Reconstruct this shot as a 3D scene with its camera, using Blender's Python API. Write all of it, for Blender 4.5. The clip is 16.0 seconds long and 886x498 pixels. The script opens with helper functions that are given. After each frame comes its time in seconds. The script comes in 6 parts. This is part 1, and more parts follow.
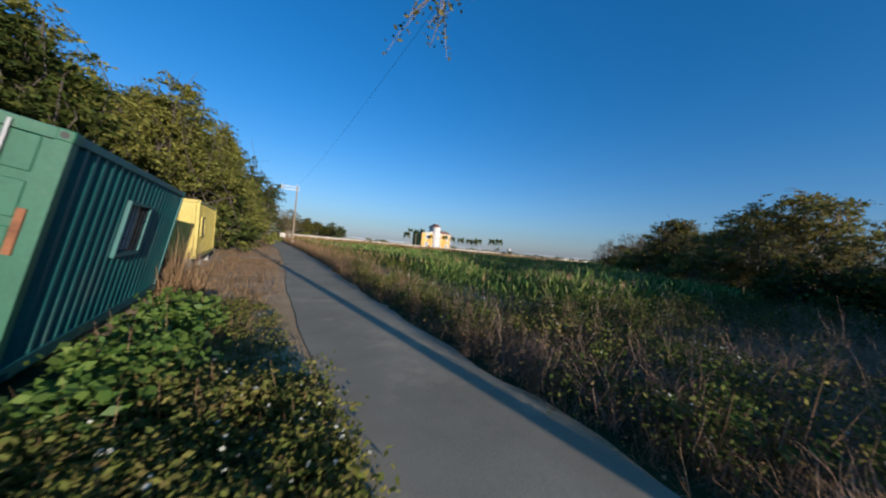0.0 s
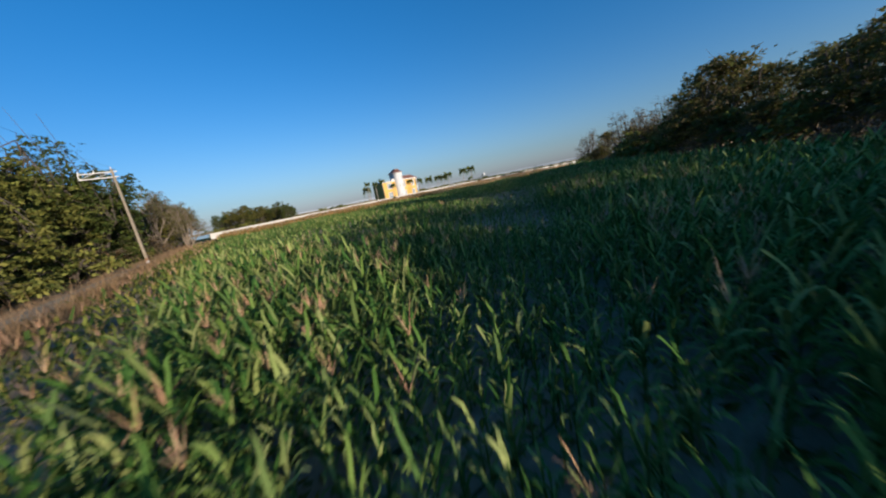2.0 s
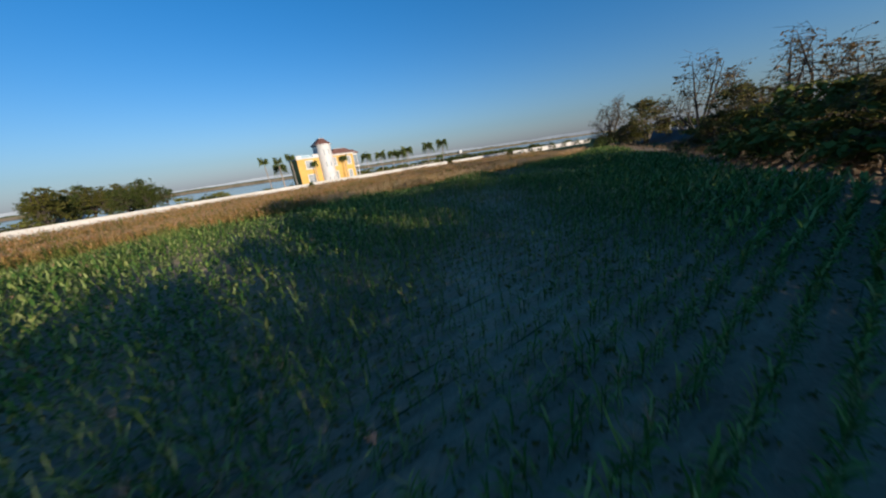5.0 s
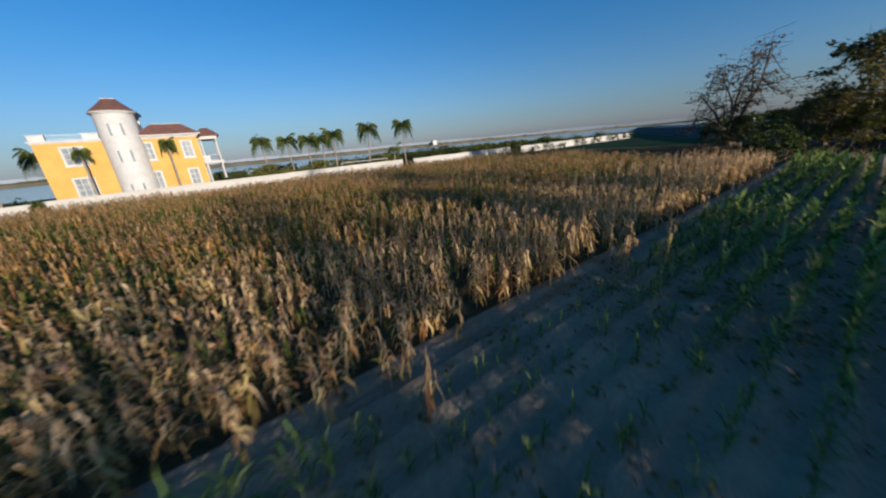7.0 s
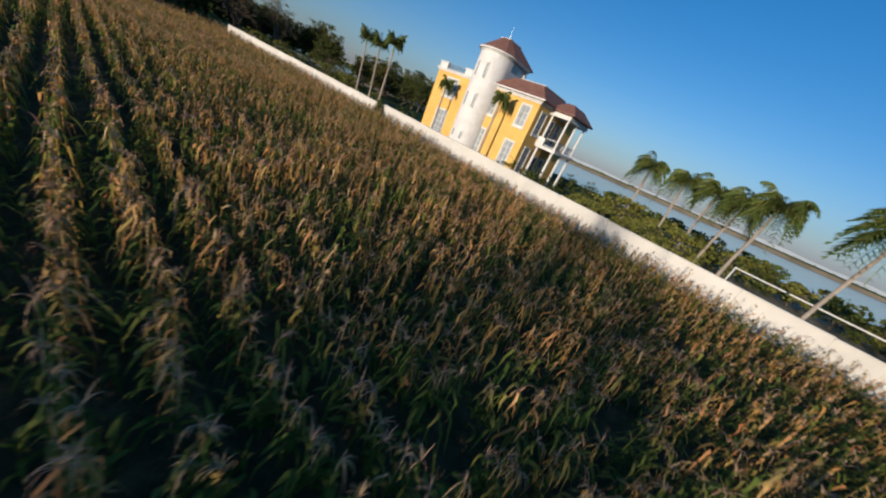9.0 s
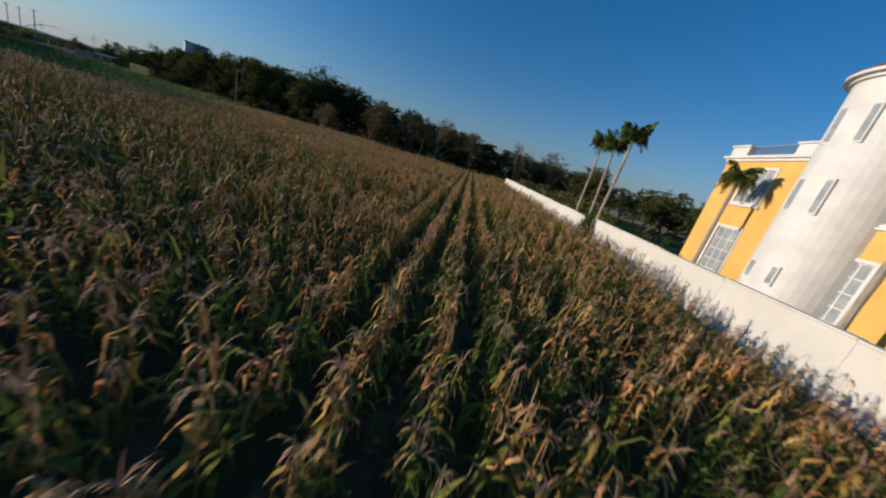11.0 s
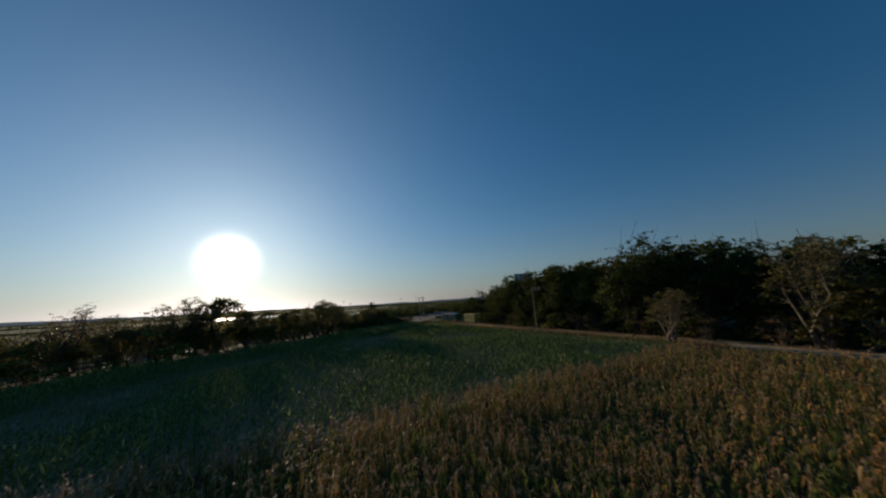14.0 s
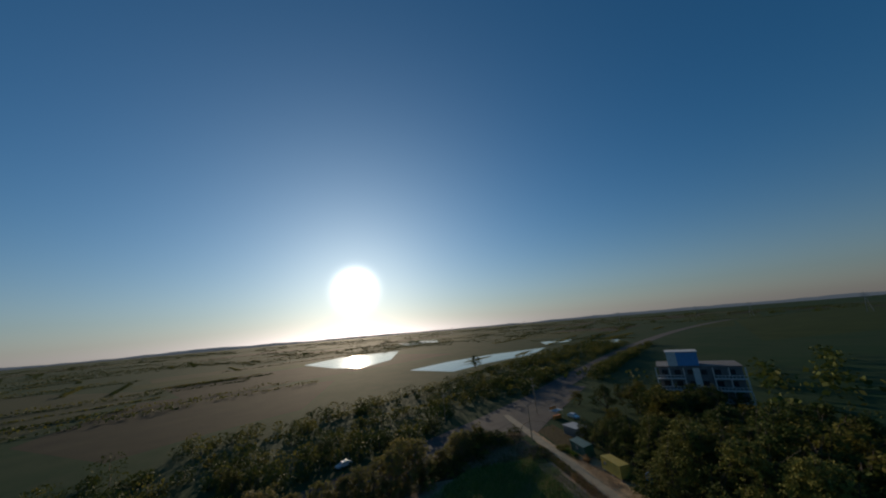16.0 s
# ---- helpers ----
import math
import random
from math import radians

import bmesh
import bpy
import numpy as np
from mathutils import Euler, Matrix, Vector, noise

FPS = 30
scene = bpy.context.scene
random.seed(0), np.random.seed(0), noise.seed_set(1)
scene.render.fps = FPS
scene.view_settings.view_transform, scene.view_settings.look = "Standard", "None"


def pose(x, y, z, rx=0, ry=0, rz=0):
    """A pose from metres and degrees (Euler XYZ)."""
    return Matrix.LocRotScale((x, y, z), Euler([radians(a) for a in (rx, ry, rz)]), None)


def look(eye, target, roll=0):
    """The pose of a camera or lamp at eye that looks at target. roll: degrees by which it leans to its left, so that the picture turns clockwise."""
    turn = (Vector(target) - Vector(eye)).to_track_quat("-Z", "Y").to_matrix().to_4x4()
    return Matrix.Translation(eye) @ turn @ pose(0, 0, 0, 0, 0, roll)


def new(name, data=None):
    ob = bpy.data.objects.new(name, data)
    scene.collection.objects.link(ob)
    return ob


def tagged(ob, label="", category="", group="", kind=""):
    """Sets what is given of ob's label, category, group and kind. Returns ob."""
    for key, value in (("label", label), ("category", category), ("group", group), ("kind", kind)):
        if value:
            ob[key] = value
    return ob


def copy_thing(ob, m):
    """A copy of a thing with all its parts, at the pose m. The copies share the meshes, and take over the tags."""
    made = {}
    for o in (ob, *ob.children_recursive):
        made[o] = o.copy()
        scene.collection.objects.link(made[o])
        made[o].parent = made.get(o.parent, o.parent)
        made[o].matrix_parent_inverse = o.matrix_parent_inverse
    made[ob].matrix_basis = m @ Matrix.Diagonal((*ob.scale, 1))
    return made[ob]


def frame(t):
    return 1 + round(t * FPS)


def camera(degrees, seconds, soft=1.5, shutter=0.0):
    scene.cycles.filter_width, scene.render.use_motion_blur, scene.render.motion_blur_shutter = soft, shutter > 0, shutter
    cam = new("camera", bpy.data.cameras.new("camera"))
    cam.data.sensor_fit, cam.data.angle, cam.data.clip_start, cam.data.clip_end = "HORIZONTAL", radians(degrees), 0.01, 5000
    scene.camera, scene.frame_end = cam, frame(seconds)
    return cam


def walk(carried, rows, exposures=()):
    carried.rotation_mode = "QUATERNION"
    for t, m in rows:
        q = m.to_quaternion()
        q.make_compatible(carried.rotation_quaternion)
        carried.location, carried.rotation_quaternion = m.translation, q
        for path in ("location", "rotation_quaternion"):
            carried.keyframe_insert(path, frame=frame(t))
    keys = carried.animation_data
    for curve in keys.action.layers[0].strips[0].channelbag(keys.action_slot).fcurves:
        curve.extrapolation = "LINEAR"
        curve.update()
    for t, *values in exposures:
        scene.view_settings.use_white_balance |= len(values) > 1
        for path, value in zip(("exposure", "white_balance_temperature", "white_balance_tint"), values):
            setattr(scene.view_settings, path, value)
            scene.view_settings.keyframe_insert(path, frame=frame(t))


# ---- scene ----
# The flight: a drone leaves a lane beside two site containers, crosses a maize field, rounds a villa's wall and climbs.
cam = camera(109.5, 16.0, soft=2.1, shutter=0.1)
PATH = [
    (0.0, pose(0.00, 0.00, 1.91, 89.73, -5.33, -30.34)),
    (0.2, pose(1.00, 0.92, 1.99, 88.65, -2.68, -29.77)),
    (0.4, pose(1.87, 2.12, 2.00, 88.14, 0.05, -29.84)),
    (0.5, pose(2.19, 2.84, 2.05, 88.26, 0.72, -30.28)),
    (1.0, pose(4.49, 5.92, 2.17, 85.05, 5.77, -31.67)),
    (1.5, pose(7.70, 9.55, 2.24, 81.46, 9.06, -33.14)),
    (2.0, pose(11.87, 14.58, 2.30, 78.65, 10.96, -35.13)),
    (2.5, pose(17.26, 19.84, 2.50, 76.69, 12.07, -36.67)),
    (3.0, pose(23.36, 25.45, 2.35, 76.12, 11.79, -37.44)),
    (3.5, pose(29.74, 31.30, 2.72, 75.58, 10.57, -37.34)),
    (3.7, pose(32.06, 33.14, 2.84, 75.51, 9.56, -37.30)),
    (5.8, pose(65.15, 57.56, 5.23, 71.89, 7.44, -36.05)),
    (6.0, pose(69.05, 62.22, 5.00, 71.57, 8.28, -37.18)),
    (6.5, pose(79.72, 73.16, 4.57, 70.85, 9.96, -39.48)),
    (7.0, pose(89.56, 82.09, 4.29, 71.23, 5.06, -36.28)),
    (7.5, pose(99.09, 89.83, 4.14, 71.09, -8.27, -20.12)),
    (8.0, pose(105.18, 97.54, 4.42, 67.28, -19.24, 2.99)),
    (8.5, pose(108.27, 104.56, 4.40, 64.18, -22.35, 25.91)),
    (9.0, pose(109.07, 112.56, 4.76, 65.02, -21.58, 44.94)),
    (9.2, pose(108.89, 114.90, 4.59, 66.17, -21.30, 50.06)),
    (11.3, pose(94.58, 128.65, 3.19, 73.99, -14.44, 102.66)),
    (11.5, pose(91.68, 128.68, 3.07, 74.58, -13.49, 107.39)),
    (12.0, pose(85.30, 129.53, 2.90, 76.25, -10.90, 119.36)),
    (12.5, pose(76.88, 127.00, 3.31, 79.44, -7.63, 129.49)),
    (13.0, pose(70.22, 122.15, 3.98, 85.22, -3.83, 137.22)),
    (13.5, pose(62.82, 116.26, 5.05, 92.92, -0.08, 144.52)),
    (14.0, pose(55.90, 108.60, 7.80, 99.35, 3.24, 151.41)),
    (14.5, pose(51.40, 102.20, 12.05, 103.29, 3.97, 157.96)),
    (15.0, pose(48.40, 97.40, 18.45, 104.59, 4.98, 163.79)),
    (15.5, pose(45.50, 93.30, 25.75, 104.53, 5.58, 168.30)),
    (16.0, pose(42.70, 88.60, 33.20, 104.14, 4.76, 170.64)),
]
EXPOSURES = [(t, stops, kelvin, 9) for t, stops, kelvin in ((0.0, 0.68, 5640), (1.5, 0.66, 5760), (3.5, 0.64, 5920), (6.5, 0.47, 5760), (9.2, 0.44, 6000), (11.3, 0.30, 5950), (12.3, 0.08, 6250), (13.0, -0.15, 6600), (14.5, -0.33, 6850), (16.0, -0.31, 6850))]
walk(cam, PATH, EXPOSURES)

# ---- world and sun ----
SUN_ELEVATION, SUN_AZIMUTH = radians(7.8), radians(174.3)
SUN_WAY = Vector((math.cos(SUN_ELEVATION) * math.sin(SUN_AZIMUTH), math.cos(SUN_ELEVATION) * math.cos(SUN_AZIMUTH), math.sin(SUN_ELEVATION)))


def build_world():
    world = bpy.data.worlds.new("sky")
    scene.world = world
    world.use_nodes = True
    nodes, links = world.node_tree.nodes, world.node_tree.links
    nodes.clear()
    sky = nodes.new("ShaderNodeTexSky")
    sky.sky_type, sky.sun_disc = "NISHITA", False
    sky.sun_elevation, sky.sun_rotation = SUN_ELEVATION, SUN_AZIMUTH
    sky.air_density, sky.dust_density, sky.ozone_density = 1.0, 0.2, 4.0
    back = nodes.new("ShaderNodeBackground")
    back.inputs["Strength"].default_value = 0.113
    out = nodes.new("ShaderNodeOutputWorld")
    deep = nodes.new("ShaderNodeHueSaturation")
    deep.inputs["Saturation"].default_value = 1.15
    links.new(sky.outputs[0], deep.inputs["Color"])
    # the sun's own disc and its aureole
    place = nodes.new("ShaderNodeTexCoord")
    dot = nodes.new("ShaderNodeVectorMath")
    dot.operation = "DOT_PRODUCT"
    dot.inputs[1].default_value = SUN_WAY
    links.new(place.outputs["Generated"], dot.inputs[0])
    angle = nodes.new("ShaderNodeMath")
    angle.operation = "ARCCOSINE"
    links.new(dot.outputs["Value"], angle.inputs[0])

    def falloff(last, width, power, amount):
        steps = (("DIVIDE", radians(width)), ("POWER", power), ("MULTIPLY", -1.0), ("EXPONENT", 0.0), ("MULTIPLY", amount))
        for kind, value in steps:
            n = nodes.new("ShaderNodeMath")
            n.operation = kind
            n.inputs[1].default_value = value
            links.new(last, n.inputs[0])
            last = n.outputs[0]
        return last

    glow = nodes.new("ShaderNodeBackground")
    glow.inputs["Color"].default_value = (1.0, 0.97, 0.92, 1)
    links.new(falloff(angle.outputs[0], 2.4, 2.2, 7.8), glow.inputs["Strength"])
    veil = nodes.new("ShaderNodeBackground")
    veil.inputs["Color"].default_value = (0.80, 0.97, 1.0, 1)
    links.new(falloff(angle.outputs[0], 20.0, 1.3, 0.44), veil.inputs["Strength"])
    # dusty air low over the plain
    split = nodes.new("ShaderNodeSeparateXYZ")
    links.new(place.outputs["Generated"], split.inputs[0])
    level = nodes.new("ShaderNodeMath")
    level.operation = "ABSOLUTE"
    links.new(split.outputs["Z"], level.inputs[0])
    pale = nodes.new("ShaderNodeHueSaturation")
    pale.inputs["Saturation"].default_value = 0.3
    links.new(sky.outputs[0], pale.inputs["Color"])
    tint = nodes.new("ShaderNodeMix")
    tint.data_type, tint.blend_type = "RGBA", "MULTIPLY"
    tint.inputs["Factor"].default_value, tint.inputs["B"].default_value = 1.0, (0.56, 0.575, 0.70, 1)
    links.new(pale.outputs[0], tint.inputs["A"])
    air = nodes.new("ShaderNodeMix")
    air.data_type = "RGBA"
    links.new(falloff(level.outputs[0], 8.0, 1.1, 0.9), air.inputs["Factor"])
    links.new(deep.outputs[0], air.inputs["A"])
    links.new(tint.outputs["Result"], air.inputs["B"])
    links.new(air.outputs["Result"], back.inputs["Color"])
    # the blue of the upper sky
    height = nodes.new("ShaderNodeMath")
    height.operation, height.use_clamp = "MULTIPLY", True
    height.inputs[1].default_value = 0.02
    links.new(split.outputs["Z"], height.inputs[0])
    upper = nodes.new("ShaderNodeBackground")
    upper.inputs["Color"].default_value = (0.25, 1.0, 2.0, 1)
    links.new(height.outputs[0], upper.inputs["Strength"])
    dome = nodes.new("ShaderNodeAddShader")
    links.new(upper.outputs[0], dome.inputs[0])
    links.new(veil.outputs[0], dome.inputs[1])
    pair = nodes.new("ShaderNodeAddShader")
    links.new(glow.outputs[0], pair.inputs[0])
    links.new(dome.outputs[0], pair.inputs[1])
    both = nodes.new("ShaderNodeAddShader")
    links.new(back.outputs[0], both.inputs[0])
    links.new(pair.outputs[0], both.inputs[1])
    links.new(both.outputs[0], out.inputs["Surface"])


build_world()
sun_lamp = bpy.data.lights.new("sun", "SUN")
sun_lamp.energy, sun_lamp.angle, sun_lamp.color = 5.0, radians(0.6), (1.0, 0.82, 0.62)
sun = new("sun", sun_lamp)
sun.matrix_world = look(SUN_WAY * 300, (0, 0, 0))


# ---- materials ----
def shader(name):
    m = bpy.data.materials.new(name)
    m.use_nodes = True
    nodes, links = m.node_tree.nodes, m.node_tree.links
    nodes.clear()
    out = nodes.new("ShaderNodeOutputMaterial")
    return m, nodes, links, out


def noise_node(nodes, links, scale, detail=4.0, vector=None, rough=0.6):
    n = nodes.new("ShaderNodeTexNoise")
    n.inputs["Scale"].default_value, n.inputs["Detail"].default_value, n.inputs["Roughness"].default_value = scale, detail, rough
    if vector is None:
        vector = nodes.new("ShaderNodeTexCoord").outputs["Object"]
    links.new(vector, n.inputs["Vector"])
    return n.outputs["Fac"]


def ramp_node(nodes, links, fac, stops):
    r = nodes.new("ShaderNodeValToRGB")
    e = r.color_ramp.elements
    e[0].position, e[0].color = stops[0][0], (*stops[0][1], 1)
    e[1].position, e[1].color = stops[-1][0], (*stops[-1][1], 1)
    for p, c in stops[1:-1]:
        e.new(p).color = (*c, 1)
    links.new(fac, r.inputs["Fac"])
    return r.outputs["Color"]


def mix_node(nodes, links, fac, a, b, kind="MIX"):
    m = nodes.new("ShaderNodeMix")
    m.data_type, m.blend_type = "RGBA", kind
    for socket, value in ((m.inputs["Factor"], fac), (m.inputs["A"], a), (m.inputs["B"], b)):
        if isinstance(value, (int, float)):
            socket.default_value = value
        elif isinstance(value, tuple):
            socket.default_value = (*value, 1)
        else:
            links.new(value, socket)
    return m.outputs["Result"]


def surface(name, stops, scale=3.0, fine=40.0, rough=0.8, bump=0.3, metal=0.0, stain=None, depth=0.01, specular=0.4, stretch=None):
    """Two scales of variation on a principled surface: a broad one through stops, a fine one as grain and relief."""
    m, nodes, links, out = shader(name)
    vector = nodes.new("ShaderNodeTexCoord").outputs["Object"]
    if stretch:
        mapping = nodes.new("ShaderNodeMapping")
        mapping.inputs["Scale"].default_value = stretch
        links.new(vector, mapping.inputs["Vector"])
        vector = mapping.outputs[0]
    broad, grain = noise_node(nodes, links, scale, 5, vector), noise_node(nodes, links, fine, 3, vector)
    colour = ramp_node(nodes, links, broad, stops)
    colour = mix_node(nodes, links, 0.35, colour, ramp_node(nodes, links, grain, [(0.3, (0.35, 0.35, 0.35)), (0.7, (1, 1, 1))]), "MULTIPLY")
    if stain:
        tint, amount = stain
        spots = ramp_node(nodes, links, noise_node(nodes, links, scale * 0.37 + 0.4, 6, vector, 0.7), [(0.52, (0, 0, 0)), (0.68, (amount,) * 3)])
        colour = mix_node(nodes, links, spots, colour, tint)
    p = nodes.new("ShaderNodeBsdfPrincipled")
    links.new(colour, p.inputs["Base Color"])
    p.inputs["Roughness"].default_value, p.inputs["Metallic"].default_value = rough, metal
    p.inputs["Specular IOR Level"].default_value = specular
    if bump:
        b = nodes.new("ShaderNodeBump")
        b.inputs["Strength"].default_value, b.inputs["Distance"].default_value = bump, depth
        links.new(grain, b.inputs["Height"])
        links.new(b.outputs[0], p.inputs["Normal"])
    links.new(p.outputs[0], out.inputs["Surface"])
    return m


def foliage(name, colours, scale=0.12, through_light=0.4, rough=0.55, gloss=0.25):
    """Leaves: each leaf its own tone, drifting over the place; some light passes through."""
    m, nodes, links, out = shader(name)
    geo = nodes.new("ShaderNodeNewGeometry")
    count = len(colours)
    tone = ramp_node(nodes, links, geo.outputs["Random Per Island"], [(i / (count - 1), c) for i, c in enumerate(colours)])
    drift = noise_node(nodes, links, scale, 3, geo.outputs["Position"])
    tone = mix_node(nodes, links, 0.55, tone, ramp_node(nodes, links, drift, [(0.3, (0.55, 0.6, 0.5)), (0.5, (0.9, 0.9, 0.85)), (0.72, (1.25, 1.12, 0.85))]), "MULTIPLY")
    p = nodes.new("ShaderNodeBsdfPrincipled")
    links.new(tone, p.inputs["Base Color"])
    p.inputs["Roughness"].default_value, p.inputs["Specular IOR Level"].default_value = rough, gloss
    t = nodes.new("ShaderNodeBsdfTranslucent")
    links.new(tone, t.inputs["Color"])
    mixed = nodes.new("ShaderNodeMixShader")
    mixed.inputs[0].default_value = through_light
    links.new(p.outputs[0], mixed.inputs[1])
    links.new(t.outputs[0], mixed.inputs[2])
    links.new(mixed.outputs[0], out.inputs["Surface"])
    return m


def plain(name, colour, rough=0.5, metal=0.0):
    return surface(name, [(0.3, tuple(c * 0.85 for c in colour)), (0.7, colour)], 2.0, 30.0, rough, 0.1, metal, depth=0.003)


GREEN_CORN = foliage("maize_leaf_green", [(0.04, 0.095, 0.022), (0.07, 0.145, 0.031), (0.17, 0.24, 0.053), (0.33, 0.35, 0.125), (0.048, 0.11, 0.025)], 0.09, 0.16, 0.75, 0.05)
DRY_CORN = foliage("maize_leaf_dry", [(0.53, 0.245, 0.10), (0.20, 0.175, 0.042), (0.60, 0.345, 0.155), (0.39, 0.155, 0.06), (0.31, 0.235, 0.056), (0.49, 0.24, 0.09), (0.21, 0.175, 0.042), (0.66, 0.43, 0.235)], 0.12, 0.16, 0.8, 0.05)
DRY_STEM = foliage("dry_stem", [(0.21, 0.13, 0.083), (0.30, 0.20, 0.13), (0.15, 0.09, 0.058), (0.35, 0.24, 0.165), (0.25, 0.14, 0.095)], 0.5, 0.1, 0.85, 0.05)
PALE_STEM = foliage("pale_dry_stem", [(0.34, 0.215, 0.155), (0.45, 0.31, 0.23), (0.25, 0.155, 0.115), (0.38, 0.25, 0.18)], 0.5, 0.1, 0.85, 0.05)
BRUSH_GREEN = foliage("brush_leaf_green", [(0.04, 0.068, 0.016), (0.07, 0.10, 0.025), (0.14, 0.14, 0.038), (0.035, 0.058, 0.014)], 0.5, 0.25, 0.8, 0.05)
BRUSH = foliage("dry_brush_leaf", [(0.15, 0.105, 0.042), (0.25, 0.16, 0.07), (0.11, 0.11, 0.034), (0.34, 0.22, 0.11), (0.20, 0.125, 0.055)], 0.5, 0.25, 0.8, 0.05)
UNDERGROWTH = foliage("maize_leaf_late", [(0.05, 0.10, 0.025), (0.12, 0.165, 0.036), (0.26, 0.25, 0.055), (0.07, 0.125, 0.03), (0.34, 0.28, 0.08)], 0.15, 0.35, 0.75, 0.05)
SERE_CORN = foliage("maize_leaf_sere", [(0.68, 0.46, 0.25), (0.54, 0.335, 0.16), (0.74, 0.54, 0.33), (0.46, 0.26, 0.11), (0.50, 0.385, 0.15), (0.72, 0.49, 0.26)], 0.12, 0.16, 0.8, 0.05)
TASSEL = foliage("maize_tassel", [(0.46, 0.24, 0.15), (0.56, 0.37, 0.24), (0.42, 0.29, 0.14), (0.48, 0.23, 0.16)], 0.5, 0.2)
TREE_GREEN = foliage("tree_leaf", [(0.038, 0.058, 0.015), (0.062, 0.086, 0.022), (0.09, 0.10, 0.027), (0.05, 0.068, 0.018)], 0.08, 0.18, 0.7, 0.04)
TREE_OLIVE = foliage("tree_leaf_olive", [(0.088, 0.096, 0.022), (0.13, 0.13, 0.03), (0.16, 0.135, 0.036), (0.062, 0.075, 0.018)], 0.08, 0.33, 0.7, 0.04)
TREE_HAZEL = foliage("tree_leaf_hazel", [(0.165, 0.14, 0.052), (0.21, 0.165, 0.068), (0.145, 0.15, 0.045), (0.12, 0.13, 0.038), (0.27, 0.195, 0.088)], 0.08, 0.5, 0.7, 0.04)
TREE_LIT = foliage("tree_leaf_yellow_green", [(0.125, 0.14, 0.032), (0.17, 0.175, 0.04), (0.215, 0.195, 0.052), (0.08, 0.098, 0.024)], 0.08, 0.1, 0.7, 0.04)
TREE_MIXED = foliage("tree_leaf_mixed", [(0.115, 0.13, 0.035), (0.185, 0.18, 0.052), (0.26, 0.205, 0.078), (0.14, 0.15, 0.041)], 0.08, 0.5, 0.7, 0.04)
TREE_BROWN = foliage("tree_leaf_dry", [(0.16, 0.10, 0.05), (0.24, 0.15, 0.07), (0.12, 0.10, 0.04), (0.20, 0.15, 0.08)], 0.1, 0.42)
PALM_GREEN = foliage("palm_leaf", [(0.09, 0.145, 0.035), (0.16, 0.205, 0.055), (0.25, 0.255, 0.085)], 0.3, 0.3)
WEED_GREEN = foliage("weed_leaf", [(0.07, 0.09, 0.02), (0.125, 0.14, 0.032), (0.20, 0.175, 0.05), (0.085, 0.105, 0.024), (0.17, 0.12, 0.05)], 0.5, 0.3, 0.7, 0.08)
DRY_GRASS = foliage("dry_grass_blade", [(0.30, 0.19, 0.10), (0.40, 0.27, 0.15), (0.17, 0.105, 0.06), (0.33, 0.20, 0.11)], 0.4, 0.3, 0.8, 0.1)
BARK = surface("bark", [(0.3, (0.10, 0.075, 0.05)), (0.7, (0.24, 0.19, 0.14))], 4, 30, 0.9, 0.8, depth=0.02, stretch=(1, 1, 0.25))
DARK_BARK = surface("dark_bark", [(0.3, (0.045, 0.036, 0.026)), (0.7, (0.10, 0.08, 0.06))], 4, 30, 0.9, 0.8, depth=0.02, stretch=(1, 1, 0.25))
PALE_BARK = surface("pale_bark", [(0.3, (0.20, 0.165, 0.13)), (0.7, (0.33, 0.28, 0.23))], 4, 30, 0.9, 0.6, depth=0.02, stretch=(1, 1, 0.3))
SOIL = surface("field_soil", [(0.3, (0.215, 0.160, 0.108)), (0.55, (0.305, 0.23, 0.155)), (0.75, (0.41, 0.315, 0.215))], 0.25, 9, 0.95, 0.9, depth=0.06, specular=0.03, stain=((0.38, 0.295, 0.20), 0.55))
# Litter brown, kept dark so that it also paints shade at the maize edge.
LITTER_SHADE = surface("litter_shade_soil", [(0.3, (0.055, 0.045, 0.022)), (0.55, (0.10, 0.078, 0.04)), (0.75, (0.19, 0.14, 0.075))], 1.6, 16, 0.95, 0.9, depth=0.05, specular=0.03)
MULCH = surface("dry_straw_mulch", [(0.3, (0.15, 0.105, 0.06)), (0.55, (0.26, 0.185, 0.115)), (0.75, (0.38, 0.28, 0.18))], 1.6, 16, 0.95, 0.9, depth=0.05, specular=0.03)
DUST = surface("sandy_earth", [(0.3, (0.36, 0.235, 0.125)), (0.5, (0.48, 0.33, 0.185)), (0.75, (0.58, 0.425, 0.26))], 0.6, 14, 0.95, 0.9, depth=0.05, specular=0.05)
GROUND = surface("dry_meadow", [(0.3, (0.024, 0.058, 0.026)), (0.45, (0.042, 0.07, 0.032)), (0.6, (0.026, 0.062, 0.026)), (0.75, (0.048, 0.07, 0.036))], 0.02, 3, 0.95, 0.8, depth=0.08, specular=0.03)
ASPHALT = surface("worn_concrete_lane", [(0.3, (0.265, 0.225, 0.155)), (0.7, (0.375, 0.325, 0.23))], 0.5, 60, 0.9, 0.3, stain=((0.46, 0.36, 0.23), 0.7), depth=0.01, specular=0.12)
WHITE_WALL = surface("wall_limewash", [(0.3, (0.44, 0.415, 0.37)), (0.7, (0.55, 0.52, 0.475))], 0.35, 25, 0.9, 0.25, stain=((0.50, 0.45, 0.38), 0.45))
# Slope colour is near-black because it includes the shade of the north face.
SHADED_SLOPE = surface("shaded_slope", [(0.3, (0.045, 0.045, 0.045)), (0.7, (0.085, 0.08, 0.072))], 0.4, 8, 0.9, 0.5, depth=0.03, specular=0.1)
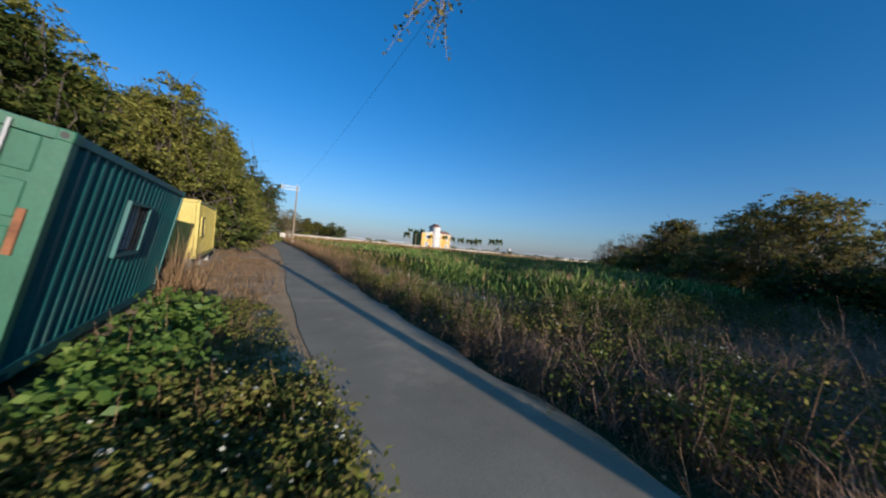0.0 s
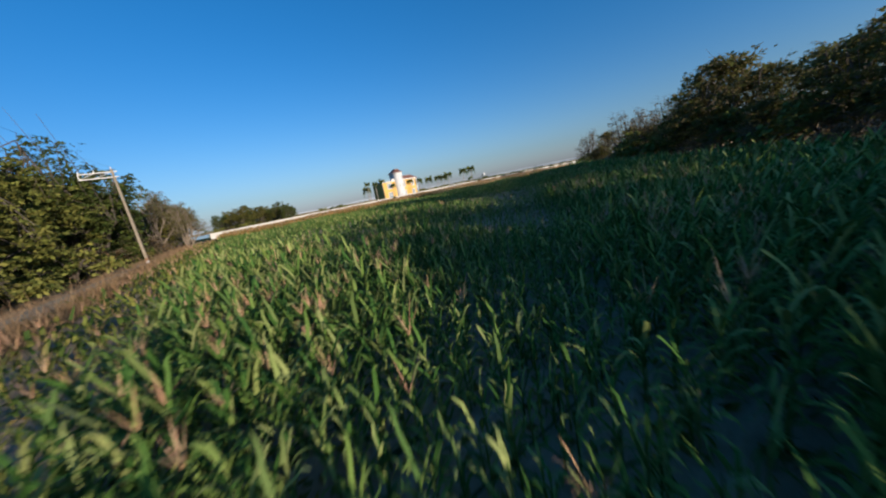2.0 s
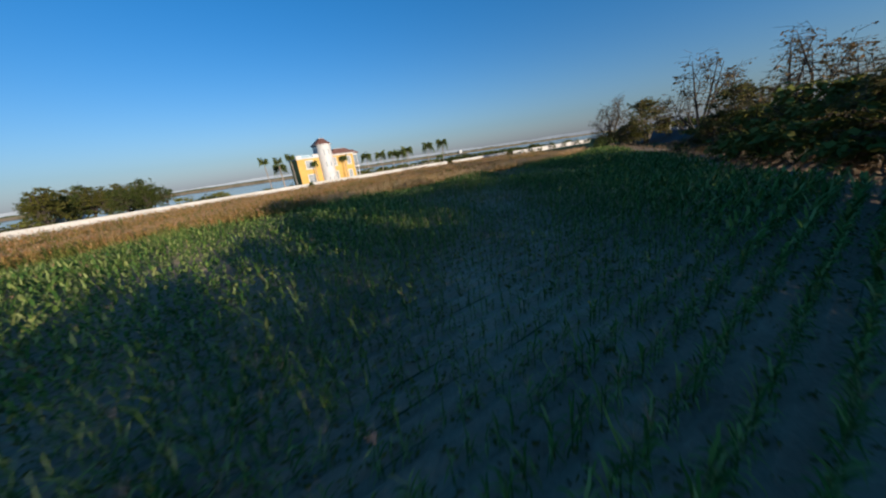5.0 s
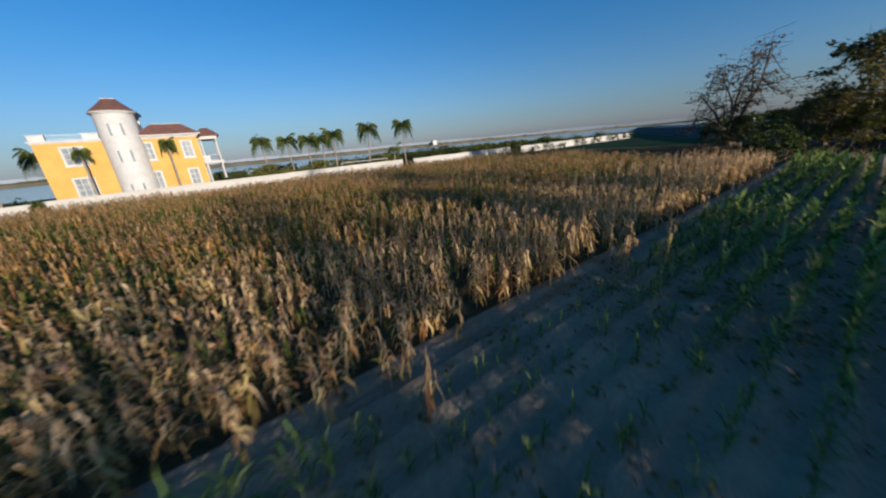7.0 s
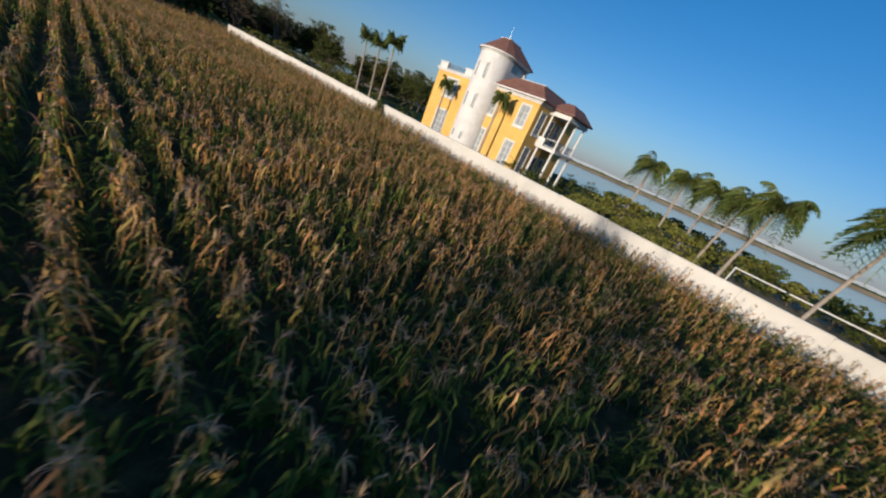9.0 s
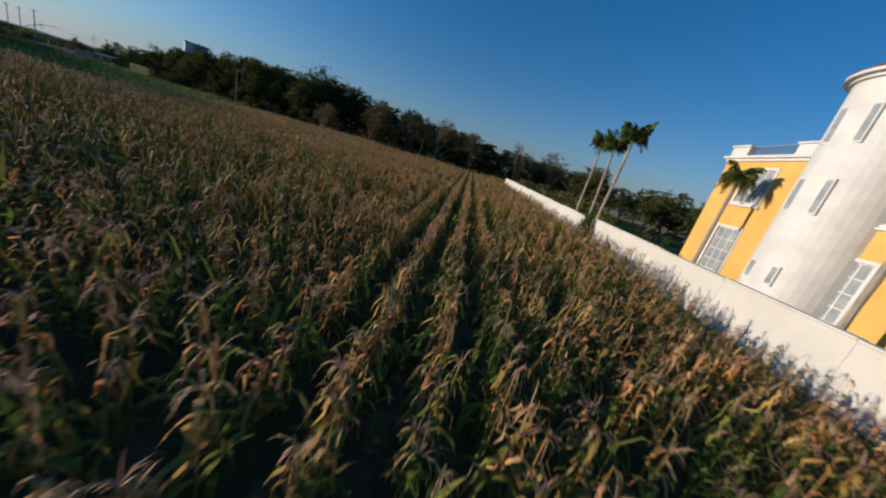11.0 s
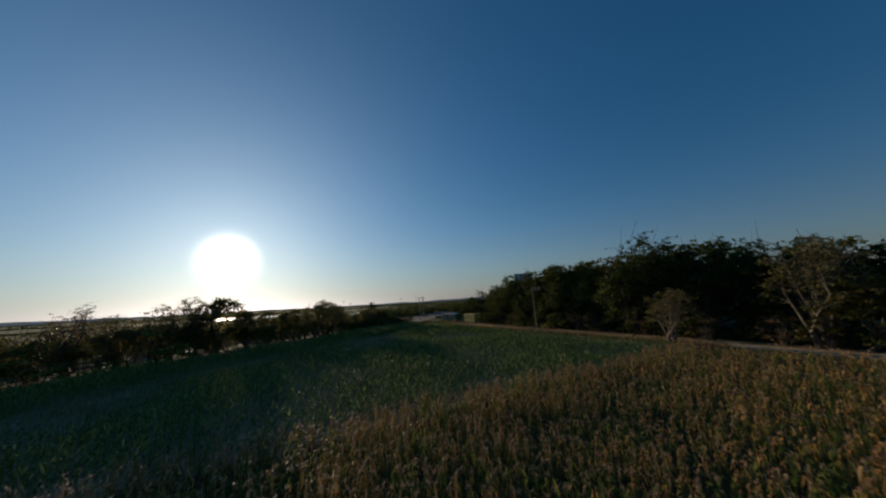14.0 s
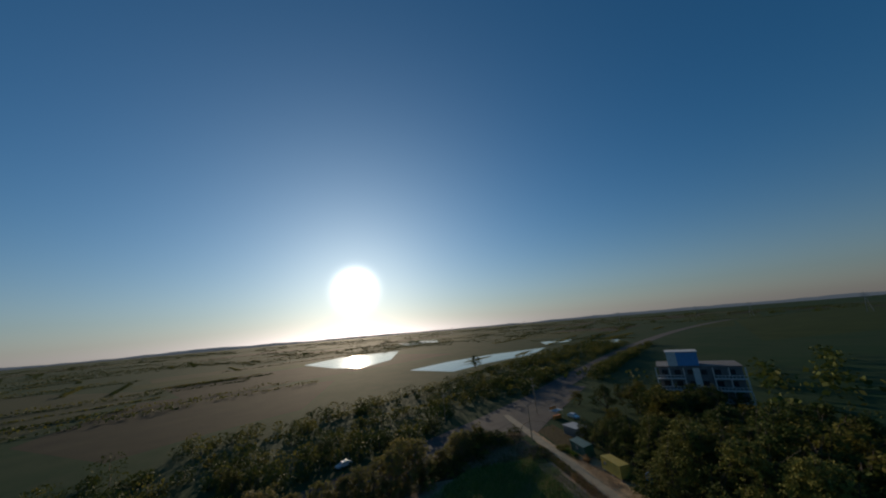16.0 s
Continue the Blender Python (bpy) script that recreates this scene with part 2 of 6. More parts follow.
PALE_KERB = surface("kerb_concrete", [(0.3, (0.40, 0.37, 0.33)), (0.7, (0.52, 0.48, 0.43))], 1.0, 20, 0.9, 0.3)
ROAD_TAR = surface("road_tar", [(0.3, (0.05, 0.05, 0.05)), (0.7, (0.085, 0.083, 0.08))], 0.3, 50, 0.9, 0.3, specular=0.15)


# ---- building blocks ----
def link_mesh(name, bm, material, parent=None):
    mesh = bpy.data.meshes.new(name)
    bm.to_mesh(mesh)
    bm.free()
    ob = new(name, mesh)
    for m in material if isinstance(material, (list, tuple)) else [material]:
        mesh.materials.append(m)
    if parent is not None:
        ob.parent = parent
    return ob


def part(name, bm, material, parent, label=""):
    """One mesh object under a thing or under a part."""
    ob = link_mesh(name, bm, material, parent)
    if label:
        ob["label"] = label
    return ob


def thing(name, at=(0, 0, 0), turn=0.0, label="", category="", group="", kind=""):
    ob = new(name)
    ob.empty_display_size = 0.2
    ob.matrix_basis = pose(*at, 0, 0, turn)
    return tagged(ob, label, category, group, kind)


def box(bm, x0, y0, z0, x1, y1, z1, bevel=0.0):
    made = bmesh.ops.create_cube(bm, size=1.0, matrix=Matrix.LocRotScale(((x0 + x1) / 2, (y0 + y1) / 2, (z0 + z1) / 2), None, (x1 - x0, y1 - y0, z1 - z0)))
    if bevel:
        edges = list({e for v in made["verts"] for e in v.link_edges})
        bmesh.ops.bevel(bm, geom=edges, offset=bevel, segments=1, affect="EDGES")
    return bm


def a_box(*args, **kw):
    return box(bmesh.new(), *args, **kw)


def rod(bm, a, b, ra, rb=None, sides=8):
    """A tapered rod from a to b."""
    a, b = Vector(a), Vector(b)
    way = b - a
    turn = way.to_track_quat("Z", "Y").to_matrix().to_4x4()
    bmesh.ops.create_cone(bm, cap_ends=True, segments=sides, radius1=ra, radius2=ra if rb is None else rb, depth=way.length, matrix=Matrix.Translation((a + b) / 2) @ turn)
    return bm


def a_rod(*args, **kw):
    return rod(bmesh.new(), *args, **kw)


def prism(bm, outline, z0, z1):
    """An upright prism over an outline that runs counter-clockwise."""
    low = [bm.verts.new((x, y, z0)) for x, y in outline]
    high = [bm.verts.new((x, y, z1)) for x, y in outline]
    n = len(outline)
    bm.faces.new(low[::-1])
    bm.faces.new(high)
    for i in range(n):
        bm.faces.new((low[i], low[(i + 1) % n], high[(i + 1) % n], high[i]))
    return bm


def array_mesh(name, verts, tris, materials, index=None, parent=None):
    """A mesh object out of arrays of corners and triangles."""
    mesh = bpy.data.meshes.new(name)
    verts, tris = np.asarray(verts, np.float32).reshape(-1, 3), np.asarray(tris, np.int32).reshape(-1, 3)
    mesh.vertices.add(len(verts))
    mesh.vertices.foreach_set("co", verts.ravel())
    mesh.loops.add(tris.size)
    mesh.loops.foreach_set("vertex_index", tris.ravel())
    mesh.polygons.add(len(tris))
    mesh.polygons.foreach_set("loop_start", np.arange(0, tris.size, 3, dtype=np.int32))
    mesh.polygons.foreach_set("loop_total", np.full(len(tris), 3, np.int32))
    for m in materials:
        mesh.materials.append(m)
    if index is not None:
        mesh.polygons.foreach_set("material_index", np.asarray(index, np.int32))
    mesh.update(calc_edges=True)
    ob = new(name, mesh)
    if parent is not None:
        ob.parent = parent
    return ob


class Blades:
    """Gathers many leaf blades as arrays."""

    def __init__(self):
        self.verts, self.tris, self.index, self.count = [], [], [], 0

    def add(self, verts, tris, slot):
        """verts: n x k x 3, one row a blade; tris: the triangles of one blade."""
        n, k, _ = verts.shape
        tris = np.asarray(tris)
        self.verts.append(verts.reshape(-1, 3))
        self.tris.append((self.count + np.arange(n)[:, None, None] * k + tris[None]).reshape(-1, 3))
        self.index.append(np.full(n * len(tris), slot))
        self.count += n * k

    def mesh(self, name, materials, parent=None):
        return array_mesh(name, np.concatenate(self.verts), np.concatenate(self.tris), materials, np.concatenate(self.index), parent)


def arc_blades(rng, base, azimuth, length, width, rise, droop, stations=3, crumple=0.0, reach=0.8):
    """Blades that leave base, rise and bend over: stations pairs of corners and a tip."""
    n = len(base)
    s = np.linspace(0, 1, stations + 1)[None, :]
    out = length[:, None] * reach * s ** 0.9
    up = length[:, None] * (rise[:, None] * s - droop[:, None] * s ** 2)
    half = width[:, None] * np.array([0.45] + [0.55 * (1 - 0.55 * i / stations) for i in range(1, stations)] + [0.0])[None, :]
    c, d = np.cos(azimuth)[:, None], np.sin(azimuth)[:, None]
    twist = rng.uniform(-0.6, 0.6, (n, 1)) * s
    cx, cy, cz = base[:, 0:1] + c * out, base[:, 1:2] + d * out, base[:, 2:3] + up
    if crumple:
        bend = rng.normal(0, crumple, (3, n, stations + 1)) * s[None] ** 0.5
        cx, cy, cz = cx + bend[0], cy + bend[1], cz + bend[2]
    px, py, pz = -d * half * np.cos(twist), c * half * np.cos(twist), half * np.sin(twist)
    left = np.stack([cx + px, cy + py, cz + pz], -1)
    right = np.stack([cx - px, cy - py, cz - pz], -1)
    verts = np.concatenate([np.stack([left[:, :-1], right[:, :-1]], 2).reshape(n, -1, 3), left[:, -1:]], 1)
    tris = []
    for i in range(stations - 1):
        a = 2 * i
        tris += [(a, a + 1, a + 3), (a, a + 3, a + 2)]
    tris.append((2 * stations - 2, 2 * stations - 1, 2 * stations))
    return verts, tris


def stalks(base, height, radius):
    """Thin three-sided stalks."""
    n = len(base)
    a = np.array([0.3, 2.4, 4.5])
    ring = np.stack([np.cos(a), np.sin(a), np.zeros(3)], -1)[None] * radius[:, None, None]
    low = base[:, None, :] + ring
    high = base[:, None, :] + ring * 0.5 + np.array([0, 0, 1.0])[None, None] * height[:, None, None]
    tris = []
    for i in range(3):
        j = (i + 1) % 3
        tris += [(i, j, 3 + j), (i, 3 + j, 3 + i)]
    return np.concatenate([low, high], 1), tris


def quad_leaves(rng, centre, size, flat=0.5, slim=0.5):
    """Diamond leaves of random turn about their centres."""
    n = len(centre)
    u = rng.normal(size=(n, 3))
    u[:, 2] *= flat
    u /= np.linalg.norm(u, axis=1, keepdims=True)
    w = rng.normal(size=(n, 3))
    w -= u * (w * u).sum(1, keepdims=True)
    w /= np.linalg.norm(w, axis=1, keepdims=True)
    s = size[:, None]
    verts = np.stack([centre - u * s, centre + w * s * slim, centre + u * s, centre - w * s * slim], 1)
    return verts, [(0, 1, 2), (0, 2, 3)]


def smooth_field(x, y, seed, size):
    """A soft random field between 0 and 1 over the ground."""
    rng = np.random.default_rng(seed)
    v = np.zeros_like(x)
    for _ in range(6):
        a, p, f = rng.uniform(0, 2 * np.pi), rng.uniform(0, 2 * np.pi), rng.uniform(0.6, 1.6) / size
        v += np.sin((np.cos(a) * x + np.sin(a) * y) * f * 2 * np.pi + p)
    return 1 / (1 + np.exp(-1.1 * v))


# ---- the setting ----
def tree_line(x):
    """The slanting south-eastern edge of the field."""
    return 0.73 * x - 16.0


def lane_x(y):
    return float(np.interp(y, [-40, 0, 10, 25, 40, 60, 84, 110, 200], [1.6, 2.0, 2.1, 2.75, 3.0, 2.9, 3.2, 4.0, 4.6]))


def strip(name, points, half, z0, z1, material, ragged=0.0, seed=1):
    """A band of ground along a line, with a little thickness and uneven edges."""
    rng = random.Random(seed)
    bm = bmesh.new()
    rows = []
    for i, (x, y) in enumerate(points):
        a, b = points[max(i - 1, 0)], points[min(i + 1, len(points) - 1)]
        way = Vector((b[0] - a[0], b[1] - a[1])).normalized()
        side = Vector((-way.y, way.x))
        l, r = half + rng.uniform(-ragged, ragged), half + rng.uniform(-ragged, ragged)
        p = Vector((x, y))
        rows.append([bm.verts.new((*(p + side * l), z0)), bm.verts.new((*(p + side * (l - 0.04)), z1)), bm.verts.new((*p, z1 + 0.015)), bm.verts.new((*(p - side * (r - 0.04)), z1)), bm.verts.new((*(p - side * r), z0))])
    for a, b in zip(rows, rows[1:]):
        for k in range(4):
            bm.faces.new((a[k], a[k + 1], b[k + 1], b[k]))
    return link_mesh(name, bm, material)


def sheet(name, outline, z, material):
    bm = bmesh.new()
    bm.faces.new([bm.verts.new((x, y, z)) for x, y in outline])
    bmesh.ops.triangulate(bm, faces=bm.faces[:])
    return link_mesh(name, bm, material)


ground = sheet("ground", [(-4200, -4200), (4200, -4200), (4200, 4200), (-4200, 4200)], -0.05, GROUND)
tagged(ground, "dry meadow and stubble reaching the flat horizon", "ground", kind="structure")


def furrowed_soil(name, y0, y1, material, label, step=0.08, columns=48):
    """Soil drawn up into ridges along the rows, with the finer drag lines of the harrow between them."""
    n = int((y1 - y0) / step) + 1
    y = np.linspace(y0, y1, n)[:, None]
    right = np.minimum(160.0, (y + 17.0) / 0.73)
    x = 5.7 + (right - 5.7) * np.linspace(0, 1, columns)[None, :] ** 1.15
    rng = np.random.default_rng(4)
    wander = 0.12 * np.sin(x * 0.11 + 1.0) + 0.05 * np.sin(x * 0.37)
    ridge = 0.05 * np.cos(2 * np.pi * (y - 4.0 + wander) / 0.8)
    drag = 0.026 * np.cos(2 * np.pi * (y + wander) / 0.267 + 1.3 * np.sin(y * 0.9)) * (0.6 + 0.4 * np.sin(x * 0.3 + y))
    calm = np.clip((x - 9.0) / 2.0, 0, 1)
    z = 0.015 + (ridge + drag) * calm + rng.normal(0, 0.007, x.shape)
    verts = np.stack([x, np.broadcast_to(y, x.shape), z], -1)
    i, k = np.meshgrid(np.arange(n - 1), np.arange(columns - 1), indexing="ij")
    p = (i * columns + k).ravel()
    tris = np.concatenate([np.column_stack([p, p + 1, p + columns + 1]), np.column_stack([p, p + columns + 1, p + columns])])
    ob = array_mesh(name, verts, tris, [material])
    ob.data.polygons.foreach_set("use_smooth", np.ones(len(tris), bool))
    tagged(ob, label, "soil", kind="structure")


furrowed_soil("field_margin", -8.0, 5.0, MULCH, "rough field margin strewn with dry litter")
# Dark strip painted in for the long shadow of the brush beside it.
furrowed_soil("field_margin", 5.0, 8.4, LITTER_SHADE, "soil strip along the edge of the maize, darkened as brush shade")
furrowed_soil("field_soil", 8.4, 87.52, SOIL, "bare grey-brown field soil drawn into low furrows")
furrowed_soil("field_litter", 87.52, 138.4, LITTER_SHADE, "dark soil strewn with fallen maize leaves", 0.16, 30)
tagged(sheet("dirt_clearing", [(-4.6, 7.0), (0.9, 5.0), (1.2, 9.0), (1.6, 30.0), (2.2, 60.0), (2.6, 128.0), (-0.5, 128.0), (-1.5, 60.0), (-5.0, 30.0)], -0.035, DUST), "trodden sandy earth beside the lane", "soil", kind="structure")
tagged(strip("lane_shoulder", [(lane_x(y) - 0.4, y) for y in np.arange(-14.0, 131.0, 1.0)], 1.7, -0.06, 0.0, DUST, 0.2, 9), "sandy pebbled shoulder of the lane", "soil", kind="structure")
lane = strip("lane", [(lane_x(y), y) for y in np.arange(-34.0, 131.0, 1.0)], 1.25, -0.05, 0.03, ASPHALT, 0.07)
tagged(lane, "narrow worn concrete farm lane with sandy edges", "road", kind="structure")


def main_road():
    pts = [(x, 0.70 * x - 34.5) for x in np.arange(-24.0, 92.0, 12.0)]
    pts = [(x, 0.92 * x - 34.5 + 0.0004 * (x + 24) * (x + 24)) for x in np.arange(-700.0, -24.0, 12.0)] + pts
    ob = strip("road", pts, 6.5, -0.05, 0.02, ROAD_TAR, 0.15, 5)
    tagged(ob, "wide asphalt country road beyond the trees", "road", kind="structure")
    ob = sheet("junction_apron", [(-40, -76), (-12, -54), (8, -38), (26, -23), (16, -17), (4.2, -11), (0.4, -11), (-8, -20), (-22, -34), (-50, -62)], 0.0, ROAD_TAR)
    tagged(ob, "paved apron where the lane meets the road", "road", kind="structure")
    ob = sheet("dirt_yard", [(-1.0, -14.0), (-0.4, 3.0), (-4.6, 4.0), (-8.0, -6.0), (-8.0, -17.0)], -0.01, LITTER_SHADE)
    tagged(ob, "trodden sandy yard at the lane's mouth", "soil", kind="structure")


RAMP = [(82, 22.9, 0.0), (96, 32.0, 0.3), (110, 41.0, 0.8), (125, 51.0, 1.5), (140, 62.0, 2.0), (155, 73.0, 2.2), (170, 84.0, 2.2), (200, 104.0, 2.2), (260, 140.0, 2.0), (400, 210.0, 2.0)]


def ramp_side(i):
    a, b = RAMP[max(i - 1, 0)], RAMP[min(i + 1, len(RAMP) - 1)]
    way = Vector((b[0] - a[0], b[1] - a[1])).normalized()
    return Vector((-way.y, way.x))


def raised_road():
    """The road climbs on to a bank with sides coloured dark for their shade, a pale kerb and posts."""
    top, bank, kerb = bmesh.new(), bmesh.new(), bmesh.new()
    before = None
    for i, (x, y, z) in enumerate(RAMP):
        side, p = ramp_side(i), Vector((x, y))
        run = 1.5 + 3.2 * z

        def at(bm, off, h):
            q = p + side * off
            return bm.verts.new((q.x, q.y, h))

        row = ([at(top, 5.0, z + 0.03), at(top, 0, z + 0.09), at(top, -5.0, z + 0.03)], [at(bank, 5.0 + run, -0.2), at(bank, 5.0, z + 0.026)], [at(bank, -5.0, z + 0.026), at(bank, -5.0 - run, -0.2)], [at(kerb, 5.3, z - 0.05), at(kerb, 5.3, z + 0.18), at(kerb, 5.0, z + 0.18), at(kerb, 5.0, z)], [at(kerb, -5.0, z), at(kerb, -5.0, z + 0.18), at(kerb, -5.3, z + 0.18), at(kerb, -5.3, z - 0.05)])
        if before:
            for (a, b), bm in zip(zip(before, row), (top, bank, bank, kerb, kerb)):
                for k in range(len(a) - 1):
                    bm.faces.new((a[k], a[k + 1], b[k + 1], b[k]))
        before = row
    for bm in (top, bank, kerb):
        bmesh.ops.recalc_face_normals(bm, faces=bm.faces[:])
    tagged(link_mesh("raised_road", top, ROAD_TAR), "asphalt road on top of a low bank", "road", kind="structure")
    tagged(link_mesh("road_bank", bank, SHADED_SLOPE), "slope of the raised road, darkened to carry its shade", "bank", kind="structure")
    tagged(link_mesh("kerb", kerb, PALE_KERB), "pale concrete kerb along the raised road", "kerb", kind="structure")


raised_road()
main_road()


# ---- boundary wall of the villa ----
def boundary_wall():
    ob = thing("boundary_wall", label="long low whitewashed boundary wall with a thin coping", category="wall", kind="structure")
    runs = [(6.8, 73.2, 138.6, 1.72), (73.2, 121.0, 138.9, 1.82), (123.5, 152.0, 138.9, 1.7), (156.0, 215.0, 138.9, 1.6)]
    for x0, x1, y, h in runs:
        n = int((x1 - x0) / 4)
        for i in range(n):
            a, b = x0 + (x1 - x0) * i / n, x0 + (x1 - x0) * (i + 1) / n
            lift = 0.02 * math.sin(a * 0.9)
            part("wall_panel", a_box(a, y - 0.1, -0.3, b - 0.01, y + 0.1, h + lift), WHITE_WALL, ob)
            part("coping", a_box(a, y - 0.15, h + lift, b - 0.01, y + 0.15, h + 0.09 + lift, bevel=0.02), WHITE_WALL, ob)
    for i in range(18):
        part("wall_panel", a_box(6.7, 138.6 + i * 5, -0.3, 6.9, 143.55 + i * 5, 1.7), WHITE_WALL, ob)


boundary_wall()


# ---- maize ----
def green_plants(name, points, height, leaves, rng, width, tassels=0.0, bends=3, crumple=0.0, mats=None):
    """Young maize as one mass: stalk, arching blades and a few tassels."""
    blades = Blades()
    n = len(points)
    base = np.column_stack([points, np.full(n, -0.02)])
    v, t = stalks(base, height * 0.9, np.full(n, 0.012))
    blades.add(v, t, 0)
    start = rng.uniform(0, 2 * np.pi, n)
    for i in range(leaves):
        f = (i + 0.5) / leaves
        root = base.copy()
        root[:, 2] = height * (0.06 + 0.80 * f ** 0.9) + rng.uniform(-0.03, 0.03, n)
        az = start + (i % 2) * np.pi + rng.normal(0, 0.55, n)
        length = height * rng.uniform(0.40, 0.66, n) * (1.0 - 0.4 * abs(f - 0.45))
        rise = rng.uniform(0.75, 1.35, n) + 0.55 * f
        droop = rng.uniform(1.0, 2.1, n) - 0.7 * f
        wide = np.full(n, width) * rng.uniform(0.65, 1.2, n) * (np.clip(height, 0.5, 1.15) if bends > 2 else 1.0)
        v, t = arc_blades(rng, root, az, length, wide, rise, droop, bends, crumple, 0.72)
        blades.add(v, t, 0)
    if tassels:
        keep = rng.random(n) < tassels * np.clip((height - 0.6) * 2.5, 0.1, 1.6)
        m = int(keep.sum())
        for i in range(11):
            root = base[keep].copy()
            root[:, 2] = height[keep] * 0.9
            v, t = arc_blades(rng, root, rng.uniform(0, 2 * np.pi, m), rng.uniform(0.14, 0.28, m), np.full(m, 0.011), rng.uniform(1.0, 2.3, m), rng.uniform(0.2, 0.9, m), 2)
            blades.add(v, t, 1)
    return blades.mesh(name, mats or [GREEN_CORN, TASSEL])


def dry_plants(name, points, height, rng, fine, mats=None):
    """Withered maize as one mass: dead top leaves that arch over and hang about the stalk, late green ones below, drooping tassels."""
    blades = Blades()
    n = len(points)
    base = np.column_stack([points, np.full(n, -0.02)])
    v, t = stalks(base, height * 0.96, np.full(n, 0.013))
    blades.add(v, t, 0)
    start = rng.uniform(0, 2 * np.pi, n)
    wide, bends = (1.0, 4) if fine else (1.6, 2)
    low, high = (5, 7) if fine else (3, 4)
    for i in range(low):
        f = (i + 0.5) / low
        root = base.copy()
        root[:, 2] = height * (0.10 + 0.46 * f) + rng.uniform(-0.04, 0.04, n)
        az = start + (i % 2) * np.pi + rng.normal(0, 0.5, n)
        length = height * rng.uniform(0.24, 0.42, n)
        v, t = arc_blades(rng, root, az, length, rng.uniform(0.055, 0.10, n) * wide, rng.uniform(0.8, 1.5, n), rng.uniform(1.0, 2.2, n), bends, 0.02, 0.85)
        blades.add(v, t, 2)
    for i in range(high):
        f = (i + 0.5) / high
        root = base.copy()
        root[:, 2] = height * (0.40 + 0.55 * f) + rng.uniform(-0.04, 0.04, n)
        az = start + (i % 2) * np.pi + rng.normal(0, 0.8, n)
        length = height * rng.uniform(0.13, 0.27, n) * (1.1 - 0.3 * f)
        v, t = arc_blades(rng, root, az, length, rng.uniform(0.035, 0.07, n) * wide, rng.uniform(0.7, 1.6, n), rng.uniform(1.7, 3.1, n), bends, 0.03 if fine else 0.02, 0.8)
        blades.add(v, t, 0)
    keep = rng.random(n) < (0.85 if fine else 0.6)
    m = int(keep.sum())
    lean = rng.uniform(0, 2 * np.pi, m)
    for i in range(11 if fine else 4):
        root = base[keep].copy()
        root[:, 2] = height[keep] * 0.94
        v, t = arc_blades(rng, root, lean + rng.normal(0, 1.4, m), rng.uniform(0.15, 0.33, m), np.full(m, 0.012 if fine else 0.036), rng.uniform(1.0, 1.9, m), rng.uniform(1.0, 2.4, m), 3 if fine else 2)
        blades.add(v, t, 1)
    return blades.mesh(name, mats or [DRY_CORN, TASSEL, UNDERGROWTH])


def row_points(x0, x1, y0, y1, pitch, step, rng, along="x", jitter=0.05):
    if along == "x":
        ys, xs = np.arange(y0, y1, pitch), np.arange(x0, x1, step)
        gx, gy = np.meshgrid(xs, ys)
    else:
        xs, ys = np.arange(x0, x1, pitch), np.arange(y0, y1, step)
        gx, gy = np.meshgrid(xs, ys)
    p = np.column_stack([gx.ravel(), gy.ravel()])
    j = rng.normal(0, 1, p.shape) * (np.array([0.12, jitter]) if along == "x" else np.array([jitter, 0.12]))
    return p + j


WAY_POINTS = np.array([m.translation[:2] for t, m in PATH])


def away(p):
    """How far points of the ground lie from the flight line."""
    best = np.full(len(p), 1e9)
    for a, b in zip(WAY_POINTS, WAY_POINTS[1:]):
        d = b - a
        s = np.clip(((p - a) @ d) / max(d @ d, 1e-9), 0, 1)
        best = np.minimum(best, np.linalg.norm(p - a - s[:, None] * d, axis=1))
    return best


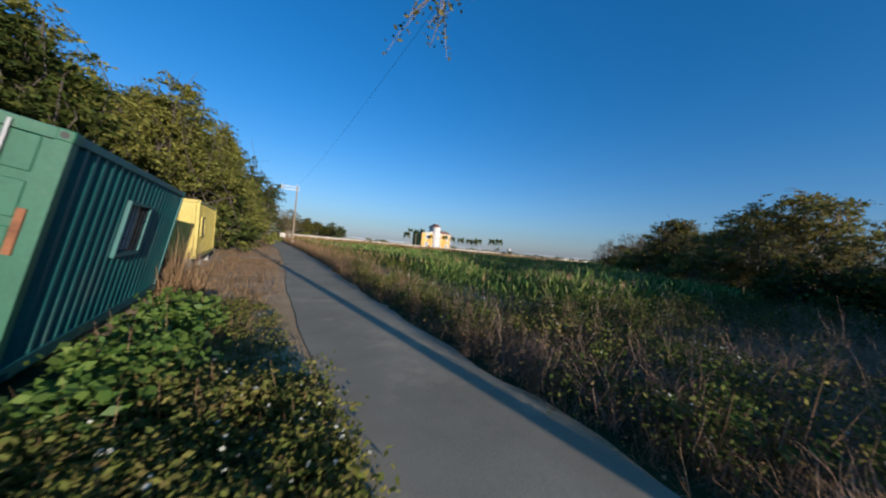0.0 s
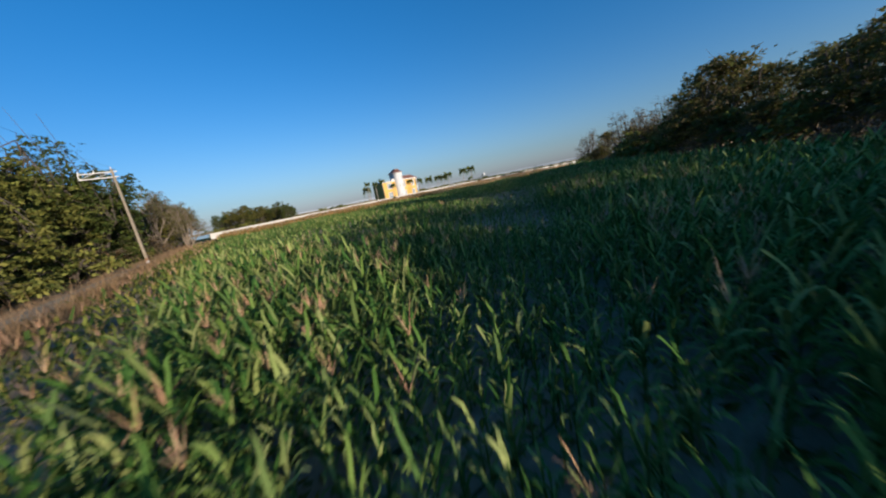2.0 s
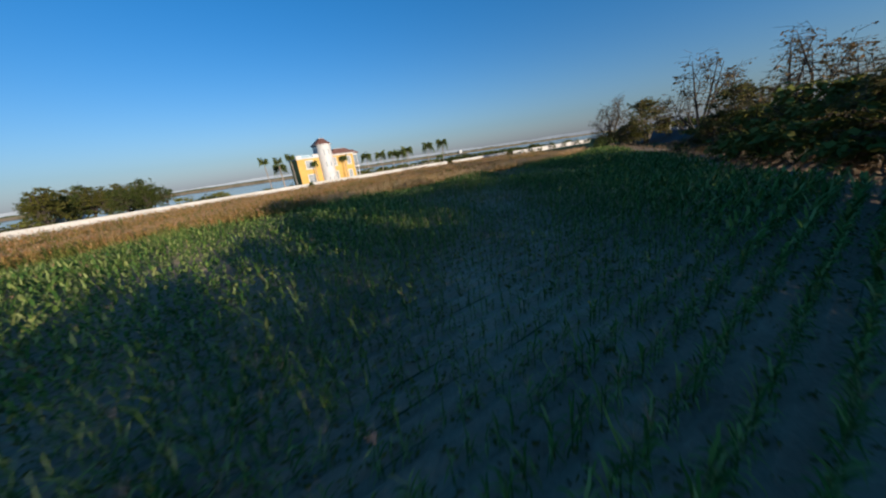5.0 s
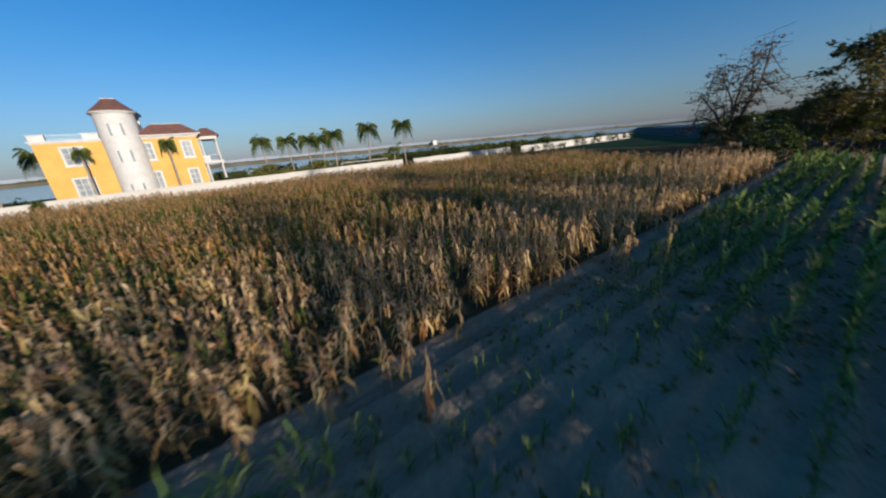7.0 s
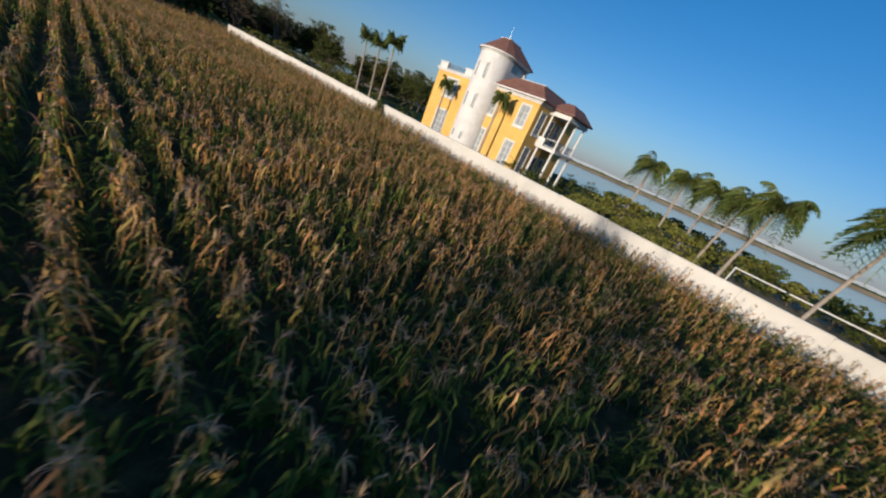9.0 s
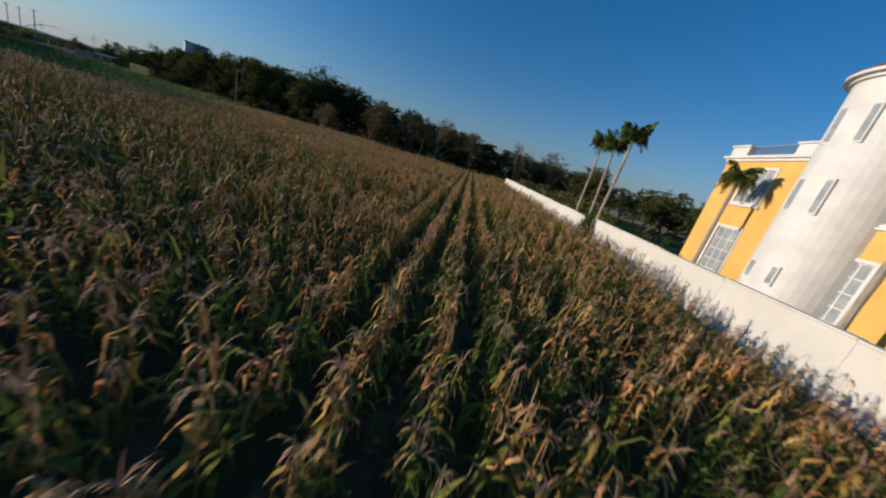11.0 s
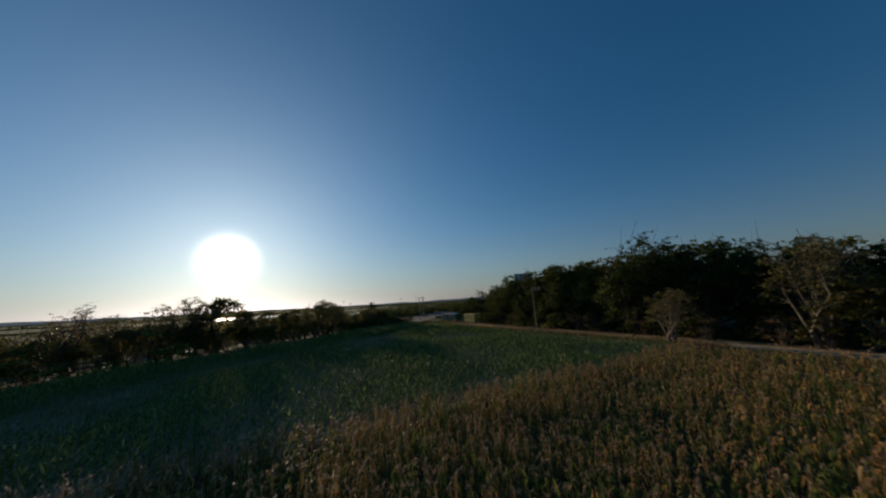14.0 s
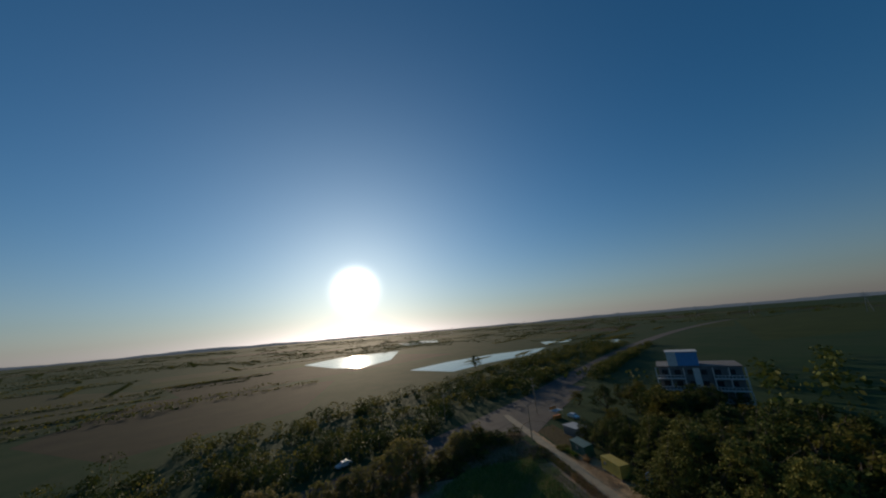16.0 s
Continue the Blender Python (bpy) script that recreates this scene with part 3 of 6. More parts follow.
def green_maize():
    rng = np.random.default_rng(11)
    head = row_points(7.4, 9.6, 7.2, 86.0, 0.95, 0.22, rng, "y")
    main = row_points(10.1, 132.0, 4.2, 86.6, 0.8, 0.24, rng)
    thick = row_points(10.1, 36.0, 4.6, 40.0, 0.4, 0.24, rng)
    thick = thick[(thick[:, 0] + 0.5 * thick[:, 1] < 31.5) | ((thick[:, 0] - thick[:, 1] > 1.5) & (thick[:, 0] < 33))]
    pale = head[(head[:, 1] > 16) & (rng.random(len(head)) < 0.8)]
    head = head[head[:, 1] <= 16]
    p = np.concatenate([head, main, thick])
    p = p[(p[:, 1] > tree_line(p[:, 0]) + np.interp(p[:, 0], [24, 40], [3.5, 5.5])) & (p[:, 1] > 6.6)]
    x, y = p[:, 0], p[:, 1]
    tall = 1 / (1 + np.exp((x + 0.5 * y - 32.0) / 1.6))
    tall = np.maximum(tall, 0.85 / (1 + np.exp(-(x - y - 1.5) / 1.2)) / (1 + np.exp((x - 33.0) / 1.5)))
    patch = smooth_field(x, y, 3, 24.0)
    edge = np.exp(-((y - tree_line(x) - 12.0) / 6.0) ** 2)
    height = 0.55 + 0.44 * tall + 0.40 * (1 - tall) * patch + 0.35 * edge * (1 - tall)
    keep = rng.random(len(p)) < np.clip(np.where((x < 45) & (y < 54), np.where(y < 29, 0.4, 0.28), np.where(x < 76, 0.85, 0.6)) + 0.9 * tall + 0.55 * patch + 0.4 * edge, 0, 1)
    p, height = p[keep], height[keep] * rng.uniform(0.75, 1.15, keep.sum())
    far = away(p)
    height *= np.interp(far, [0.8, 3.0], [0.66, 1.0])
    keep = (far < 32) | (rng.random(len(far)) < np.where(p[:, 1] > 55, 0.7, 0.4))
    p, height, far = p[keep], height[keep], far[keep]
    near = far < 8
    a = green_plants("green_maize", p[near], height[near], 10, rng, 0.052, 0.16, 4, 0.012)
    tagged(a, "green maize plants in rows on dry soil", "maize", kind="stuff")
    close = away(pale) < 9
    for q, leaves, width, bends in ((pale[close], 9, 0.05, 3), (pale[~close], 4, 0.11, 2)):
        c = green_plants("yellowing_maize", q, rng.uniform(0.5, 0.95, len(q)), leaves, rng, width, 0.7, bends, 0.012, [UNDERGROWTH, TASSEL])
        tagged(c, "yellowing tasselled maize in the headland rows beside the lane", "maize", kind="stuff")
    b = green_plants("green_maize", p[~near], height[~near], 5, rng, 0.11, 0.04, 2)
    tagged(b, "green maize plants in rows on dry soil", "maize", kind="stuff")


def dry_maize():
    rng = np.random.default_rng(12)
    p = row_points(9.0, 150.0, 88.0, 137.4, 0.9, 0.25, rng, jitter=0.09)
    stray = np.column_stack([rng.uniform(10, 126, 420), 87.9 - rng.gamma(1.2, 0.4, 420)])
    p = np.concatenate([p, stray])
    edge = 9.6 + 0.8 * np.sin(p[:, 1] * 0.5)
    p = p[(p[:, 0] > edge) & (p[:, 0] < 126 + 0.5 * (p[:, 1] - 88))]
    patch = smooth_field(p[:, 0], p[:, 1], 5, 18.0)
    gap = smooth_field(p[:, 0], p[:, 1], 17, 3.0)
    keep = rng.random(len(p)) < 0.62 + 0.5 * gap
    p, patch = p[keep], patch[keep]
    height = (1.2 + 0.42 * patch) * rng.uniform(0.72, 1.15, len(p))
    far = away(p)
    keep = (far < 26) | (rng.random(len(far)) < 0.45)
    p, height, far = p[keep], height[keep], far[keep]
    near = far < 7.5
    fresh = rng.random(len(p)) < 0.7 * smooth_field(p[:, 0], p[:, 1], 19, 7.0) ** 1.5
    sere = (p[:, 1] + 2.0 * rng.normal(0, 1, len(p)) < 94.5) & (p[:, 0] > 62)
    fresh &= ~sere
    for fine, stand in ((True, near), (False, ~near)):
        c = dry_plants("withered_maize", p[stand & sere], height[stand & sere], rng, fine, [SERE_CORN, TASSEL, DRY_CORN])
        tagged(c, "fully withered pale tan maize plants along the field's edge", "maize", kind="stuff")
        a = dry_plants("dry_maize", p[stand & ~fresh & ~sere], height[stand & ~fresh & ~sere], rng, fine)
        tagged(a, "withered tan and olive maize plants in rows", "maize", kind="stuff")
        b = dry_plants("ripening_maize", p[stand & fresh], height[stand & fresh] * 0.95, rng, fine, [UNDERGROWTH, TASSEL, UNDERGROWTH])
        tagged(b, "yellow-green ripening maize plants among the withered ones", "maize", kind="stuff")
    q = row_points(17.0, 126.0, 88.4, 137.0, 0.9, 0.5, rng, "x", 0.22)
    q = q[(away(q) < 14) & (smooth_field(q[:, 0], q[:, 1], 6, 9.0) > rng.random(len(q)) * 0.8)]
    c = green_plants("green_maize", q, rng.uniform(0.5, 1.0, len(q)), 6, rng, 0.075, 0.0, 2, 0.0, [UNDERGROWTH, TASSEL])
    tagged(c, "yellow-green late maize growing between withered rows", "maize", kind="stuff")


green_maize()
dry_maize()


def field_weeds():
    """Seedlings and low weeds that speckle the soil between the rows."""
    rng = np.random.default_rng(14)
    p = np.column_stack([rng.uniform(8, 112, 90000), rng.uniform(9, 87, 90000)])
    p = p[(away(p) < 14) & (p[:, 1] > tree_line(p[:, 0]) + 5)]
    p = p[rng.random(len(p)) < 0.25 + 0.75 * smooth_field(p[:, 0], p[:, 1], 15, 7.0)]
    who = np.repeat(np.arange(len(p)), 3)
    n = len(who)
    spot = np.column_stack([p[who] + rng.normal(0, 0.07, (n, 2)), rng.uniform(0.05, 0.16, n)])
    b = Blades()
    v, t = quad_leaves(rng, spot, rng.uniform(0.03, 0.09, n), 0.5, 0.5)
    b.add(v, t, 0)
    tagged(b.mesh("field_weeds", [WEED_GREEN]), "low green weeds and seedlings between the maize rows", "weeds", kind="stuff")


field_weeds()


# ---- trees ----
def limb(bm, points, radii, sides=6):
    rings = []
    for i, (p, r) in enumerate(zip(points, radii)):
        a, b = Vector(points[max(i - 1, 0)]), Vector(points[min(i + 1, len(points) - 1)])
        turn = (b - a).to_track_quat("Z", "Y").to_matrix()
        rings.append([bm.verts.new(Vector(p) + turn @ Vector((r * math.cos(2 * math.pi * k / sides), r * math.sin(2 * math.pi * k / sides), 0))) for k in range(sides)])
    for a, b in zip(rings, rings[1:]):
        for k in range(sides):
            bm.faces.new((a[k], a[(k + 1) % sides], b[(k + 1) % sides], b[k]))
    bm.faces.new(rings[-1])


def make_tree(seed, height, spread, leaf, bark=None, limbs=6, boughs=6, twigs=7, leaves=14, size=0.3, low=0.15, label="", name="tree", skirt=-5.0, twig=0.2, slim=0.17, forks=1, droop=0.25):
    """A tapered trunk that forks into limbs and boughs; each bough ends in flat sprays of slim leaves, so that the crown
    is an uneven dome in layers, with gaps."""
    rng = np.random.default_rng(seed)
    root = thing(name, label=label, category="bush" if name == "bush" else "tree")
    bm = bmesh.new()
    fork = height * low
    thick = 0.022 * height + 0.02
    lobes = rng.uniform(0.72, 1.12, 9)

    def dome(az, el):
        """A point of the crown's uneven outline."""
        r = np.interp((az / (2 * np.pi) * 9) % 9, np.arange(10), np.r_[lobes, lobes[:1]]) * rng.uniform(0.82, 1.06)
        return np.array([math.cos(az) * math.cos(el) * spread * r, math.sin(az) * math.cos(el) * spread * r, fork + (height - fork) * math.sin(el) * (0.55 + 0.45 * r)])

    ends = []
    for s in range(forks):
        foot = rng.normal(0, 0.04, 2) * height * (forks > 1)
        lean = rng.normal(0, 0.06, 2) * height
        top = np.array([foot[0] + lean[0], foot[1] + lean[1], fork * rng.uniform(0.8, 1.1) + 0.1])
        limb(bm, [(foot[0], foot[1], -0.15), (foot[0] + lean[0] * 0.4, foot[1] + lean[1] * 0.4, top[2] * 0.5), tuple(top)], [thick * 1.3, thick, thick * 0.85], 7)
        count = max(2, round(limbs / forks))
        for i in range(count):
            az = 2 * np.pi * (i + s / forks) / count + rng.normal(0, 0.3)
            el = radians(rng.uniform(max(skirt, 10), 78))
            end = dome(az, el) * 0.86
            mid = top * 0.5 + end * 0.5 + rng.normal(0, 0.035, 3) * height + [0, 0, 0.05 * height]
            limb(bm, [tuple(top), tuple(mid), tuple(end)], [thick * 0.6, thick * 0.32, thick * 0.1], 5)
            for k in range(boughs):
                f = rng.uniform(0.25, 1.0)
                at = (1 - f) ** 2 * top + 2 * f * (1 - f) * (2 * mid - (top + end) / 2) + f * f * end
                tip = dome(az + rng.normal(0, 0.5), radians(rng.uniform(skirt, 88))) * rng.uniform(0.8, 1.0)
                tip = at + (tip - at) * rng.uniform(0.55, 1.0)
                tip[2] = max(tip[2], 0.25)
                bend = (at + tip) / 2 + rng.normal(0, 0.03, 3) * height
                limb(bm, [tuple(at), tuple(bend), tuple(tip)], [thick * 0.14, thick * 0.09, thick * 0.03], 4)
                ends.append((at, bend, tip))
    ends = np.array(ends)
    # twigs: from the outer half of each bough, spreading flat and sagging a little
    who = np.repeat(np.arange(len(ends)), twigs)
    n = len(who)
    f = rng.uniform(0.35, 1.0, n)[:, None]
    start = np.where(f < 0.5, ends[who, 0] + (ends[who, 1] - ends[who, 0]) * f * 2, ends[who, 1] + (ends[who, 2] - ends[who, 1]) * (f - 0.5) * 2)
    out = ends[who, 2] - ends[who, 0]
    az = np.arctan2(out[:, 1], out[:, 0]) + rng.normal(0, 0.9, n)
    long = spread * twig * rng.uniform(0.6, 1.3, n)
    way = np.column_stack([np.cos(az), np.sin(az), rng.uniform(-droop, 0.35, n)])
    stop = start + way * long[:, None]
    # leaves: on both sides of each twig, near its own plane
    reach = np.percentile(start[:, 2], 99)
    pick = np.repeat(np.flatnonzero(start[:, 2] < reach), leaves)
    m = len(pick)
    g = rng.uniform(0.05, 1.08, m)[:, None]
    spot = start[pick] + (stop - start)[pick] * g - np.array([0, 0, 0.10])[None] * (g * long[pick][:, None]) ** 2
    spot += rng.normal(0, 0.12 * size, (m, 3))
    side = rng.choice((-1.0, 1.0), m) * rng.uniform(0.4, 1.5, m)
    turn = az[pick] + side
    u = np.column_stack([np.cos(turn), np.sin(turn), rng.normal(-0.15, 0.35, m)])
    u *= (rng.uniform(0.6, 1.2, m) * size)[:, None]
    w = np.column_stack([-np.sin(turn), np.cos(turn), rng.normal(0, 0.7, m)]) * (slim * size * rng.uniform(0.7, 1.3, m))[:, None]
    spot[:, 2] = np.maximum(spot[:, 2], 0.12)
    grow = height / np.percentile(spot[:, 2], 99)
    blades = Blades()
    quads = np.stack([spot, spot + u * 0.5 + w, spot + u, spot + u * 0.5 - w], 1) * grow
    blades.add(quads, [(0, 1, 2), (0, 2, 3)], 0)
    if leaves < 9:
        thin = np.column_stack([-np.sin(az), np.cos(az), np.zeros(n)]) * 0.009
        deep = np.array([[0, 0, 0.011]])
        for w in (thin, deep):
            blades.add(np.stack([start - w, start + w, stop + w * 0.3, stop - w * 0.3], 1) * grow, [(0, 1, 2), (0, 2, 3)], 1)
    wood = part("trunk", bm, bark or BARK, root).data
    for v in wood.vertices:
        v.co *= grow
    blades.mesh("crown", [leaf, bark or BARK], root)
    return root


def plant_trees(proto, spots):
    """The first spot takes the tree itself, the others copies of it."""
    for i, (x, y, s, turn) in enumerate(spots):
        m = pose(x, y, -0.04, 0, 0, turn) @ Matrix.Diagonal((s, s, s * (0.92 + 0.16 * ((i * 37) % 10) / 10), 1))
        if i:
            copy_thing(proto, m)
        else:
            first = m
    proto.matrix_basis = first


def woods():
    rng = random.Random(7)
    kinds = [
        make_tree(21, 9.0, 4.4, TREE_GREEN, DARK_BARK, limbs=6, boughs=7, twigs=9, leaves=13, size=0.36, low=0.12, label="broad dark green roadside tree with layered foliage"),
        make_tree(22, 8.0, 4.0, TREE_OLIVE, DARK_BARK, limbs=6, boughs=7, twigs=9, leaves=13, size=0.33, low=0.1, label="olive-green spreading tree with feathery foliage"),
        make_tree(23, 10.0, 4.0, TREE_GREEN, DARK_BARK, limbs=6, boughs=7, twigs=9, leaves=13, size=0.36, low=0.18, label="tall leafy dark green tree"),
        make_tree(24, 7.0, 3.6, TREE_BROWN, DARK_BARK, limbs=7, boughs=7, twigs=8, leaves=4, size=0.17, low=0.1, label="half-bare brownish tree with dry leaves", forks=2, slim=0.25),
        make_tree(25, 2.6, 2.1, TREE_GREEN, DARK_BARK, limbs=5, boughs=5, twigs=6, leaves=9, size=0.22, low=0.08, label="dense dark green roadside bush", name="bush", skirt=-20, twig=0.28, slim=0.25),
        make_tree(26, 2.2, 1.8, TREE_LIT, DARK_BARK, limbs=5, boughs=5, twigs=6, leaves=9, size=0.19, low=0.08, label="yellow-green bush with fine leaves", name="bush", skirt=-20, twig=0.28, slim=0.25),
        make_tree(27, 2.4, 1.9, TREE_BROWN, limbs=6, boughs=5, twigs=6, leaves=5, size=0.14, low=0.06, label="dry brown scrub bush", name="bush", skirt=-20, twig=0.28, slim=0.3, forks=3),
        make_tree(28, 14.0, 6.2, TREE_LIT, DARK_BARK, limbs=8, boughs=9, twigs=12, leaves=18, size=0.33, low=0.08, label="olive-green feathery tree beside the lane", skirt=-8, droop=0.4),
        make_tree(29, 14.0, 6.4, TREE_GREEN, DARK_BARK, limbs=8, boughs=9, twigs=12, leaves=18, size=0.33, low=0.08, label="leafy dark green tree beside the lane", skirt=-8, droop=0.4),
        make_tree(30, 11.0, 5.6, TREE_HAZEL, BARK, limbs=8, boughs=8, twigs=10, leaves=6, size=0.24, low=0.12, label="airy spreading tree with thin olive-brown foliage on many bare limbs", forks=3, skirt=12, slim=0.24, twig=0.17),
        make_tree(36, 6.0, 3.2, TREE_HAZEL, BARK, limbs=7, boughs=8, twigs=10, leaves=9, size=0.25, low=0.08, label="dusty olive-brown thicket tree at the field's edge", forks=2, skirt=-5, slim=0.2),
        make_tree(37, 9.0, 4.6, TREE_MIXED, BARK, limbs=8, boughs=8, twigs=10, leaves=8, size=0.29, low=0.1, label="airy green tree with limbs showing through the foliage", forks=2, skirt=4, slim=0.22, twig=0.17),
    ]
    spots = [[] for _ in kinds]

    def put(x, y, scale, pick=None):
        k = rng.choices(range(4), (5, 4, 3, 1.2))[0] if pick is None else pick
        spots[k].append((x, y, scale, rng.uniform(0, 360)))

    tops = (9.0, 8.0, 10.0, 7.0, 2.6, 2.2, 2.4, 14.0, 14.0, 11.0, 6.0, 9.0)

    def high(x, y, metres, pick):
        put(x, y, metres / tops[pick], pick)

    # west of the lane
    for y in np.arange(-2.0, 180.0, 5.4):
        tall = float(np.interp(y, [0, 13, 19, 23, 28, 38, 50, 64, 72, 80, 86, 92, 99, 114, 125, 136, 180], [5.6, 7.8, 9.6, 10.4, 12.0, 13.4, 14.6, 15.4, 15.2, 16.8, 14.0, 12.2, 14.8, 12.8, 11.6, 10.5, 9.5]))
        for j, x in enumerate((-7.6, -13.5, -20.0, -29.0, -40.0)):
            if j > 2 and y > 45 or j > 1 and y < 6 or j > 3 and y > 50 or j == 0 and y < 26:
                continue
            if j == 0 and y > 40 and rng.random() < 0.12:
                continue
            k = rng.choice((7, 7, 7, 8)) if j == 0 and y < 112 else rng.choices(range(3), (5, 4, 3))[0]
            high(x + rng.uniform(-1.2, 1.0) + 0.012 * y, y + rng.uniform(-1.8, 1.8), tall * rng.uniform(0.85, 1.03), k)
    for y in np.arange(28.0, 134.0, 3.4):
        put(-2.4 + rng.uniform(-0.9, 0.7) + 0.012 * y, y + rng.uniform(-1, 1), rng.uniform(0.8, 1.5), rng.choice((4, 5, 4, 6)))
    for x, y, k, m in ((-8.0, 3.0, 8, 6.2), (-5.6, 25.0, 5, 3.0), (-9.0, 9.0, 7, 8.6), (-9.8, 16.5, 8, 10.4), (-9.8, 23.0, 7, 11.2)):
        high(x, y, m, k)
    high(5.9, 84.0, 8.2, 9)
    high(-4.0, 75.0, 15.8, 8)
    high(1.2, 100.0, 8.0, 1)
    for x, y, m, k in ((0.3, 97.0, 12.0, 9), (0.2, 107.0, 12.6, 3), (0.4, 117.0, 12.8, 9), (0.0, 127.0, 12.0, 9), (0.5, 141.0, 11.2, 3), (-1.0, 152.0, 11.8, 9), (-3.0, 165.0, 11.5, 1)):
        high(x, y, m, k)
    put(-0.6, 57.0, 1.5, 5)
    # the slanting tree line on the south-east, with airy taller trees in it and scrub at its foot
    for d in np.arange(11.0, 36.0, 2.4):
        if d > 24 and int(d / 2.4) % 2:
            continue
        dense = float(np.interp(d, [11, 13, 14, 15, 17, 19, 24, 36], [2.2, 2.4, 3.6, 4.6, 5.2, 6.0, 5.6, 5.6]))
        high(d + 1.8 + rng.uniform(-1, 1), tree_line(d) - 2.6 + rng.uniform(-1.2, 1.2), dense * rng.uniform(0.9, 1.08), rng.choice((0, 0, 2, 1) if d < 23 else (11, 9, 10)))
    stand = ((36.0, 9.0, 11), (39.5, 9.2, 11), (43.0, 8.6, 11), (47.0, 8.0, 11), (50.5, 6.8, 10), (54.5, 7.2, 11), (58.5, 8.0, 10), (63.0, 11.4, 10), (66.5, 10.8, 9), (71.0, 10.0, 9), (75.5, 9.0, 9), (79.5, 9.8, 3), (90.0, 8.0, 3), (96.0, 10.2, 3), (103.5, 7.4, 10))
    for d, m, k in stand:
        high(d + 2.0, tree_line(d) - 3.0 + rng.uniform(-0.8, 0.8), m, k)
    for d in np.arange(10.0, 108.0, 2.6):
        hedge = float(np.interp(d, [10, 14, 17, 26, 40, 58, 66, 75, 85, 95, 107], [2.0, 2.6, 4.0, 3.6, 3.5, 4.2, 6.4, 6.4, 5.6, 4.9, 4.4]))
        high(d + 1.2, tree_line(d) - 1.5 + rng.uniform(-0.6, 0.6), hedge * rng.uniform(0.75, 1.15), rng.choice((4, 5)) if hedge < 3 else rng.choice((1, 10, 10, 5)))
    # Extra bush layer, added to thicken the shade thrown on the field.
    for d in np.arange(15.0, 36.0, 2.2):
        put(d + 1.5, tree_line(d) - 2.0, rng.uniform(1.0, 1.4), 4)
    for d in np.arange(7.0, 112.0, 2.4):
        put(d, tree_line(d) + rng.uniform(-1.6, 1.6), rng.uniform(0.6, 1.2), rng.choice((4, 5, 6, 6)))
    # Bushes and two trees added for the shade they cast over the field corner.
    for x in np.arange(7.0, 26.0, 2.0):
        put(x, -7.6 + rng.uniform(-1.2, 0.8), rng.uniform(0.75, 1.05), rng.choice((4, 6, 5)))
    for x, y, m in ((12.9, -9.4, 3.3), (15.2, -8.4, 3.8)):
        high(x, y, m, rng.choice((0, 1)))
    high(112.5, 62.5, 12.5, 3)
    for x, y, m in ((25.3, -2.4, 6.4), (27.0, -1.4, 6.6)):
        high(x, y, m, 11)
    # Two more bushes, put here only to shade the nearest maize.
    for x, y, s in ((12.3, -6.6, 0.95), (13.7, -6.5, 1.0)):
        put(x, y, s, 4)
    for i in range(9):
        high(rng.uniform(-46, -28), rng.uniform(-7, 9), rng.uniform(9.5, 12.0), rng.choice((0, 2, 1)))
    high(146.5, 84.4, 11.0, 10)
    high(145.0, 86.5, 6.5, 10)
    high(154.0, 96.3, 13.8, 3)
    high(131.0, 88.0, 3.2, 4)
    high(137.0, 90.0, 3.4, 4)
    for x, y, m in ((141.0, 84.0, 4.2), (143.0, 88.0, 5.0), (147.5, 91.0, 4.6), (149.0, 95.0, 4.2), (151.0, 98.5, 4.0), (156.0, 96.0, 4.6)):
        high(x, y, m, rng.choice((10, 1, 4)))
    for x, y, m in ((158.0, 70.0, 5.0), (166.0, 78.0, 6.0), (172.0, 80.0, 5.0), (150.0, 60.0, 4.5), (142.0, 50.0, 5.0), (180.0, 92.0, 5.5), (190.0, 97.0, 5.0)):
        high(x + 4, y - 6, m, rng.choice((0, 1)))
    # behind the boundary wall
    for i in range(24):
        high(rng.uniform(6, 42), rng.uniform(150, 205), rng.uniform(6.5, 9.5), rng.choice((0, 1, 1, 2)))
    for i in range(20):
        put(rng.uniform(8, 72), rng.uniform(143.5, 148), rng.uniform(0.8, 1.4), rng.choice((4, 5)))
    for i in range(14):
        put(rng.uniform(92, 108), rng.uniform(140.5, 150), rng.uniform(0.6, 1.05), rng.choice((4, 5)))
    high(107.4, 149.2, 3.2, 5)
    high(105.6, 148.0, 2.2, 4)
    for x, y, m in ((122.3, 138.0, 1.5), (129.0, 140.3, 2.3), (153.8, 139.0, 2.2), (160.0, 137.6, 1.7), (166.0, 137.4, 2.1), (172.0, 137.6, 1.6), (181.0, 137.2, 2.4), (190.0, 137.4, 2.2), (200.0, 137.0, 2.6), (210.0, 137.2, 2.4), (176.0, 141.0, 3.0), (187.0, 141.5, 2.8), (150.0, 141.0, 2.6)):
        high(x, y, m, rng.choice((4, 5, 4)))
    high(135.0, 150.0, 4.6, 4)
    for x in np.arange(92.0, 152.0, 2.1):
        high(x + rng.uniform(-0.8, 0.8), 160.0 + rng.uniform(-2.5, 2.5), rng.uniform(2.0, 3.4), rng.choice((4, 4, 5)))
    for i in range(22):
        put(rng.uniform(124, 215), rng.uniform(140.6, 147), rng.uniform(0.7, 1.3), rng.choice((4, 5, 4)))
    # trees among the scrub by the road and the ponds
    high(-24.0, -171.0, 9.5, 0)
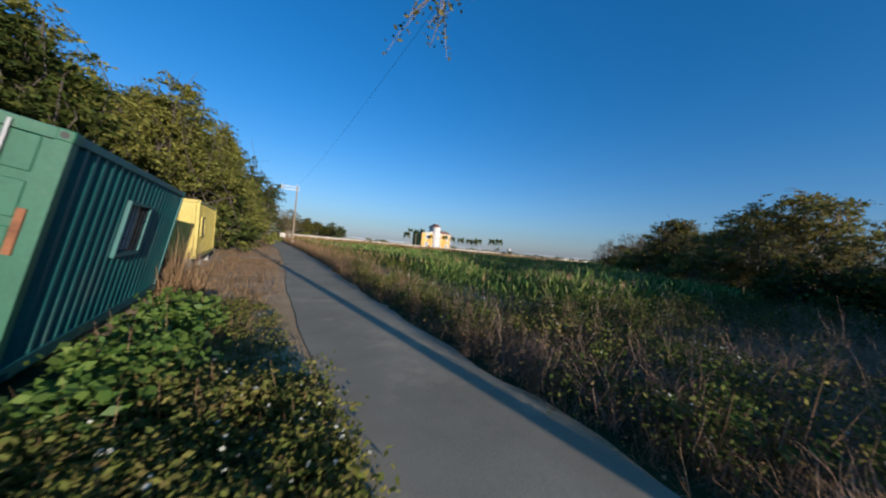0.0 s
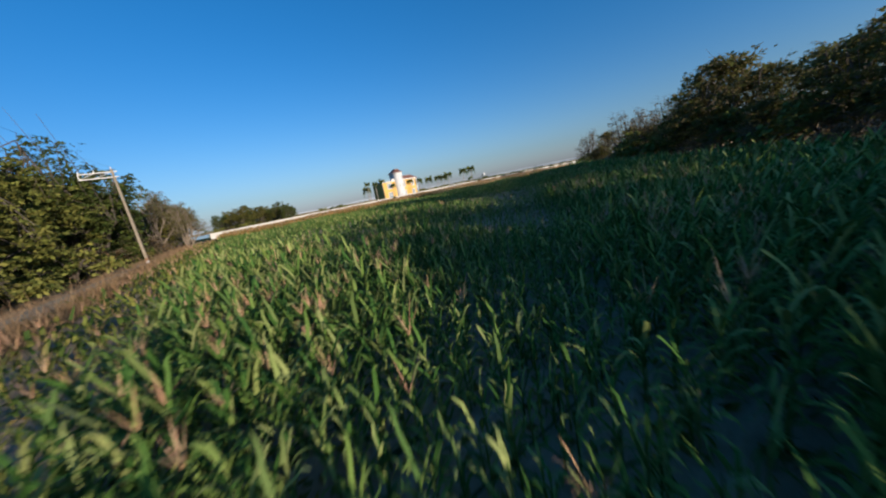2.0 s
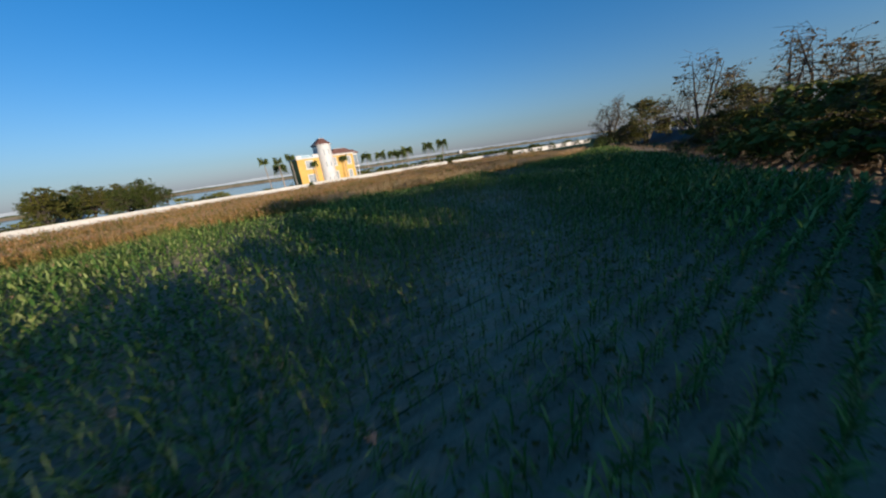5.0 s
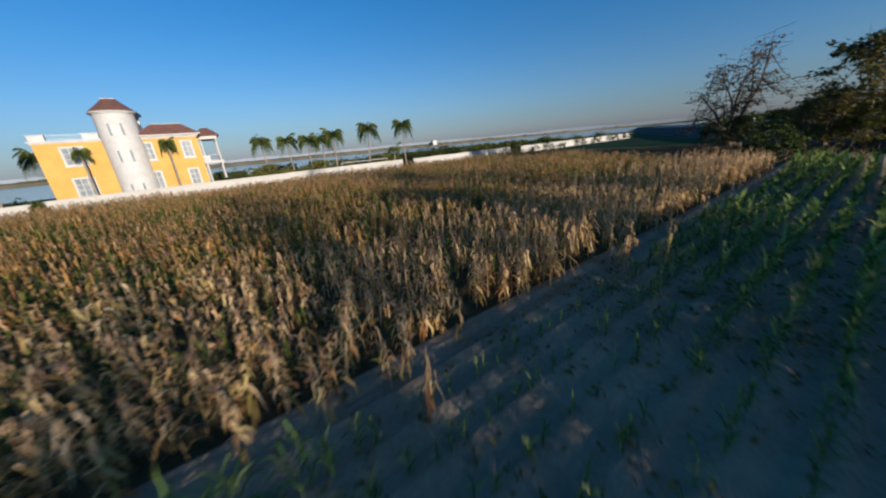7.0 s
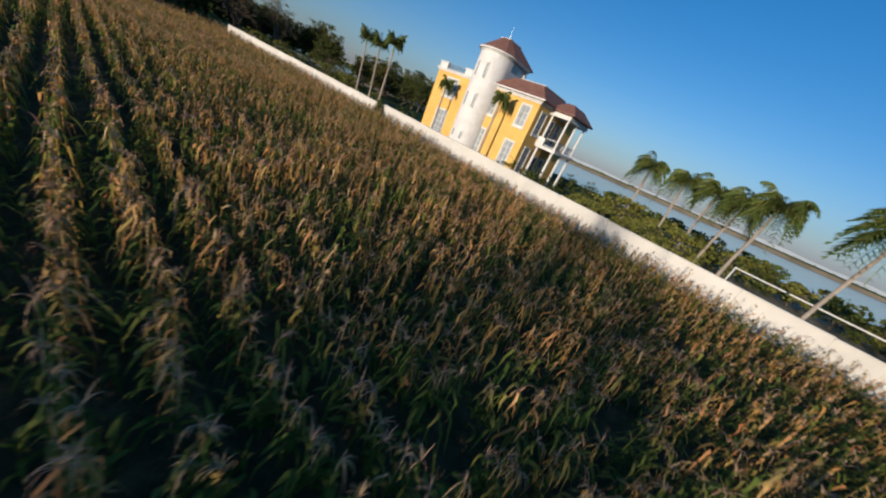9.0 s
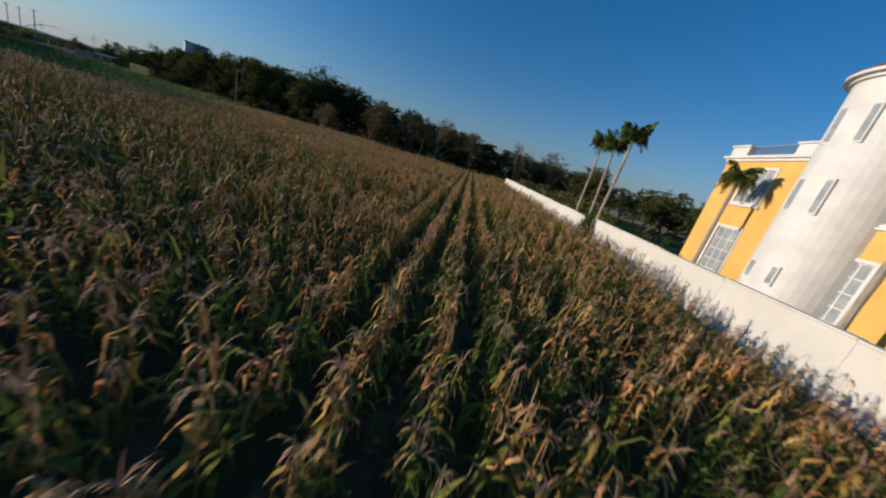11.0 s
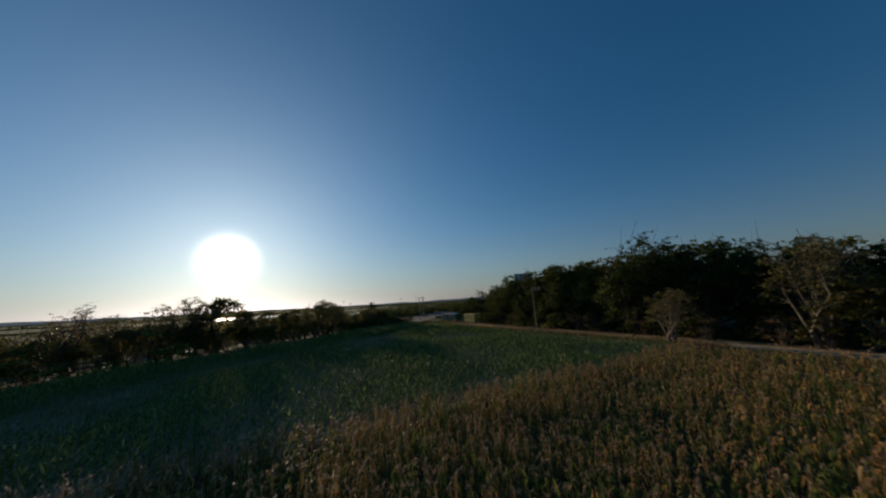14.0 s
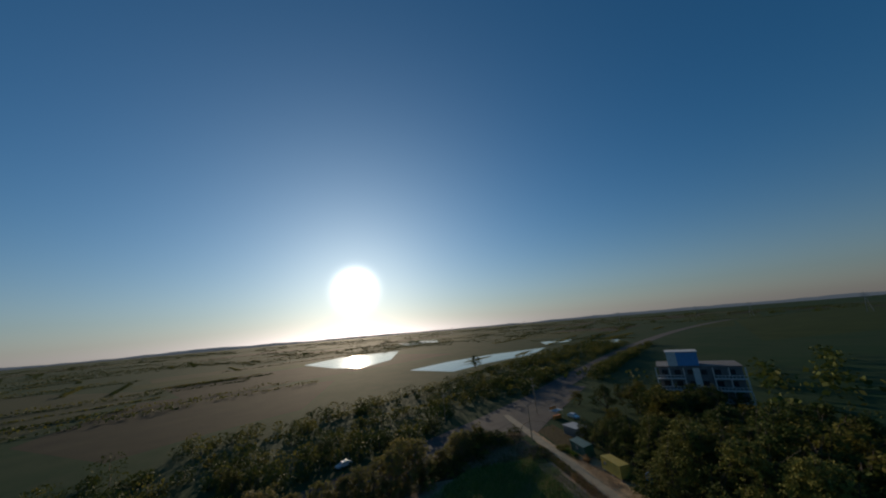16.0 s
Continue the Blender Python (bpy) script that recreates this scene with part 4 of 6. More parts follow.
    for x, y, m in ((-31, -22, 9.0), (-36, -4, 11.0), (-30, 8, 11.5), (-33, 1, 10.0), (-38, -14, 10.0), (-24, 16, 8.0), (-40, 14, 8.5), (-28, -34, 5.5), (-44, -30, 7.0), (-20, -2, 6.5), (-16, 5, 6.0), (-60, 2, 7.0), (-56, -34, 6.0), (30, -24, 5.0), (44, -12, 5.5), (62, -14, 5.5), (80, -2, 6.0), (96, 10, 6.0)):
        high(x, y, m, rng.choice((0, 1, 2)))
    for proto, list_ in zip(kinds, spots):
        plant_trees(proto, list_)


woods()


def scrub():
    """Thickets between the field, the road and the ponds: rounded uneven clumps that run together."""
    rng = np.random.default_rng(83)
    b = Blades()
    n = 2700
    x = rng.uniform(-210, 260, n)
    off = np.where(rng.random(n) < 0.35, rng.uniform(9, 20, n), -11 - 70 * rng.random(n) ** 1.3)
    y = np.where(x < -24, 0.92 * x - 34.5 + 0.0004 * (x + 24) ** 2, 0.70 * x - 34.5) + off * 1.1
    thick = smooth_field(x, y, 8, 60.0)
    keep = (rng.random(n) < 0.25 + 0.9 * thick) & (np.hypot(x + 4, y + 34) > 27) & ((off < 0) | (x < -60))
    keep &= ~((x > 80) & (x < 215) & (y < -60))
    x, y = x[keep], y[keep]
    gx, gy = rng.uniform(90, 235, 170), rng.uniform(179, 193, 170)
    x, y = np.concatenate([x, gx]), np.concatenate([y, gy])
    tall = rng.uniform(1.6, 4.6, len(x))
    tall[-170:] *= 0.5
    wide = tall * rng.uniform(0.7, 1.2, len(x))
    each = 120
    who = np.repeat(np.arange(len(x)), each)
    turn = rng.uniform(0, 2 * np.pi, len(who))
    f = rng.random(len(who))
    lump = 1 + 0.3 * np.sin(3 * turn + who) * np.cos(5 * f + who * 2)
    reach = wide[who] * np.sqrt(np.maximum(0.02, 1 - (2 * f - 0.9) ** 2 * 0.9)) * rng.uniform(0.65, 1.0, len(who)) * lump
    spot = np.column_stack([x[who] + np.cos(turn) * reach, y[who] + np.sin(turn) * reach, 0.15 + f * tall[who] * (0.8 + 0.25 * lump)])
    split = who % 3 == 0
    for slot, pick in ((0, ~split), (1, split)):
        v, t = quad_leaves(rng, spot[pick], rng.uniform(0.2, 0.42, pick.sum()), 0.6, 0.7)
        b.add(v, t, slot)
    base = np.column_stack([x, y, np.full(len(x), -0.1)])
    v, t = stalks(base, tall * 0.8, np.full(len(x), 0.12))
    b.add(v, t, 2)
    tagged(b.mesh("scrub", [TREE_GREEN, TREE_OLIVE, BARK]), "dense low scrub thickets on the roadside plain", "scrub", kind="stuff")


scrub()


def hedgerows():
    """Low hedges and reed belts along the far plots of the plain."""
    rng = np.random.default_rng(84)
    b = Blades()
    for k in range(120):
        x0, y0 = rng.uniform(-500, 760), rng.uniform(-820, -60)
        if y0 > 0.75 * x0 - 75 or (-160 < x0 < 180 and -520 < y0 < -150):
            continue
        a, run, n = (0.64 if k % 3 else 2.2) + rng.normal(0, 0.08), rng.uniform(25, 110), 420
        u = rng.uniform(-run, run, n)
        tall = rng.uniform(0.8, 3.4) * (0.6 + 0.4 * np.sin(u * 0.13 + k) * np.sin(u * 0.05 + 2 * k))
        spot = np.column_stack([x0 + np.cos(a) * u + rng.normal(0, 1.3, n), y0 + np.sin(a) * u + rng.normal(0, 1.3, n), 0.1 + rng.random(n) * tall])
        v, t = quad_leaves(rng, spot, rng.uniform(0.4, 0.9, n), 0.6, 0.75)
        b.add(v, t, k % 2)
    tagged(b.mesh("hedgerows", [TREE_GREEN, TREE_OLIVE]), "low hedges between the distant field plots", "hedge", kind="stuff")


hedgerows()


def overhanging_tree():
    """A thin tree south of the lane whose long arm droops over it."""
    root = thing("tree", (7.4, -7.2, 0), label="thin roadside tree with a long drooping arm of sparse leaves", category="tree")
    rng = np.random.default_rng(77)
    bm = bmesh.new()
    limb(bm, [(0, 0, -0.1), (-0.3, 0.5, 2.4), (-0.9, 1.6, 4.6)], [0.13, 0.1, 0.08], 7)
    arm = [(-0.9, 1.6, 4.6), (-2.4, 4.6, 6.2), (-4.2, 8.2, 6.7), (-5.4, 11.3, 5.7), (-5.8, 11.6, 5.2)]
    limb(bm, arm, [0.08, 0.06, 0.04, 0.02, 0.008], 5)
    spots = []
    for i in range(9):
        a = np.array(arm[3]) + rng.normal(0, 0.25, 3)
        b = a + [rng.normal(-0.2, 0.3), rng.normal(0.2, 0.3), -rng.uniform(0.3, 1.0)]
        limb(bm, [tuple(arm[3]), tuple((a + b) / 2), tuple(b)], [0.01, 0.007, 0.004], 4)
        spots += [a + (b - a) * f + rng.normal(0, 0.06, 3) for f in rng.random(22)]
    part("trunk", bm, BARK, root)
    spots = np.array(spots)
    b = Blades()
    v, t = quad_leaves(rng, spots, rng.uniform(0.03, 0.06, len(spots)))
    b.add(v, t, 0)
    b.mesh("crown", [TREE_OLIVE], root)


overhanging_tree()


# ---- the villa ----
OCHRE = surface("ochre_render", [(0.3, (0.52, 0.305, 0.07)), (0.7, (0.63, 0.385, 0.10))], 0.5, 30, 0.85, 0.2, stain=((0.55, 0.30, 0.08), 0.4))
WHITE_PAINT = surface("white_paint", [(0.3, (0.49, 0.475, 0.455)), (0.7, (0.60, 0.585, 0.565))], 1.0, 30, 0.7, 0.15, stain=((0.6, 0.56, 0.5), 0.3))
ROOF_TILE = surface("red_roof_tile", [(0.3, (0.13, 0.06, 0.045)), (0.7, (0.20, 0.095, 0.07))], 1.5, 18, 0.8, 0.5)
PANE = surface("window_pane", [(0.3, (0.16, 0.19, 0.21)), (0.7, (0.34, 0.36, 0.37))], 0.9, 8, 0.12, 0.0, specular=0.6)
DARK_PANE = surface("dark_pane", [(0.3, (0.02, 0.025, 0.03)), (0.7, (0.05, 0.055, 0.06))], 0.9, 8, 0.1, 0.0, specular=0.6)
RAIL_METAL = plain("rail_metal", (0.32, 0.38, 0.42), 0.45, 0.5)


def holed_wall(bm, axis, at, thick, u0, u1, z0, z1, holes):
    """A wall with real openings: axis 'x' runs along x at y = at, axis 'y' along y at x = at."""
    us = sorted({u0, u1, *[h[0] for h in holes], *[h[1] for h in holes]})
    zs = sorted({z0, z1, *[h[2] for h in holes], *[h[3] for h in holes]})
    for a, b in zip(us, us[1:]):
        for c, d in zip(zs, zs[1:]):
            if any(h[0] <= a and b <= h[1] and h[2] <= c and d <= h[3] for h in holes):
                continue
            if axis == "x":
                box(bm, a, at, c, b, at + thick, d)
            else:
                box(bm, at - thick, a, c, at, b, d)
    bmesh.ops.remove_doubles(bm, verts=bm.verts[:], dist=0.0005)
    return bm


def sash(parent, axis, at, u0, u1, z0, z1, cols=2, rows=3, pane=None):
    """A window: white surround, glazing bars, sill and panes, set in its opening."""
    w = bpy.data.objects.new("window", None)
    scene.collection.objects.link(w)
    w.parent = parent

    def slab(a, b, c, d, near, far):
        return a_box(a, at + near, c, b, at + far, d) if axis == "x" else a_box(at - far, a, c, at - near, b, d)

    bm = bmesh.new()
    t = 0.16
    for a, b, c, d in ((u0 - t, u0, z0 - t, z1 + t), (u1, u1 + t, z0 - t, z1 + t), (u0, u1, z1, z1 + t), (u0, u1, z0 - t, z0)):
        if axis == "x":
            box(bm, a, at - 0.07, c, b, at + 0.05, d)
        else:
            box(bm, at - 0.05, a, c, at + 0.07, b, d)
    part("frame", bm, WHITE_PAINT, w)
    part("sill", slab(u0 - 0.25, u1 + 0.25, z0 - t - 0.1, z0 - t, -0.16, 0.02), WHITE_PAINT, w)
    for i in range(cols):
        for k in range(rows):
            a, b = u0 + (u1 - u0) * i / cols, u0 + (u1 - u0) * (i + 1) / cols
            c, d = z0 + (z1 - z0) * k / rows, z0 + (z1 - z0) * (k + 1) / rows
            part("pane", slab(a + 0.035, b - 0.035, c + 0.035, d - 0.035, 0.1, 0.13), pane or PANE, w)
    bm = bmesh.new()
    for i in range(cols + 1):
        a = u0 + (u1 - u0) * i / cols
        a = min(max(a, u0 + 0.035), u1 - 0.035)
        if axis == "x":
            box(bm, a - 0.035, at + 0.06, z0, a + 0.035, at + 0.15, z1)
        else:
            box(bm, at - 0.15, a - 0.035, z0, at - 0.06, a + 0.035, z1)
    for k in range(rows + 1):
        c = min(max(z0 + (z1 - z0) * k / rows, z0 + 0.035), z1 - 0.035)
        if axis == "x":
            box(bm, u0, at + 0.065, c - 0.03, u1, at + 0.145, c + 0.03)
        else:
            box(bm, at - 0.145, u0, c - 0.03, at - 0.065, u1, c + 0.03)
    part("glazing_bar", bm, WHITE_PAINT, w)
    return w


def hip_roof(bm, x0, x1, y0, y1, z0, z1, inset_x, inset_y):
    low = [bm.verts.new(p) for p in ((x0, y0, z0), (x1, y0, z0), (x1, y1, z0), (x0, y1, z0))]
    under = [bm.verts.new(p) for p in ((x0, y0, z0 - 0.14), (x1, y0, z0 - 0.14), (x1, y1, z0 - 0.14), (x0, y1, z0 - 0.14))]
    high = [bm.verts.new(p) for p in ((x0 + inset_x, y0 + inset_y, z1), (x1 - inset_x, y0 + inset_y, z1), (x1 - inset_x, y1 - inset_y, z1), (x0 + inset_x, y1 - inset_y, z1))]
    bm.faces.new(under[::-1])
    bm.faces.new(high)
    for i in range(4):
        j = (i + 1) % 4
        bm.faces.new((under[i], under[j], low[j], low[i]))
        bm.faces.new((low[i], low[j], high[j], high[i]))
    return bm


def tile_courses(parent, x0, x1, y0, z0, z1, run, rise_steps):
    """Overlapping courses of tiles on a front slope."""
    for k in range(rise_steps):
        f, g = k / rise_steps, (k + 1) / rise_steps
        bm = bmesh.new()
        a, b = f * run, g * run
        ya, yb, za, zb = y0 + a, y0 + b, z0 + (z1 - z0) * f, z0 + (z1 - z0) * g
        v = [bm.verts.new(p) for p in ((x0 + a, ya, za + 0.02), (x1 - a, ya, za + 0.02), (x1 - b, yb, zb + 0.01), (x0 + b, yb, zb + 0.01), (x0 + a, ya, za + 0.06), (x1 - a, ya, za + 0.06), (x1 - b, yb, zb + 0.02), (x0 + b, yb, zb + 0.02))]
        for q in ((3, 2, 1, 0), (4, 5, 6, 7), (0, 1, 5, 4), (1, 2, 6, 5), (2, 3, 7, 6), (3, 0, 4, 7)):
            bm.faces.new([v[i] for i in q])
        part("tile_course", bm, ROOF_TILE, parent)


def villa():
    v = thing("villa", (80.0, 146.5, 0), label="ochre and white villa with round tower and red hipped roof", category="house")
    front = [(-5.35, -3.35, 5.8, 8.0), (-5.4, -3.5, 0.9, 4.0), (2.75, 3.8, 5.75, 8.05), (2.65, 3.75, 0.9, 3.95), (7.3, 8.45, 5.75, 8.05), (7.15, 8.3, 0.9, 3.9)]
    bm = bmesh.new()
    holed_wall(bm, "x", 0.0, 0.3, -7.7, 9.4, -0.2, 8.6, front)
    part("front_wall", bm, OCHRE, v)
    east = [(1.1, 2.4, 5.6, 8.0), (1.1, 2.4, 0.5, 3.9), (4.0, 5.1, 5.3, 7.7), (4.0, 5.1, 0.2, 3.2), (6.0, 7.2, 5.3, 7.7), (6.0, 7.2, 0.2, 3.2)]
    bm = bmesh.new()
    holed_wall(bm, "y", 9.4, 0.3, 0.3, 11.0, -0.2, 8.6, east)
    part("east_wall", bm, OCHRE, v)
    part("west_wall", a_box(-7.7, 0.3, -0.2, -7.4, 11.0, 8.6), OCHRE, v)
    part("back_wall", a_box(-7.4, 10.7, -0.2, 9.1, 11.0, 8.6), OCHRE, v)
    part("floor_slab", a_box(-7.4, 0.3, 4.4, 9.1, 10.7, 4.6), WHITE_PAINT, v)
    part("roof_slab", a_box(-7.4, 0.3, 8.4, 9.1, 10.7, 8.6), WHITE_PAINT, v)
    for h, (cols, rows) in zip(front, ((3, 3), (3, 4), (2, 3), (2, 4), (2, 3), (2, 4))):
        sash(v, "x", 0.0, *h, cols, rows)
    for h in east[:2]:
        sash(v, "y", 9.4, *h, 2, 4)
    for h in east[2:]:
        sash(v, "y", 9.4, *h, 2, 3, DARK_PANE)
    # cornice in steps
    for z0, z1, o in ((8.6, 8.78, 0.12), (8.78, 8.95, 0.28)):
        part("cornice", a_box(-7.7 - o, -o, z0, 9.4 + o, 11.0 + o, z1, bevel=0.02), WHITE_PAINT, v)
    # roof terrace on the west
    for x0, x1 in ((-7.75, -6.3), (-2.9, -1.3)):
        part("parapet_pier", a_box(x0, -0.05, 8.95, x1, 0.5, 9.62, bevel=0.03), WHITE_PAINT, v)
        part("pier_cap", a_box(x0 - 0.08, -0.13, 9.62, x1 + 0.08, 0.58, 9.74, bevel=0.02), WHITE_PAINT, v)
    part("parapet", a_box(-7.75, 0.5, 8.95, -7.5, 11.0, 9.4), WHITE_PAINT, v)
    rail = bpy.data.objects.new("railing", None)
    scene.collection.objects.link(rail)
    rail.parent = v
    for z in (9.05, 9.62):
        part("rail", a_box(-6.22, 0.12, z, -2.98, 0.18, z + 0.05), RAIL_METAL, rail)
    for i in range(24):
        x = -6.15 + i * 0.137
        part("baluster", a_box(x, 0.13, 9.1, x + 0.025, 0.17, 9.62), RAIL_METAL, rail)
    # the red roof of the east wing
    roof = part("roof", hip_roof(bmesh.new(), 2.2, 10.0, -0.6, 10.8, 9.09, 10.7, 2.2, 2.6), ROOF_TILE, v)
    tile_courses(roof, 2.2, 10.0, -0.62, 9.09, 10.62, 2.1, 9)
    part("fascia", a_box(2.15, -0.66, 8.951, 10.05, -0.6, 9.1), WHITE_PAINT, roof)
    part("ridge", a_box(4.3, 1.9, 10.7, 7.9, 8.3, 10.78, bevel=0.02), WHITE_PAINT, roof)
    # round stair tower
    cx, cy, r = 0.9, 0.4, 2.15
    arc = [(cx + r * math.cos(math.pi + math.pi * i / 20), cy + r * math.sin(math.pi + math.pi * i / 20)) for i in range(21)]
    outline = arc + [(cx + r, 4.6), (cx - r, 4.6)]
    tower = part("tower", prism(bmesh.new(), outline, -0.2, 10.3), WHITE_PAINT, v)
    top = [(x, y) for x, y in arc] + [(cx + r, cy + 0.7), (cx - r, cy + 0.7)]
    part("tower_head", prism(bmesh.new(), top, 10.3, 11.95), WHITE_PAINT, tower)
    for x0, x1 in ((cx - r, cx - r + 0.35), (cx + r - 0.35, cx + r)):
        part("belvedere_post", a_box(x0, 4.2, 10.3, x1, 4.6, 11.95), WHITE_PAINT, tower)
        part("belvedere_pane", a_box(x0 + 0.12, cy + 0.7, 10.9, x0 + 0.18, 4.2, 11.9), PANE, tower)
        part("belvedere_sill", a_box(x0, cy + 0.7, 10.3, x1, 4.2, 10.9), WHITE_PAINT, tower)
    for z0, z1, o in ((11.95, 12.1, 0.15), (12.1, 12.25, 0.38)):
        ring = [(cx + (r + o) * math.cos(math.pi + math.pi * i / 20), cy + (r + o) * math.sin(math.pi + math.pi * i / 20)) for i in range(21)]
        part("tower_cornice", prism(bmesh.new(), ring + [(cx + r + o, 4.6 + o), (cx - r - o, 4.6 + o)], z0, z1), WHITE_PAINT, tower)
    bm = bmesh.new()
    ring = [(cx + 2.6 * math.cos(math.pi + math.pi * i / 5), cy + 2.6 * math.sin(math.pi + math.pi * i / 5)) for i in range(6)] + [(cx + 2.6, 5.1), (cx - 2.6, 5.1)]
    low = [bm.verts.new((x, y, 12.251)) for x, y in ring]
    head = [bm.verts.new((cx + (x - cx) * 0.28, 1.2 + (y - 1.2) * 0.28 + (0.7 if y > 2 else 0.0), 14.0)) for x, y in ring]
    for i in range(8):
        j = (i + 1) % 8
        bm.faces.new((low[i], low[j], head[j], head[i]))
    bm.faces.new(head)
    bm.faces.new(low[::-1])
    part("tower_roof", bm, ROOF_TILE, tower)
    part("roof_cap", a_box(cx - 0.75, 0.5, 14.0, cx + 0.75, 3.2, 14.09, bevel=0.02), WHITE_PAINT, tower)
    part("finial", a_rod((cx, 1.2, 14.08), (cx, 1.2, 15.5), 0.05, 0.015), RAIL_METAL, tower)
    for z0, z1 in ((9.1, 10.7), (5.6, 7.2), (1.7, 2.6)):
        for x in (cx - 0.75, cx + 0.55):
            y = cy - math.sqrt(r * r - (x + 0.1 - cx) ** 2)
            part("slit_window", a_box(x, y - 0.06, z0, x + 0.26, y + 0.25, z1), PANE, tower)
            part("slit_surround", a_box(x - 0.09, y - 0.03, z0 - 0.1, x + 0.35, y + 0.2, z1 + 0.1), WHITE_PAINT, tower)
    # two-storey porch on the east side
    porch = bpy.data.objects.new("porch", None)
    scene.collection.objects.link(porch)
    porch.parent = v
    part("porch_base", a_box(9.4, 3.0, -0.2, 12.0, 8.6, 0.15), WHITE_PAINT, porch)
    part("balcony_slab", a_box(9.4, 2.8, 4.5, 12.2, 8.8, 4.85, bevel=0.03), WHITE_PAINT, porch)
    part("balcony_skirt", a_box(9.4, 2.75, 4.85, 10.4, 2.95, 5.7), WHITE_PAINT, porch)
    for x, y in ((11.85, 3.15), (11.85, 8.4), (9.75, 3.15), (11.85, 5.8)):
        part("column", a_rod((x, y, 0.15), (x, y, 4.5), 0.17, 0.14, 12), WHITE_PAINT, porch)
        part("column", a_rod((x, y, 4.85), (x, y, 8.3), 0.15, 0.12, 12), WHITE_PAINT, porch)
    for z in (4.95, 5.75):
        part("rail", a_box(11.8, 3.2, z, 11.88, 8.4, z + 0.07), WHITE_PAINT, porch)
        part("rail", a_box(10.4, 3.1, z, 11.85, 3.18, z + 0.07), WHITE_PAINT, porch)
    for i in range(26):
        y = 3.35 + i * 0.195
        part("baluster", a_box(11.82, y, 5.02, 11.86, y + 0.04, 5.75), WHITE_PAINT, porch)
    part("porch_beam", a_box(9.4, 2.9, 8.3, 12.1, 8.7, 8.75), WHITE_PAINT, porch)
    part("porch_roof", hip_roof(bmesh.new(), 9.0, 12.5, 2.5, 9.1, 8.96, 10.1, 1.3, 1.6), ROOF_TILE, porch)


villa()


# ---- palms ----
def make_palm(seed, height, fronds=44, reach=1.6, lean=0.3, lift=0.0, label="slender feather palm with a pale trunk and drooping fronds"):
    rng = np.random.default_rng(seed)
    root = thing("palm_tree", label=label, category="palm")
    bm = bmesh.new()
    pts = [(lean * (k / 6) ** 1.6, 0.15 * lean * math.sin(k), -0.15 + (height + 0.15) * k / 6) for k in range(7)]
    limb(bm, pts, [0.17, 0.15, 0.13, 0.125, 0.12, 0.125, 0.1], 8)
    trunk = part("trunk", bm, PALE_BARK, root)
    top = np.array(pts[-1])
    part("crownshaft", a_rod(tuple(top - [0, 0, 0.1]), tuple(top + [0.02, 0, 0.7]), 0.13, 0.07), PALM_GREEN, root)
    for i in range(fronds):
        az = 2 * np.pi * i / fronds + rng.normal(0, 0.2)
        rise, droop = rng.uniform(0.2, 1.9) + lift, rng.uniform(1.1, 2.0) - 0.5 * lift
        n = 15
        blades = Blades()
        s = np.linspace(0.06, 1, n)
        length = reach * rng.uniform(0.85, 1.15)
        out, up = length * s ** 0.9, length * (rise * s - droop * s ** 2)
        c, d = math.cos(az), math.sin(az)
        spine = np.column_stack([top[0] + c * out, top[1] + d * out, top[2] + 0.6 + up])
        a, b = spine[:-1], spine[1:]
        w = np.array([-d, c, 0]) * 0.018
        blades.add(np.stack([a - w, a + w, b + w, b - w], 1), [(0, 1, 2), (0, 2, 3)], 0)
        for side in (-1, 1):
            for k in range(2):
                root_pt = spine[1:] * (1 - 0.5 * k / n) + spine[:-1] * (0.5 * k / n)
                m = len(root_pt)
                leaf = 0.95 * reach / 1.7 * np.sin(np.pi * np.clip(s[1:], 0.12, 0.93)) ** 0.6
                tip = root_pt + np.column_stack([(-d * side * 0.75 + c * 0.45) * leaf, (c * side * 0.75 + d * 0.45) * leaf, -leaf * rng.uniform(0.25, 0.75, m)])
                wide = np.column_stack([np.full(m, c), np.full(m, d), np.zeros(m)]) * 0.16
                blades.add(np.stack([root_pt - wide * 0.5, root_pt + wide * 0.5, tip], 1), [(0, 1, 2)], 0)
        blades.mesh("frond", [PALM_GREEN], root)
    return root


def palms():
    tall = make_palm(31, 8.0, reach=2.1, lean=0.5)
    mid = make_palm(32, 6.8, reach=1.9, lean=-0.4)
    short = make_palm(33, 3.4, fronds=14, reach=1.5, lean=0.1)
    fan = make_palm(34, 6.6, fronds=46, reach=0.85, lean=0.05, label="fan palm against the villa with a round dense head")
    head = make_palm(35, 8.0, fronds=48, reach=1.1, lean=0.25, lift=0.7, label="tall palm with a pale leaning trunk and a compact bushy head")
    row = [(tall, [(116.2, 143.6), (129.4, 152.2)]), (head, [(69.7, 140.3), (63.2, 140.6), (66.4, 140.8)]), (mid, [(100.2, 160.7), (104.7, 158.4), (107.6, 154.6), (109.6, 151.8), (111.7, 150.2), (69.5, 158.0)]), (short, [(123.3, 146.4), (76.0, 155.5)])]
    k = 0
    for proto, spots in row:
        for i, (x, y) in enumerate(spots):
            m = pose(x, y, -0.04, 0, 0, (k * 67) % 360) @ Matrix.Scale(0.95 + 0.1 * ((k * 3) % 4) / 3, 4)
            k += 1
            if i:
                copy_thing(proto, m)
            else:
                first = m
        proto.matrix_basis = first
    fan.matrix_basis = pose(76.6, 144.6, -0.04)
    copy_thing(fan, pose(85.7, 144.4, -0.04, 0, 0, 80) @ Matrix.Scale(1.08, 4))


palms()


